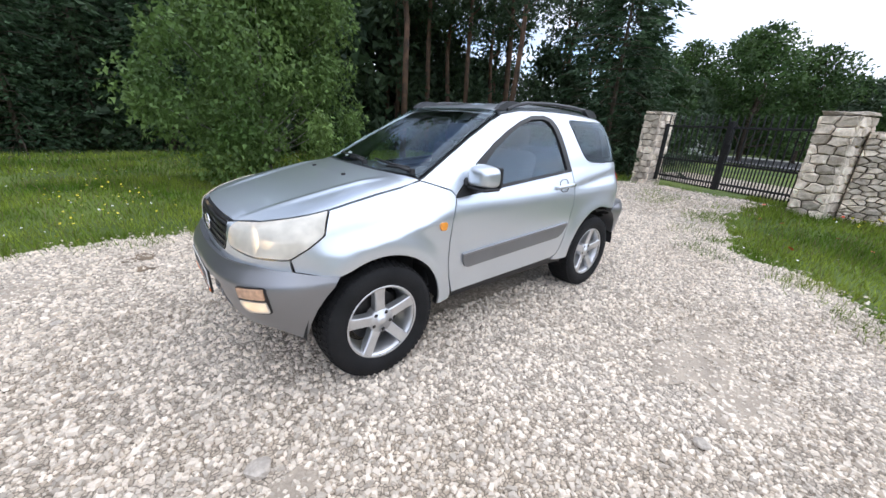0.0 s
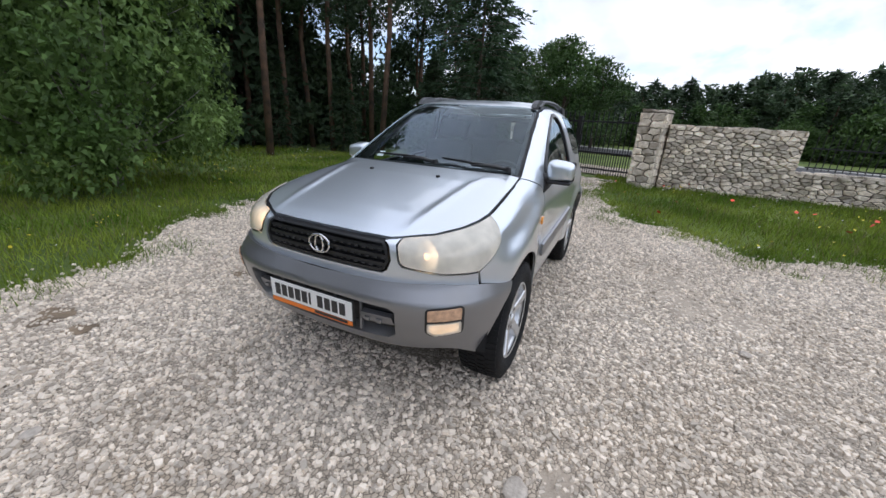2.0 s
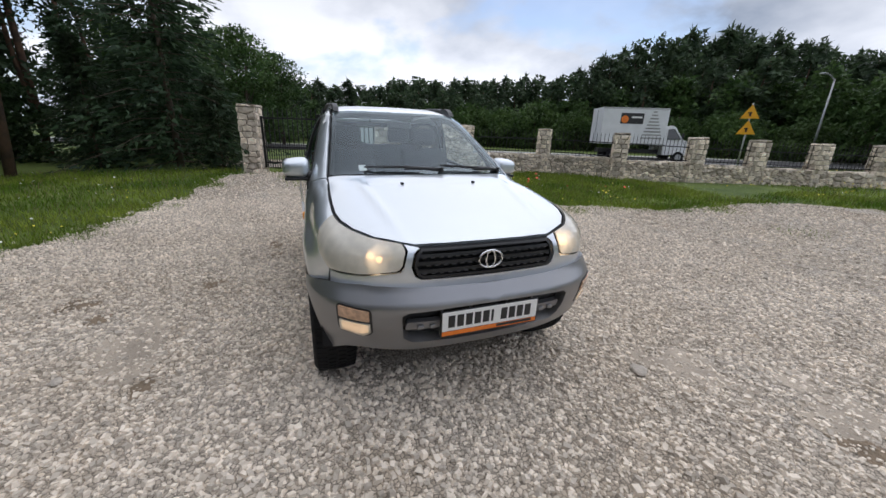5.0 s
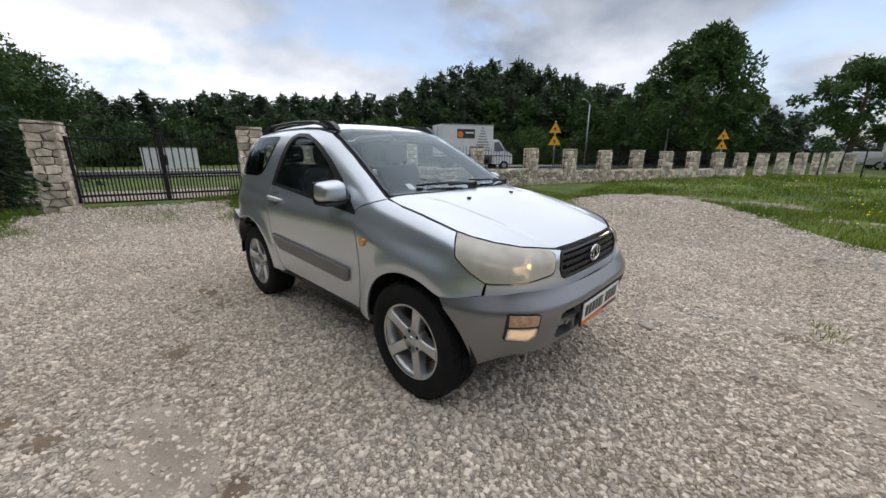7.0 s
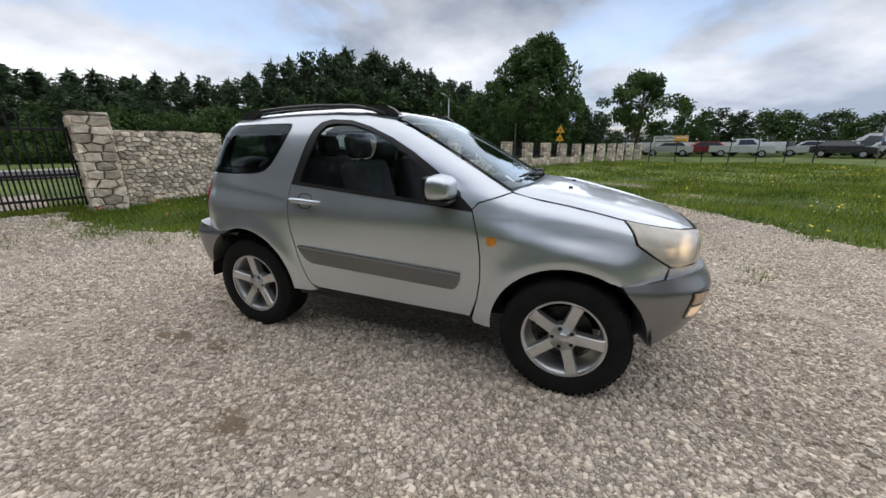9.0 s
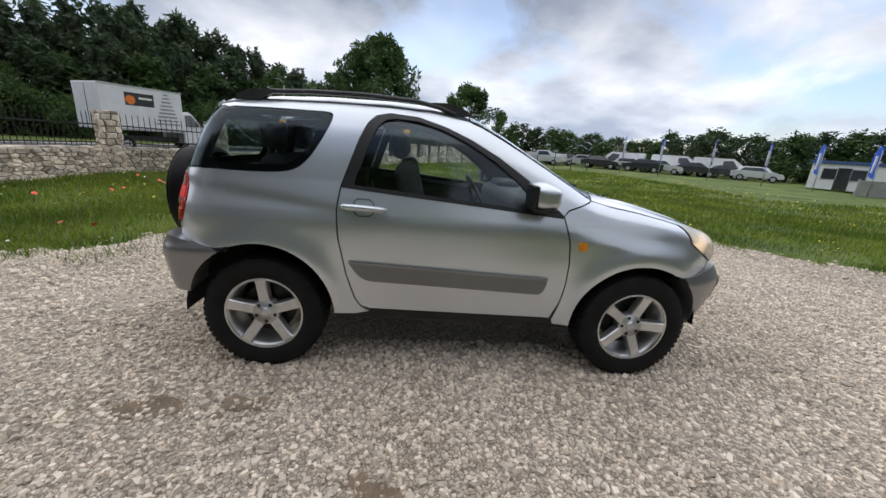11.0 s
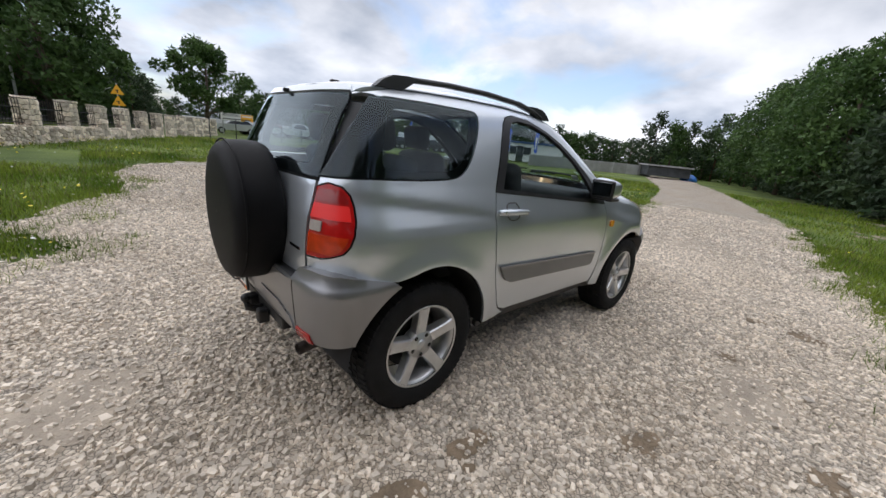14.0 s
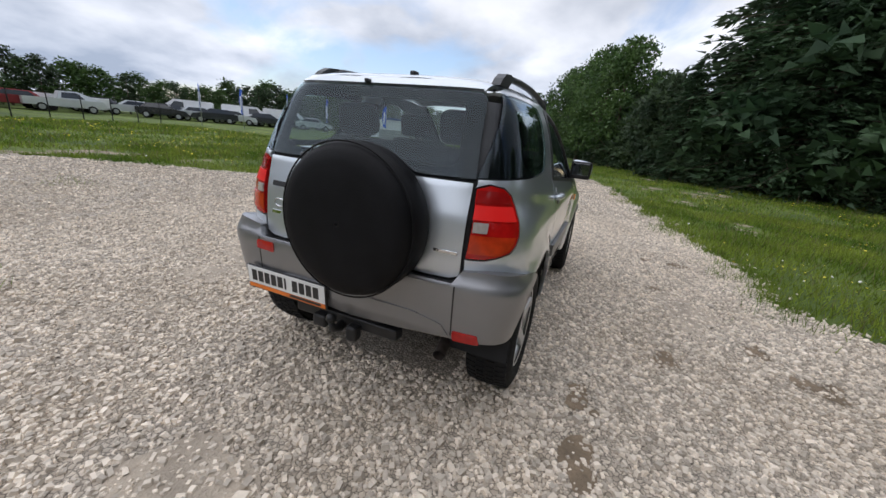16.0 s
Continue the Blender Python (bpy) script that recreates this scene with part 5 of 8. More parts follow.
def underside_and_cabin():
    # floor pan, wheel housings, inner sides
    part("floor_pan", box_bm(2.9, 1.24, 0.09, Matrix.Translation((0.08, 0, 0.375)), 0.03), M["under"], car, "dark underbody")
    part("axle", box_bm(0.12, 1.1, 0.12, Matrix.Translation((-1.14, 0, 0.335)), 0.04), M["under"], car)
    part("axle", box_bm(0.16, 1.1, 0.10, Matrix.Translation((1.14, 0, 0.335)), 0.04), M["under"], car)
    part("engine_bay", box_bm(0.72, 1.10, 0.46, Matrix.Translation((1.08, 0, 0.64)), 0.05), M["under"], car)
    part("bulkhead", box_bm(0.06, 1.36, 0.62, Matrix.Translation((0.72, 0, 0.72)), 0.02), M["under"], car)
    part("rear_floor", box_bm(0.86, 1.10, 0.34, Matrix.Translation((-1.18, 0, 0.60)), 0.04), M["under"], car)
    for x in (1.14, -1.14):
        for s in (1, -1):
            prof = [(0.428, 0.785), (0.432, 0.70), (0.432, 0.50), (0.30, 0.47), (0.02, 0.47)]
            verts, faces = [], []
            n = 24
            for r, y in prof:
                for k in range(n + 1):
                    a = radians(0 + 180 * k / n)
                    verts.append((x + r * math.cos(a), s * y, 0.36 + r * math.sin(a)))
            for i in range(len(prof) - 1):
                for k in range(n):
                    faces.append((i * (n + 1) + k, i * (n + 1) + k + 1, (i + 1) * (n + 1) + k + 1, (i + 1) * (n + 1) + k))
            link("wheel_housing", verts, faces, M["under"], car, True, "black wheel housing")
    for f, s in both:
        liner = outline([(-0.70, 1.10), (0.60, 1.0), (0.64, 0.40), (-0.58, 0.43)])
        shell("door_lining", lay(BODY.wrap, liner, gap=0.004, lift=-0.055, thick=0.0, spacing=0.08), M["cabin_plastic"], car, "dark grey door lining", flip=f)
        back = outline([side(-1.5, 1.15), (-0.74, 1.13), (-0.74, 0.80), side(-1.5, 0.80)])
        shell("cabin_lining", lay(BODY.wrap, back, gap=0.004, lift=-0.06, thick=0.0, spacing=0.08), M["cabin_plastic"], car, flip=f)
        pil = outline([(-0.70, 1.15), (-0.57, 1.50), (-0.80, 1.50), (-0.88, 1.30), (-1.0, 1.20), (-1.0, 1.15)])
        shell("pillar_lining", lay(BODY.wrap, pil, gap=0.0, lift=-0.03, thick=0.0, spacing=0.08), M["cabin_plastic"], car, flip=f)
        trim = [over(x, y - 0.03) for x, y in PILLAR] + [over(-0.2, 0.53), over(-0.6, 0.528)] + FRAME[2:] + [(0.63, 1.06)]
        shell("pillar_trim", lay(BODY.wrap, outline(trim), gap=0.0, lift=-0.024, thick=0.0, spacing=0.06), M["cabin_plastic"], car, "dark inner trim of the windscreen pillar", flip=f)
        dark = outline([side(-1.39, 1.49), rear(0.5, 1.49), rear(0.53, 1.17), side(-1.47, 1.17)])
        shell("rear_pillar", lay(BODY.wrap, dark, gap=0.0, lift=-0.022, thick=0.0, spacing=0.08), M["cabin_plastic"], car, flip=f)
    rl = [(0.0, -0.50), (0.0, 0.50), (-1.38, 0.47), (-1.38, -0.47)]
    shell("headlining", lay(BODY.above, outline(rl), gap=0.0, lift=-0.03, thick=0.0, spacing=0.12), M["headlining"], car, "pale grey headlining")
    shell("tailgate_lining", lay(BODY.behind, outline([(-0.53, 1.14), (0.53, 1.14), (0.53, 0.76), (-0.53, 0.76)]), gap=0.0, lift=-0.05, thick=0.0, spacing=0.1), M["cabin_plastic"], car)
    # dashboard, wheel, seats
    bm = box_bm(0.42, 1.34, 0.26, Matrix.Translation((0.56, 0, 0.96)), 0.07, segments=4)
    dash = part("dashboard", bm, M["cabin_plastic"], car, "dark grey dashboard", True)
    part("instrument_hood", box_bm(0.18, 0.36, 0.10, Matrix.Translation((0.50, 0.36, 1.085)), 0.035, segments=3), M["cabin_plastic"], dash)
    sw = Matrix.Translation((0.26, 0.36, 0.98)) @ Matrix.Rotation(radians(62), 4, "Y")
    v, fc = tube([sw @ Vector((0.185 * math.cos(a), 0.185 * math.sin(a), 0)) for a in [2 * math.pi * i / 36 for i in range(37)]], 0.016, 8, False)
    st = link("steering_wheel", v, fc, M["black_trim"], car, True, "black steering wheel")
    part("steering_boss", cyl_bm(0.07, 0.055, 0.06, sw, 20), M["black_trim"], st)
    for a in (0, 120, 240):
        part("steering_spoke", box_bm(0.14, 0.03, 0.015, sw @ Matrix.Rotation(radians(a + 30), 4, "Z") @ Matrix.Translation((0.11, 0, 0)), 0.005), M["black_trim"], st)

    def seat(x, y, wdt, name, heads):
        st = part(name, box_bm(0.52, wdt, 0.16, Matrix.Translation((x + 0.25, y, 0.66)), 0.05, segments=3), M["seat_cloth"], car, "dark cloth seat", True)
        part("backrest", box_bm(0.15, wdt - 0.02, 0.58, Matrix.Translation((x - 0.06, y, 0.98)) @ Matrix.Rotation(radians(-14), 4, "Y"), 0.06, segments=4), M["seat_cloth"], st, smooth=True)
        for hy in heads:
            part("headrest", box_bm(0.10, 0.25, 0.17, Matrix.Translation((x - 0.165, y + hy, 1.365)) @ Matrix.Rotation(radians(-10), 4, "Y"), 0.045, segments=4), M["seat_cloth"], st, smooth=True)
            for d in (-0.05, 0.05):
                part("headrest_post", cyl_bm(0.006, 0.006, 0.12, Matrix.Translation((x - 0.15, y + hy + d, 1.26)), 8), M["chrome"], st)

    seat(-0.22, 0.37, 0.50, "front_seat", (0,))
    seat(-0.22, -0.37, 0.50, "front_seat", (0,))
    seat(-1.02, 0.0, 1.14, "rear_bench", (0.32, -0.32))
    part("rear_view_mirror", box_bm(0.03, 0.20, 0.055, Matrix.Translation((0.12, 0, 1.46)), 0.012), M["black_trim"], car, "black inside mirror")
    part("inspection_sticker", box_bm(0.002, 0.05, 0.06, Matrix.Translation((0.735, -0.42, 1.17)) @ Matrix.Rotation(radians(-58), 4, "Y"), 0.0), M["plain_white"], car)


def roof_gear():
    for s in (1, -1):
        zs = BODY.above([(x, 0.50) for x in (-0.06, -0.16, -0.3, -0.6, -0.9, -1.13, -1.25)])[:, 2]
        pts = [(x, s * yy, z + h) for (x, yy, h), z in zip(((-0.06, 0.512, 0.0), (-0.16, 0.508, 0.020), (-0.3, 0.505, 0.034), (-0.6, 0.503, 0.040), (-0.9, 0.498, 0.042), (-1.13, 0.492, 0.040), (-1.25, 0.485, 0.008)), zs)]
        # wide flat section
        verts, faces = [], []
        for i, p in enumerate(pts):
            w, h = (0.022, 0.012)
            for dy, dz in ((-w, -h), (w, -h), (w * 1.0, h * 0.4), (w * 0.6, h), (-w * 0.6, h), (-w, h * 0.4)):
                verts.append((p[0], p[1] + dy, p[2] + dz))
        for i in range(len(pts) - 1):
            for k in range(6):
                faces.append((i * 6 + k, i * 6 + (k + 1) % 6, (i + 1) * 6 + (k + 1) % 6, (i + 1) * 6 + k))
        faces += [tuple(range(6)), tuple(range(36, 42))]
        rail = link("roof_rail", verts, faces, M["rail_grey"], car, True, "dark grey roof rail")
        for x, dz in ((-0.10, 0.0), (-1.19, 0.01)):
            z = float(BODY.above([(x, 0.50)])[0][2])
            shape = [(-0.14, -0.012), (-0.10, 0.022), (-0.05, 0.046), (0.03, 0.054), (0.11, 0.050), (0.06, 0.026), (0.03, 0.006), (0.0, -0.012)]
            away = 1 if x < -0.5 else -1
            v = [(x + away * px, s * 0.503 + dy, z + pz) for dy in (-0.021, 0.021) for px, pz in shape]
            k = len(shape)
            link("rail_foot", v, [tuple(range(k)), tuple(range(k, 2 * k))[::-1]] + [(i, k + i, k + (i + 1) % k, (i + 1) % k) for i in range(k)], M["rail_grey"], rail)
    # wipers
    for y0, y1, x0 in ((0.10, -0.42, 0.0), (0.58, 0.12, 0.0)):
        a, b, c = [BODY.above([(x, y)])[0] + np.array([0, 0, 0.02]) for x, y in ((0.865 if y0 < 0.5 else 0.80, y0), (0.845, (y0 + y1) / 2), (0.825, y1))]
        v, fc = tube([a, (a + b) / 2 + np.array([0, 0, 0.008]), b], [0.014, 0.010, 0.007], 8)
        wp = link("wiper", v, fc, M["black_trim"], car, True, "black windscreen wiper")
        o = np.array([-0.03, 0, 0.012])
        v, fc = tube([a * 0.85 + c * 0.15 + o, b + o, c + o], [0.006, 0.008, 0.006], 8)
        link("wiper_blade", v, fc, M["black_trim"], wp, True)
        part("wiper_pivot", cyl_bm(0.02, 0.016, 0.03, Matrix.Translation(a), 12), M["black_trim"], wp)
    z = float(BODY.above([(-1.30, 0.0)])[0][2])
    part("aerial_base", box_bm(0.05, 0.03, 0.02, Matrix.Translation((-1.30, -0.08, z + 0.006)), 0.008), M["black_trim"], car)


M["exhaust_steel"] = material("exhaust_steel", (0.10, 0.08, 0.07), 0.6, metal=0.6, var=0.3, scale=30)
M["brake_steel"] = material("brake_steel", (0.05, 0.048, 0.046), 0.5, metal=0.7, var=0.2, scale=25)
M["headlining"] = material("headlining", (0.24, 0.24, 0.235), 0.95, var=0.05, scale=4)
M["rail_grey"] = material("rail_grey", (0.06, 0.062, 0.066), 0.45, metal=0.3, var=0.15, scale=8)
M["lens_dark_red"] = material("lens_dark_red", (0.30, 0.008, 0.008), 0.12, coat=1.0, var=0.1, scale=20)
M["haze_lens"] = None


def haze_glass():
    """Polycarbonate gone dull: mostly clear, part milky, with a sheen."""
    m = material("haze_lens", (0.84, 0.79, 0.68), 0.20, var=0.10, scale=14, coat=0.8)
    n, l = m.node_tree.nodes, m.node_tree.links
    tr = n.new("ShaderNodeBsdfTransparent")
    tr.inputs[0].default_value = (0.95, 0.92, 0.86, 1)
    mix = n.new("ShaderNodeMixShader")
    tex = n.new("ShaderNodeTexNoise")
    tex.inputs["Scale"].default_value = 7
    co = n.new("ShaderNodeTexCoord")
    l.new(co.outputs["Object"], tex.inputs["Vector"])
    rng = n.new("ShaderNodeMapRange")
    rng.inputs[3].default_value, rng.inputs[4].default_value = 0.58, 0.80
    l.new(tex.outputs["Fac"], rng.inputs[0])
    l.new(rng.outputs[0], mix.inputs[0])
    l.new(tr.outputs[0], mix.inputs[1])
    l.new(n["Principled BSDF"].outputs[0], mix.inputs[2])
    l.new(mix.outputs[0], n["Material Output"].inputs[0])
    return m


M["haze_lens"] = haze_glass()
body_panels()
for f, s in both:
    door(f, s)
front_end()
rear_end()
for x in (1.14, -1.14):
    for s in (1, -1):
        wheel(x, s, 0.712 if x > 0 else 0.672, (84 if s > 0 else 72) if x > 0 else 93)
underside_and_cabin()
roof_gear()


# ================= trees =================
def cards(centres, directions, length, width, rng, droop=0.0, quad=False):
    """Small four-cornered leaves or sprays at the centres, pointing along the directions."""
    n = len(centres)
    d = directions / np.maximum(np.linalg.norm(directions, axis=1), 1e-6)[:, None]
    r = rng.normal(size=(n, 3))
    w = np.cross(d, r)
    w /= np.maximum(np.linalg.norm(w, axis=1), 1e-6)[:, None]
    L = (length * rng.uniform(0.6, 1.3, n))[:, None]
    W = (width * rng.uniform(0.6, 1.3, n))[:, None]
    tip = centres + d * L
    tip[:, 2] -= droop * L[:, 0]
    if not quad:
        v = np.stack([centres + w * W * 0.6, tip, centres - w * W * 0.6], 1).reshape(-1, 3)
        return v, np.arange(n * 3).reshape(-1, 3)
    mid = centres + d * L * 0.45
    v = np.stack([centres, mid + w * W / 2, tip, mid - w * W / 2], 1).reshape(-1, 3)
    f = np.arange(n * 4).reshape(-1, 4)
    return v, f


def tree_object(name, label, trunk, crown, trunk_mat, crown_mat, category="tree"):
    t = empty(name, label, category)
    tv, tf = [], []
    for v, f in trunk:
        b = len(tv)
        tv += [tuple(p) for p in v]
        tf += [tuple(i + b for i in q) for q in f]
    link("trunk", tv, tf, trunk_mat, t, True)
    big_mesh("crown", crown[0], crown[1], crown_mat, t)
    return t


def limb(rng, start, direction, length, r0, bend=0.25, n=5):
    p, d = np.array(start, float), np.array(direction, float)
    d /= np.linalg.norm(d)
    pts = [p.copy()]
    for _ in range(n):
        d = d + rng.normal(size=3) * bend * 0.4
        d /= np.linalg.norm(d)
        p = p + d * length / n
        pts.append(p.copy())
    return pts, [r0 * (1 - 0.85 * i / n) for i in range(n + 1)]


def spruce(seed, h, radius, sprays, name="spruce", label="dark green spruce with branches down to the ground", mat="spruce_leaf", low=0.02, size=0.30):
    rng = np.random.default_rng(seed)
    trunk = [tube([(0, 0, -0.1), (0.02, 0, h * 0.4), (0, 0.02, h * 0.98)], [0.022 * h * 0.6, 0.012 * h * 0.6, 0.01], 8)]
    C, D = [], []
    k = int(h * 5.5)
    per = max(1, int(sprays / (k * 8)))
    for i in range(k):
        z = h * (low + (0.985 - low) * (i / k) ** 0.9)
        reach = radius * (1 - z / h) ** 0.72 * rng.uniform(0.6, 1.25) + 0.12
        a0 = rng.uniform(0, 6.28)
        nb = 8
        for j in range(nb):
            a = a0 + j * 6.283 / nb + rng.normal() * 0.18
            L = reach * rng.uniform(0.4, 1.3)
            out = np.array([math.cos(a), math.sin(a), 0])
            lift = 0.25 * (z / h) - 0.12
            if L > 1.1 and j % 2 == 0:
                trunk.append(tube([(0, 0, z), tuple(out * L * 0.5 + [0, 0, z + lift * L * 0.4]), tuple(out * L * 0.95 + [0, 0, z + lift * L - 0.12 * L])], [0.02, 0.012, 0.004], 3, False))
            t = rng.uniform(0.12, 1.0, per) ** 0.7
            base = out[None] * (L * t)[:, None]
            base[:, 2] = z + lift * L * t - 0.14 * L * t * t + rng.normal(size=per) * 0.05
            side_ = np.array([-out[1], out[0], 0])
            spread = rng.uniform(-1, 1, per)
            base += side_[None] * (spread * 0.22 * L * (1.1 - t * 0.7))[:, None]
            d = out[None] * 0.8 + side_[None] * (spread * 0.9)[:, None] + rng.normal(size=(per, 3)) * 0.22
            d[:, 2] -= 0.18
            C.append(base)
            D.append(d)
    tip = np.column_stack([rng.normal(size=20) * 0.03, rng.normal(size=20) * 0.03, h * 0.93 + rng.uniform(0, 0.07, 20) * h])
    C.append(tip)
    D.append(np.column_stack([rng.normal(size=20) * 0.5, rng.normal(size=20) * 0.5, np.ones(20)]))
    v, f = cards(np.vstack(C), np.vstack(D), size, size * 0.34, rng, 0.15)
    return tree_object(name, label, trunk, (v, f), M["bark"], M[mat])


def clumped(seed, h, trunk_r, crown_z, crown_r, clumps, leaves, leaf, name, label, bark, mat, flat=0.7, clump_r=0.8, hang=0.0, lean=0.05, shape=0.5, quad=False):
    """A tree whose limbs carry many loose clumps of leaves, with gaps between them."""
    rng = np.random.default_rng(seed)
    top = h * 0.97
    main = [(0, 0, -0.1), (rng.normal() * lean * h * 0.3, rng.normal() * lean * h * 0.3, h * 0.35), (rng.normal() * lean * h * 0.5, rng.normal() * lean * h * 0.5, h * 0.7), (rng.normal() * lean * h * 0.5, rng.normal() * lean * h * 0.5, top)]
    trunk = [tube(main, [trunk_r, trunk_r * 0.75, trunk_r * 0.42, 0.015], 9)]
    M3 = np.array(main)
    C, D = [], []
    for i in range(clumps):
        t = (i + rng.uniform(0, 1)) / clumps
        z = crown_z + (top - crown_z) * t
        prof = math.sin(math.pi * min(1, max(0.03, (t * 0.94 + 0.06)) ** shape)) ** 0.6
        reach = crown_r * prof * rng.uniform(0.25, 1.08)
        a = rng.uniform(0, 6.283)
        ax = np.array([np.interp(z, M3[:, 2], M3[:, 0]), np.interp(z, M3[:, 2], M3[:, 1]), 0])
        c = ax + np.array([math.cos(a) * reach, math.sin(a) * reach, z])
        s = ax + np.array([0, 0, max(crown_z * 0.7, z - reach * 0.75)])
        pts, rad = limb(rng, s, c - s, np.linalg.norm(c - s), trunk_r * 0.30 * (1 - t * 0.6), 0.22, 4)
        if i % 3 == 0:
            trunk.append(tube(pts[::2], rad[::2], 4, False))
        r = clump_r * rng.uniform(0.6, 1.35)
        n = int(leaves * rng.uniform(0.6, 1.4))
        q = rng.normal(size=(n, 3))
        q /= np.linalg.norm(q, axis=1)[:, None]
        q *= (r * rng.uniform(0.2, 1.0, n) ** 0.5)[:, None]
        q[:, 2] *= flat
        if hang:
            q[:, 2] -= hang * np.abs(rng.normal(size=n)) * r
        C.append(c + q)
        d = q / r * 0.6 + rng.normal(size=(n, 3)) * 0.7
        d[:, 2] -= hang * 1.2
        D.append(d)
    v, f = cards(np.vstack(C), np.vstack(D), leaf, leaf * 0.62, rng, 0.0, quad)
    return tree_object(name, label, trunk, (v, f), bark, mat)


def plant(base, x, y, turn, scale, tall=1.0):
    ob = copy_thing(base, pose(x, y, on_ground(x, y) - 0.03, 0, 0, turn))
    ob.scale = (scale, scale, scale * tall)
    return ob


BIRCH = (-0.35, -7.0)


def wood():
    rng = random.Random(11)
    put = lambda b, x, y, s=1.0, tall=1.0: plant(b, x, y, rng.uniform(0, 360), s, tall)
    # birch on the lawn
    birch = clumped(5, 5.4, 0.09, 0.75, 2.2, 170, 260, 0.10, "birch", "birch with pale green hanging leaves on the lawn", M["birch_bark"], M["birch_leaf"], flat=0.9, clump_r=0.42, hang=0.5, shape=0.6)
    birch.matrix_world = pose(BIRCH[0], BIRCH[1], on_ground(*BIRCH) - 0.03, 0, 0, 40)
    # near conifers at the edge of the lawn
    a = spruce(21, 8.0, 2.5, 8600, size=0.23)
    b = spruce(22, 9.5, 2.9, 9600, low=0.03, size=0.23)
    c = spruce(23, 6.5, 2.2, 6000, "young_pine", "bushy dark green young pine", "pine_leaf", 0.02, 0.28)
    a.matrix_world = pose(-10.9, -4.3, on_ground(-10.9, -4.3), 0, 0, 20)
    b.matrix_world = pose(9.4, -16.6, on_ground(9.4, -16.6), 0, 0, 80)
    b.scale = (0.7, 0.7, 0.7)
    c.matrix_world = pose(-10.2, -3.0, on_ground(-10.2, -3.0) - 0.02, 0, 0, 130)
    c.scale = (0.5, 0.5, 0.42)
    for base, x, y, s in ((b, -13.2, -4.6, 0.6), (c, -11.6, -6.6, 0.55), (a, -14.5, -8.0, 0.6), (c, -9.8, -9.9, 0.5), (c, -8.4, -12.2, 0.55), (a, -6.6, -13.6, 0.5), (c, -4.8, -13.9, 0.55),
                          (b, -3.4, -15.6, 0.75), (c, -1.6, -15.8, 0.9), (a, 0.4, -16.2, 0.85), (b, 2.4, -16.4, 0.8), (a, 4.6, -16.0, 0.85), (c, 3.4, -15.4, 0.7), (b, 6.9, -15.4, 0.7), (c, 5.8, -14.9, 0.8), (a, -1.2, -13.4, 0.85), (b, 0.9, -14.2, 0.7), (a, -3.2, -12.7, 0.8), (b, 2.9, -14.8, 0.66), (a, 4.6, -14.2, 0.72)):
        put(base, x, y, s, rng.uniform(0.9, 1.1))
    fir = clumped(24, 7.5, 0.12, 0.2, 2.3, 70, 90, 0.30, "bushy_pine", "bushy dark green pine beside the drive", M["bark"], M["spruce_leaf"], flat=0.6, clump_r=0.75, shape=0.42)
    fir.matrix_world = pose(15.8, -12.6, on_ground(15.8, -12.6))
    # the close row of conifers along the drive, tall at first, lower towards the far bend
    line = [(8.0, -14.2, 6.4), (11.0, -13.2, 6.8), (13.6, -12.2, 8.0), (15.6, -11.2, 10.5), (16.9, -9.8, 10.5), (17.3, -8.3, 11.0), (17.9, -6.6, 11.0), (18.7, -5.4, 10.4), (19.6, -4.7, 9.2), (20.3, -4.6, 6.2), (21.6, -4.4, 5.8), (23.5, -3.9, 5.0), (26.5, -3.2, 5.6), (30, -2.2, 6.4)]
    for (x0, y0, h0), (x1, y1, h1) in zip(line, line[1:]):
        n = max(1, int(round(math.hypot(x1 - x0, y1 - y0) / 1.4)))
        for k in range(n):
            f = k / n
            for row in range(2):
                x, y, h = x0 + (x1 - x0) * f, y0 + (y1 - y0) * f, h0 + (h1 - h0) * f
                base, full = ((a, 8.0), (b, 9.5), (c, 6.5), (fir, 7.5))[rng.randrange(4)]
                x, y = x + 0.9 * row + rng.uniform(-0.4, 0.4), y - 1.9 * row + rng.uniform(-0.4, 0.4)
                hh = h * (rng.uniform(0.38, 0.82) if row == 0 else rng.uniform(0.95 if h >= 9 else 0.66, 1.22))
                ob = put(base, x, y, hh / full)
                ob.scale = (ob.scale[0] * 1.2, ob.scale[1] * 1.2, ob.scale[2])
    # tall pines behind, their trunks bare
    pine = clumped(31, 13.5, 0.13, 5.4, 1.8, 48, 85, 0.17, "pine", "tall Scots pine with a bare reddish trunk", M["pine_bark"], M["pine_leaf"], flat=0.55, clump_r=0.75, shape=0.8)
    pine2 = clumped(32, 12.0, 0.115, 5.0, 1.9, 42, 85, 0.17, "pine", "Scots pine with a bare trunk and loose crown", M["pine_bark"], M["pine_leaf"], flat=0.6, clump_r=0.8, lean=0.09, shape=0.8)
    pine.matrix_world = pose(-6.1, -10.0, on_ground(-6.1, -10.0), 0, 0, 0)
    pine2.matrix_world = pose(-9.0, -7.4, on_ground(-9.0, -7.4), 0, 0, 50)
    for i in range(17):
        t = i / 16
        x = -19 + 16 * t + rng.uniform(-1.2, 1.2)
        y = -9.5 - 8.0 * t + rng.uniform(-3.5, 2.0)
        put(pine if i % 3 else pine2, x, y, rng.uniform(0.85, 1.12))
    for i in range(12):
        put(pine if i % 2 else pine2, rng.uniform(5, 18), -rng.uniform(16.5, 21), rng.uniform(0.55, 0.72))
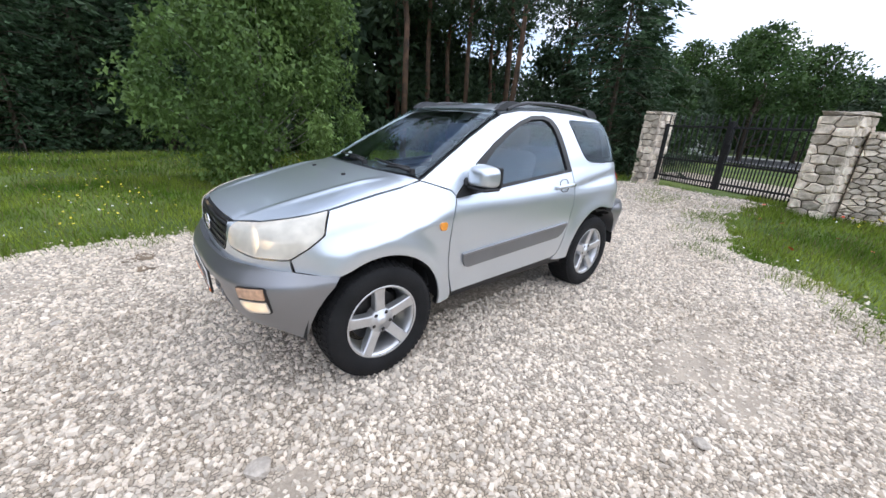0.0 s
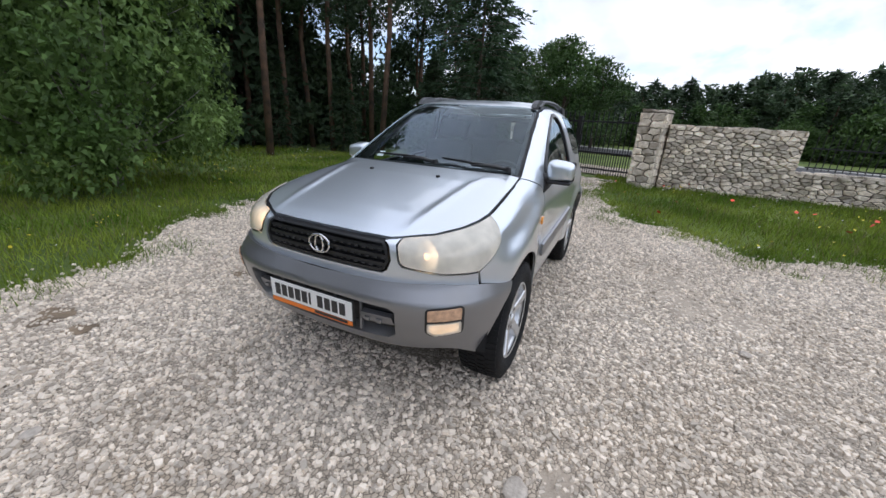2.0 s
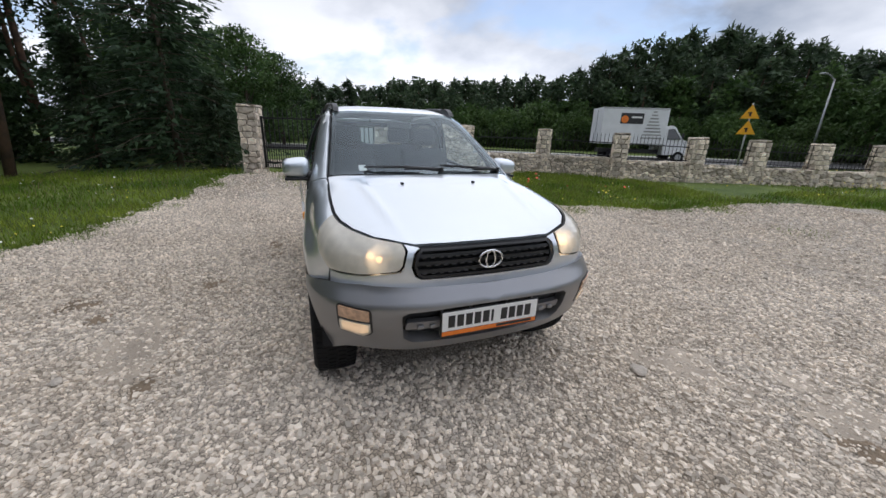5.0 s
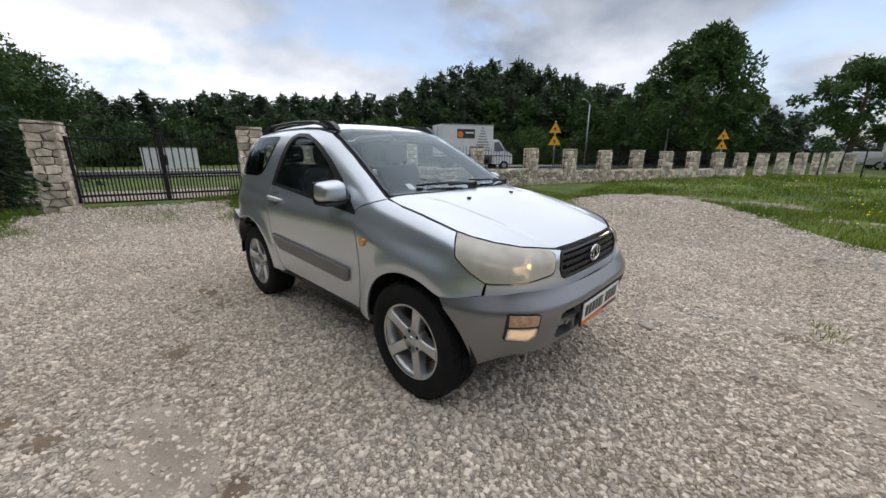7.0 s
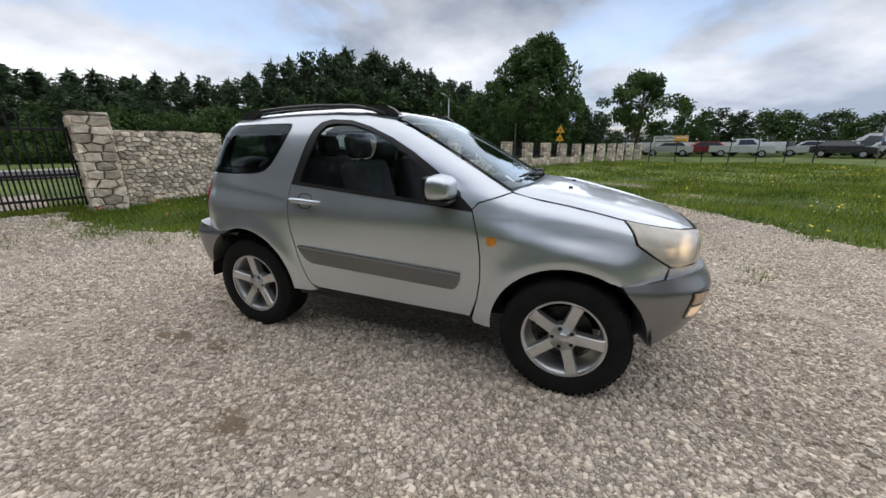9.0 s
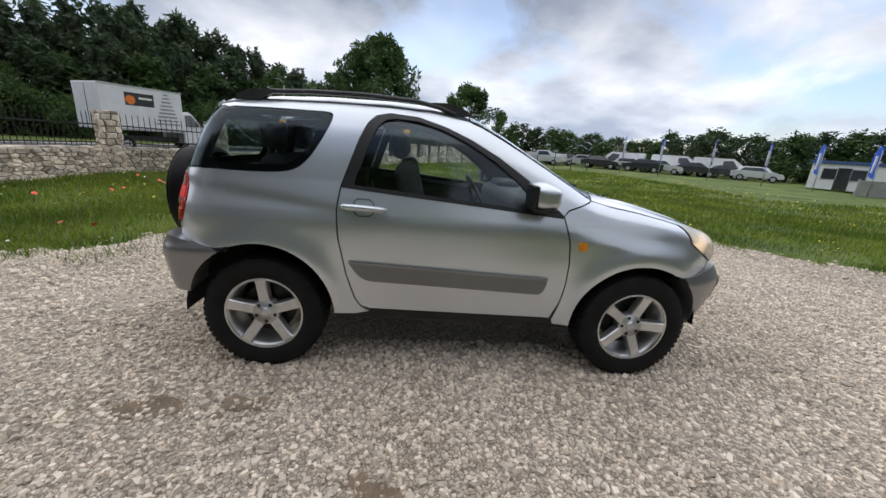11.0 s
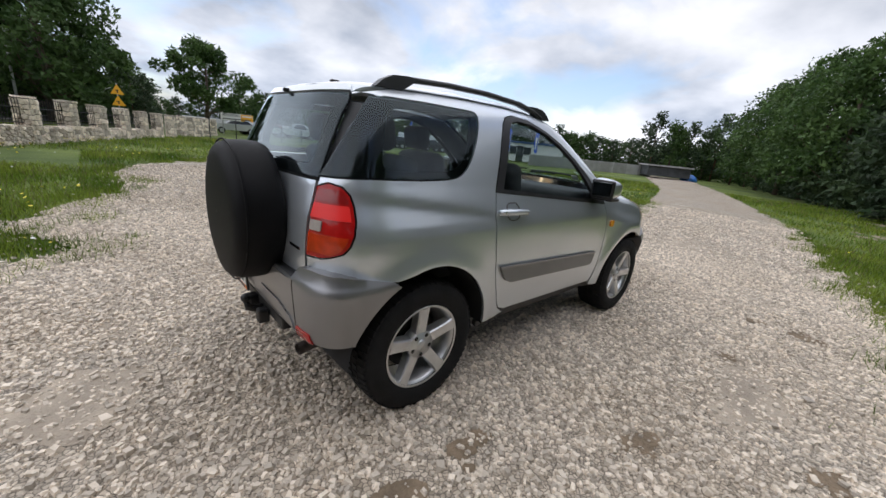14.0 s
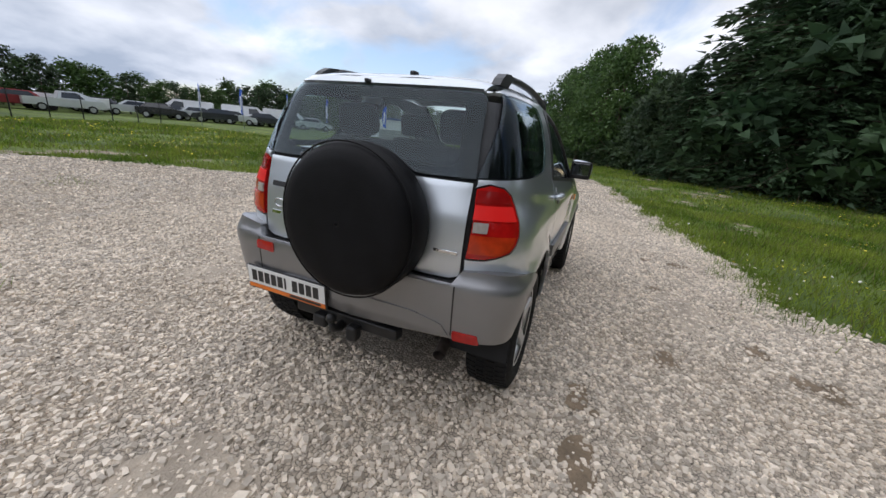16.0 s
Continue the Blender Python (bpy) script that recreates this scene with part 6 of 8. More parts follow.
    # undergrowth that closes the wood at eye height
    under = clumped(41, 2.6, 0.05, 0.15, 1.5, 26, 90, 0.17, "shrub", "leafy undergrowth shrub, darkened for the shade of the wood", M["bark"], M["under_leaf_shaded"], clump_r=0.6, shape=0.7)
    under.matrix_world = pose(-14.0, -10.0, on_ground(-14, -10), 0, 0, 0)
    for i in range(34):
        t = i / 33
        put(under, -17 + 29 * t + rng.uniform(-1, 1), -9.5 - 6.8 * math.sin(math.pi * (0.12 + 0.72 * t)) + rng.uniform(-2.2, 0.4), rng.uniform(0.8, 1.35))
    # taller understorey behind it
    thicket = clumped(42, 5.6, 0.07, 0.3, 1.9, 44, 62, 0.30, "understorey_tree", "dark bushy understorey tree in the wood", M["bark"], M["pine_leaf"], clump_r=0.8, shape=0.62)
    thicket.matrix_world = pose(-16.5, -11.5, on_ground(-16.5, -11.5), 0, 0, 0)
    for i in range(46):
        t = (i + 0.5) / 46
        x = -19 + 30 * t + rng.uniform(-0.8, 0.8)
        put(thicket, x, -11.2 - 6.8 * math.sin(math.pi * (0.12 + 0.72 * t)) + rng.uniform(-2.6, 0.0), rng.uniform(0.42, 0.58) if -14 < x < 0 else rng.uniform(0.8, 1.1))
    for bear, d, b_, sc in ((214.5, 17.5, pine, 0.95), (217, 19.5, pine2, 1.0), (220, 16.8, pine, 0.9), (223, 18.5, pine2, 1.05), (226, 17.2, pine, 1.0), (229, 19.0, pine2, 0.95), (219, 21, thicket, 0.85), (224.5, 20, thicket, 1.0), (228.5, 20.5, thicket, 1.15), (231.5, 19.0, thicket, 1.2)):
        put(b_, 3.3 + d * math.cos(radians(bear)), 0.5 + d * math.sin(radians(bear)), sc)
    for i in range(10):  # tall dark growth that closes the wood behind the birch
        t = (i + 0.5) / 10
        ang = radians(233 + 32 * t)
        d = rng.uniform(16.5, 20.0)
        put(thicket, 3.0 + d * math.cos(ang), 0.5 + d * math.sin(ang), rng.uniform(1.0, 1.25))
    for i in range(9):
        put(thicket, -16.5 - i * 0.9 + rng.uniform(-0.5, 0.5), -5.5 - rng.uniform(0, 4.5), rng.uniform(0.55, 0.8))
    for i in range(10):
        put(under, -15.5 - i * 0.9 + rng.uniform(-0.5, 0.5), -4.5 - rng.uniform(0, 4), rng.uniform(1.0, 1.5))
    # leafy trees beyond the gate, left of the road
    leafy = clumped(51, 9.0, 0.2, 1.6, 3.6, 80, 95, 0.26, "leafy_tree", "green broad-leaved tree by the road", M["bark"], M["broad_leaf"], clump_r=1.0)
    leafy.matrix_world = pose(-25.5, -3.6, 0.0, 0, 0, 0)
    leafy.scale = (0.85, 0.85, 0.80)
    for x, y, s in ((-24.5, -7.0, 0.72), (-21.0, -8.5, 0.72), (-18.5, -6.4, 0.58), (-30.0, -6.0, 0.85), (-28.5, -1.6, 0.7), (28.0, -1.4, 0.95), (32.0, 0.0, 1.0), (35.5, 1.6, 0.95), (30.0, -3.5, 0.78), (40.0, 3.4, 0.95)):
        put(leafy, x, y, s)
    for i in range(16):
        f = i / 15
        put(thicket, 20.5 + 20.5 * f + rng.uniform(-0.6, 0.6), -4.4 + 7.2 * f + rng.uniform(-0.9, 0.3), rng.uniform(0.55, 1.0))
    # rounded bright bushes beyond the road
    bush = clumped(61, 3.6, 0.08, 0.2, 3.0, 60, 90, 0.26, "roadside_bush", "rounded bright green willow bush beyond the road", M["bark"], M["bush_leaf"], clump_r=0.95, shape=0.75, flat=0.8)
    bush.matrix_world = pose(-33.0, 20.0, 0.0)
    for x, y, s in ((-30.5, 22.5, 1.15), (-35.5, 17.0, 1.1), (-37.0, 12.5, 0.75), (-28.0, 25.8, 0.95), (-38.5, 8.5, 0.8), (-25.0, 27.5, 0.75), (-40, 3.0, 0.9), (-20.5, 31.0, 0.8), (-17.5, 33.0, 0.9), (-13.5, 35.0, 0.8), (-36, -3, 0.9)):
        put(bush, x, y, s)
    # the wood on the rise beyond the road: tall pines close together
    far_pine = clumped(71, 12.0, 0.16, 1.6, 2.3, 44, 36, 0.54, "far_pine", "dark pine in the wood beyond the road", M["pine_bark"], M["pine_leaf"], flat=0.75, clump_r=0.95, shape=0.75)
    far_pine.matrix_world = pose(-48, 12, -0.3)
    far_oak = clumped(72, 10.0, 0.18, 0.5, 3.2, 50, 38, 0.54, "far_leafy_tree", "broad-leaved tree in the wood beyond the road", M["bark"], M["broad_leaf"], clump_r=1.1)
    far_oak.matrix_world = pose(-40, 22, -0.3)
    far_spruce = spruce(73, 12.0, 2.1, 1500, "far_spruce", "dark pointed conifer in the wood beyond the road", "pine_leaf", 0.05, 0.75)
    far_spruce.matrix_world = pose(-50, 18, -0.3)
    for ob in (far_spruce, far_pine, far_oak):
        ob.scale = (0.55, 0.55, 0.55)
    # height of the wood's outline, degrees of rise by degrees of bearing
    rise = [(88, 3.0), (96, 4.6), (100, 6.5), (106, 6.0), (111, 7.8), (116, 9.4), (121, 11.2), (128, 10.8), (135, 9.8), (140, 7.7), (150, 6.7), (160, 6.5), (170, 5.7), (182, 5.4), (195, 6.0)]
    for i in range(168):
        bear = 192 - 102 * (i / 167) + rng.uniform(-0.4, 0.4)
        row = i % 4
        d = 44 + row * 4.0 + rng.uniform(-1.2, 1.2)
        ang = radians(bear)
        x, y = 2.5 + d * math.cos(ang), -1.2 + d * math.sin(ang)
        h = (1.5 + d * math.tan(radians(float(np.interp(bear, *zip(*rise)))))) * rng.uniform(0.86, 1.04)
        if row == 0:
            base, full, h = (far_oak, 10.0, h * 0.68) if rng.random() < 0.7 else (far_pine, 12.0, h * 0.85)
        else:
            base, full = (far_pine, 12.0) if rng.random() < 0.5 else (far_spruce, 12.0)
            h *= 1.08
        ob = put(base, x, y, h / full)
        if h / full < 0.7:
            ob.scale = (ob.scale[0] * 1.35, ob.scale[1] * 1.35, ob.scale[2])
    # lone trees in the field
    lone = clumped(81, 10.7, 0.36, 1.6, 5.4, 170, 130, 0.32, "lone_tree", "tall broad-leaved tree standing alone by the field", M["bark"], M["broad_leaf"], clump_r=0.95, shape=0.62)
    lone.matrix_world = pose(-4.2, 35.6, 0.0, 0, 0, 10)
    ash = clumped(82, 7.3, 0.2, 2.4, 3.9, 52, 130, 0.27, "small_tree", "small spreading tree beside the roadside board", M["bark"], M["broad_leaf"], clump_r=0.75, shape=0.55)
    ash.matrix_world = pose(4.9, 36.2, 0.0, 0, 0, 0)
    for base, x, y, s in ((far_pine, 0.4, 41.0, 0.42), (far_oak, 11.2, 50.0, 0.58), (far_oak, 13.2, 50.5, 0.50), (far_oak, -8.5, 40.0, 0.7), (far_oak, -10.5, 36.5, 0.6), (far_oak, -14.5, 38.0, 0.7), (far_oak, -6.4, 37.0, 0.42), (far_oak, -2.0, 37.5, 0.4)):
        put(base, x, y, s)
    # low belt of trees beyond the car yard
    rise = [(-4, 3.2), (5, 3.0), (17, 2.5), (26, 3.4), (35, 4.1), (46, 3.7), (51, 4.4), (57, 2.4), (61, 2.4), (66, 3.2), (71, 3.9), (76, 2.8), (80, 2.0), (92, 1.6)]
    for i in range(88):
        bear = 93 - 97 * (i / 87)
        d = 58 + (i % 2) * 6 + rng.uniform(-2, 2)
        x, y = -1.5 + d * math.cos(radians(bear)), -2 + d * math.sin(radians(bear))
        h = (1.4 + d * math.tan(radians(float(np.interp(bear, *zip(*rise[::1])))))) * rng.uniform(0.8, 1.08)
        base, full = (far_oak, 10.0) if rng.random() < 0.6 else (far_pine, 12.0)
        ob = put(base, x, y, h / full)
        ob.scale = (ob.scale[0] * 1.5, ob.scale[1] * 1.5, ob.scale[2])
    for i in range(16):
        put(far_oak if i % 2 else far_pine, 44 + rng.uniform(0, 14), 2 + i * 1.3 - 6, rng.uniform(0.5, 0.65))


wood()


# ================= walls, gate, fence =================
POST_A, POST_B, WALL_END = Vector((-8.96, -1.95)), Vector((-7.77, 1.66)), Vector((-8.36, 4.69))
FENCE = [Vector((-8.04, 7.43)), Vector((-6.35, 9.25))] + [Vector((-5.305 + 0.80 * k, 11.465 + 1.80 * k)) for k in range(14)]


def stone_mesh(seed):
    """A rough block of size one, its face towards +y, edges broken."""
    rng = random.Random(seed)
    bm = bmesh.new()
    bmesh.ops.create_cube(bm, size=1.0)
    bmesh.ops.bevel(bm, geom=bm.edges[:], offset=0.12, segments=1, affect="EDGES")
    for v in bm.verts:
        v.co += Vector((rng.uniform(-0.11, 0.11), rng.uniform(-0.10, 0.10), rng.uniform(-0.13, 0.13)))
    me = bpy.data.meshes.new("stone")
    bm.to_mesh(me)
    bm.free()
    me.materials.append(M["limestone"])
    return me


STONES = [stone_mesh(100 + k) for k in range(9)]


def rubble(rng, length, height, row, wide, loose):
    """Split a face into irregular many-sided stones: each a list of corners (x, z). loose: how far they stray from even courses."""
    k = wide / row
    rows = max(1, round(height / row))
    seeds = []
    for j in range(rows):
        n = max(1, round(length / wide * rng.uniform(0.85, 1.15)))
        off = rng.uniform(0, 0.9)
        for i in range(-1, n + 1):
            seeds.append(((i + off + rng.uniform(-0.45, 0.45) * loose) * length / n, (j + 0.5 + rng.uniform(-0.48, 0.48) * loose) * height / rows * k))
    P = np.array(seeds)
    out = []
    for i, p in enumerate(P):
        poly = [np.array(q, float) for q in ((0, 0), (length, 0), (length, height * k), (0, height * k))]
        d = np.hypot(*(P - p).T)
        for j in np.argsort(d)[1:15]:
            n, m = P[j] - p, (P[j] + p) / 2
            clipped = []
            for q, r in zip(poly, poly[1:] + poly[:1]):
                a, b = np.dot(q - m, n), np.dot(r - m, n)
                if a <= 0:
                    clipped.append(q)
                if (a < 0) != (b < 0) and a != b:
                    clipped.append(q + (r - q) * (a / (a - b)))
            poly = clipped
            if len(poly) < 3:
                break
        if len(poly) >= 3:
            poly = [np.array([q[0], q[1] / k]) for q in poly]
            c = sum(poly) / len(poly)
            if max(np.hypot(*(q - c)) for q in poly) > 0.03:
                out.append(poly)
    return out


def lay_stone(parent, m, poly, rng, joint, out):
    """One stone of a rubble face: a broken-edged block that stands out of the mortar."""
    c = sum(poly) / len(poly)
    rad = sum(np.hypot(*(q - c)) for q in poly) / len(poly)
    ring = []
    for q, r in zip(poly, poly[1:] + poly[:1]):
        if np.hypot(*(r - q)) > 0.012:
            ring += [q, (q + r) / 2 + (c - (q + r) / 2) * rng.uniform(-0.02, 0.10)] if np.hypot(*(r - q)) > 0.09 else [q]
    n = len(ring)
    if n < 3:
        return
    verts = []
    tilt = (rng.uniform(-0.12, 0.12), rng.uniform(-0.12, 0.12))
    for shrink, y in ((joint / rad, -0.03), (joint / rad, out * 0.45), (joint / rad + 0.16, out)):
        for q in ring:
            p = c + (q - c) * max(0.3, 1 - shrink - (rng.uniform(-0.05, 0.05) if y > 0 else 0))
            lean = (tilt[0] * (p[0] - c[0]) + tilt[1] * (p[1] - c[1])) if y > 0 else 0
            verts.append(m @ Vector((p[0], y + lean + (rng.uniform(-0.3, 0.3) * out if y == out else 0), p[1])))
    faces = [tuple(range(2 * n, 3 * n))[::-1]]
    for a in range(2):
        faces += [(a * n + i, (a + 1) * n + i, (a + 1) * n + (i + 1) % n, a * n + (i + 1) % n) for i in range(n)]
    link("stone", verts, faces, M["limestone"], parent)


def put_stone(parent, m, w, h, depth, rng):
    ob = new("stone", rng.choice(STONES))
    ob.parent = parent
    ob.matrix_local = m @ Matrix.Rotation(radians(rng.uniform(-4, 4)), 4, "Y") @ Matrix.Diagonal((w - rng.uniform(0.008, 0.03), depth, h - rng.uniform(0.008, 0.03), 1))


def pillar(name, label, x, y, top, size, turn, group, row=0.165, wide=0.30):
    """A square pillar: mortar core, rubble stones on its four sides, two cap stones."""
    base = on_ground(x, y) - 0.05
    h = top - base
    p = empty(name, label, "pillar", group, m=pose(x, y, base, 0, 0, turn))
    part("mortar_core", box_bm(size - 0.05, size - 0.05, h - 0.04, Matrix.Translation((0, 0, h / 2 - 0.02)), 0.01), M["mortar"], p)
    rng = random.Random(int(x * 100 + y * 31))
    for k in range(4):
        turn_m = Matrix.Rotation(radians(90 * k), 4, "Z")
        for poly in rubble(rng, size, h - 0.07, row, wide, 0.35):
            lay_stone(p, turn_m @ Matrix.Translation((-size / 2, size / 2 - 0.025, 0)), poly, rng, 0.010, 0.04)
    for k in (-1, 1):
        put_stone(p, Matrix.Translation((k * size * 0.26, rng.uniform(-0.02, 0.02), h - 0.03)), size * 0.56, 0.085, size * 1.04, rng)
    return p


def wall_run(name, label, a, b, top_a, top_b, thick, row, wide):
    """A rubble wall from a to b: a mortar core with stones on the side that faces the yard, and along its top."""
    d = b - a
    L = d.length
    ang = math.degrees(math.atan2(d.y, d.x))
    base = min(on_ground(*a), on_ground(*b)) - 0.1
    h = max(top_a, top_b) - base
    w = empty(name, label, "wall", kind="structure", m=pose(a.x, a.y, base, 0, 0, ang))
    part("wall_core", box_bm(L, thick - 0.05, h - 0.05, Matrix.Translation((L / 2, 0, h / 2 - 0.025)), 0.01), M["mortar"], w)
    rng = random.Random(int(a.x * 77 + a.y * 13))
    for poly in rubble(rng, L, h - 0.04, row, wide, 0.85):
        lay_stone(w, Matrix.Translation((0, thick / 2 - 0.025, 0)), poly, rng, 0.010, 0.045)
    x = 0.0
    while x < L - 0.05:
        ww = min(wide * rng.uniform(0.8, 1.7), L - x)
        put_stone(w, Matrix.Translation((x + ww / 2, 0, h - 0.03)), ww, 0.07 * rng.uniform(0.7, 1.4), thick * 1.0, rng)
        x += ww
    return w


def iron_gate():
    a, b = POST_A, POST_B
    d = (b - a).normalized()
    ang = math.degrees(math.atan2(d.y, d.x))
    L = (b - a).length - 0.55
    mid = (a + b) / 2
    z0 = on_ground(*mid)
    low, rail_1, rail_2, rail_3, tip = 0.28 - z0, 0.42 - z0, 0.86 - z0, 1.66 - z0, 1.95 - z0
    start = a + d * 0.275
    half = L / 2
    for k in (0, 1):
        p = start + d * (half * k)
        g = empty("gate_leaf", "black wrought-iron gate leaf with upright bars, closed", "gate", "gate leaves", m=pose(p.x, p.y, z0, 0, 0, ang))
        for zz in (rail_1, rail_2, rail_3):
            part("rail", box_bm(half - 0.02, 0.035, 0.045, Matrix.Translation((half / 2, 0, zz)), 0.004), M["black_iron"], g)
        for e in (0.02, half - 0.02):
            part("stile", box_bm(0.06, 0.06, rail_3 - low + 0.06, Matrix.Translation((e, 0, (rail_3 + low) / 2 + 0.02)), 0.005), M["black_iron"], g)
        n = 12
        bar = None
        for i in range(n):
            x = 0.08 + (half - 0.16) * i / (n - 1)
            v, f = tube([(x, 0, low), (x, 0, tip - 0.10), (x, 0, tip)], [0.015, 0.015, 0.003], 6)
            link("bar", v, f, M["black_iron"], g)
            if i < n - 1:
                x += (half - 0.16) / (n - 1) / 2
                v, f = tube([(x, 0, low), (x, 0, rail_2 + 0.06), (x, 0, rail_2 + 0.14)], [0.014, 0.014, 0.003], 6)
                link("short_bar", v, f, M["black_iron"], g)
        if k == 1:
            part("lock_case", box_bm(0.10, 0.06, 0.24, Matrix.Translation((0.06, -0.02, 1.05)), 0.01), M["black_iron"], g, "black lock case")
            part("latch_plate", box_bm(0.10, 0.07, 0.30, Matrix.Translation((0.0, -0.02, 1.50)), 0.01), M["black_iron"], g)


def railing(a, b, wall_top_a, wall_top_b, top_a, top_b):
    d = b - a
    L = d.length - 0.42
    p = a + d.normalized() * 0.21
    ang = math.degrees(math.atan2(d.y, d.x))
    fe = empty("iron_railing", "black iron railing with pointed bars on the low wall", "railing", "railings between the pillars", m=pose(p.x, p.y, 0, 0, 0, ang))
    slope = (wall_top_b - wall_top_a) / d.length
    hh = top_a - wall_top_a
    sh = Matrix(((1, 0, 0, 0), (0, 1, 0, 0), (slope, 0, 1, wall_top_a), (0, 0, 0, 1)))
    for zz in (0.10, hh * 0.62):
        part("rail", box_bm(L, 0.025, 0.03, sh @ Matrix.Translation((L / 2, 0, zz)), 0.0), M["black_iron"], fe)
    n = max(4, int(L / 0.115))
    for i in range(n):
        x = L * (i + 0.5) / n
        h = hh * (1.0 if i % 2 else 0.98)
        v, f = tube([(x, 0, 0.03 + slope * x + wall_top_a), (x, 0, h - 0.07 + slope * x + wall_top_a), (x, 0, h + slope * x + wall_top_a)], [0.009, 0.009, 0.001], 5)
        link("bar", v, f, M["black_iron"], fe)


def yard():
    iron_gate()
    turn = math.degrees(math.atan2((POST_B - POST_A).y, (POST_B - POST_A).x))
    pillar("gate_post", "pale limestone rubble gate post overgrown by a conifer", *POST_A, 2.0, 0.50, turn, "gate posts")
    pillar("gate_post", "pale limestone rubble gate post beside the high wall", *POST_B, 1.98, 0.56, turn, "gate posts")
    d = (WALL_END - POST_B).normalized()
    a = POST_B + d * 0.30
    wall_run("wall_high", "high pale limestone rubble wall with a rough top", WALL_END, a, 1.68, 1.68, 0.36, 0.092, 0.185)
    prev, top_prev = WALL_END, None
    tops = [1.64, 1.585, 1.516, 1.487, 1.438, 1.44, 1.404, 1.384, 1.34, 1.32, 1.30, 1.30, 1.30, 1.30, 1.30, 1.30]
    for k, p in enumerate(FENCE):
        nxt = FENCE[min(k + 1, len(FENCE) - 1)]
        dd = nxt - FENCE[max(k - 1, 0)]
        pillar("fence_pillar", "pale limestone pillar of the roadside fence", p.x, p.y, tops[k], 0.43, math.degrees(math.atan2(dd.y, dd.x)), "fence pillars", 0.15 if k < 6 else 0.2, 0.24 if k < 6 else 0.42)
        q, tq = (WALL_END, tops[0] + 0.02) if k == 0 else (FENCE[k - 1], tops[k - 1])
        if k < 10:
            wall_run("wall_low", "low pale limestone rubble wall under the railing", p, q, tops[k] - 0.86, tq - 0.86, 0.34, 0.095 if k < 5 else (0.13 if k < 7 else 0.22), 0.19 if k < 5 else (0.24 if k < 7 else 0.4))
            railing(q, p, tq - 0.86, tops[k] - 0.86, tq - 0.02, tops[k] - 0.02)


# ================= road and roadside =================
ROAD_D = Vector((0.44, 0.90)).normalized()
ROAD_N = Vector((-ROAD_D.y, ROAD_D.x))
ROAD_P = Vector((-15.0, 20.2))


def strip(name, p, d, n, w0, w1, lift, mat, label, category, span=(-70, 90), step=4):
    verts, faces = [], []
    k = 0
    t = span[0]
    while t <= span[1]:
        for w in (w0, w1):
            q = p + d * t + n * w
            verts.append((q.x, q.y, on_ground(q.x, q.y) + lift))
        if k:
            faces.append((2 * k - 2, 2 * k - 1, 2 * k + 1, 2 * k))
        k += 1
        t += step
    return tagged(link(name, verts, [f[::-1] for f in faces], mat, None, True), label, category, kind="structure")


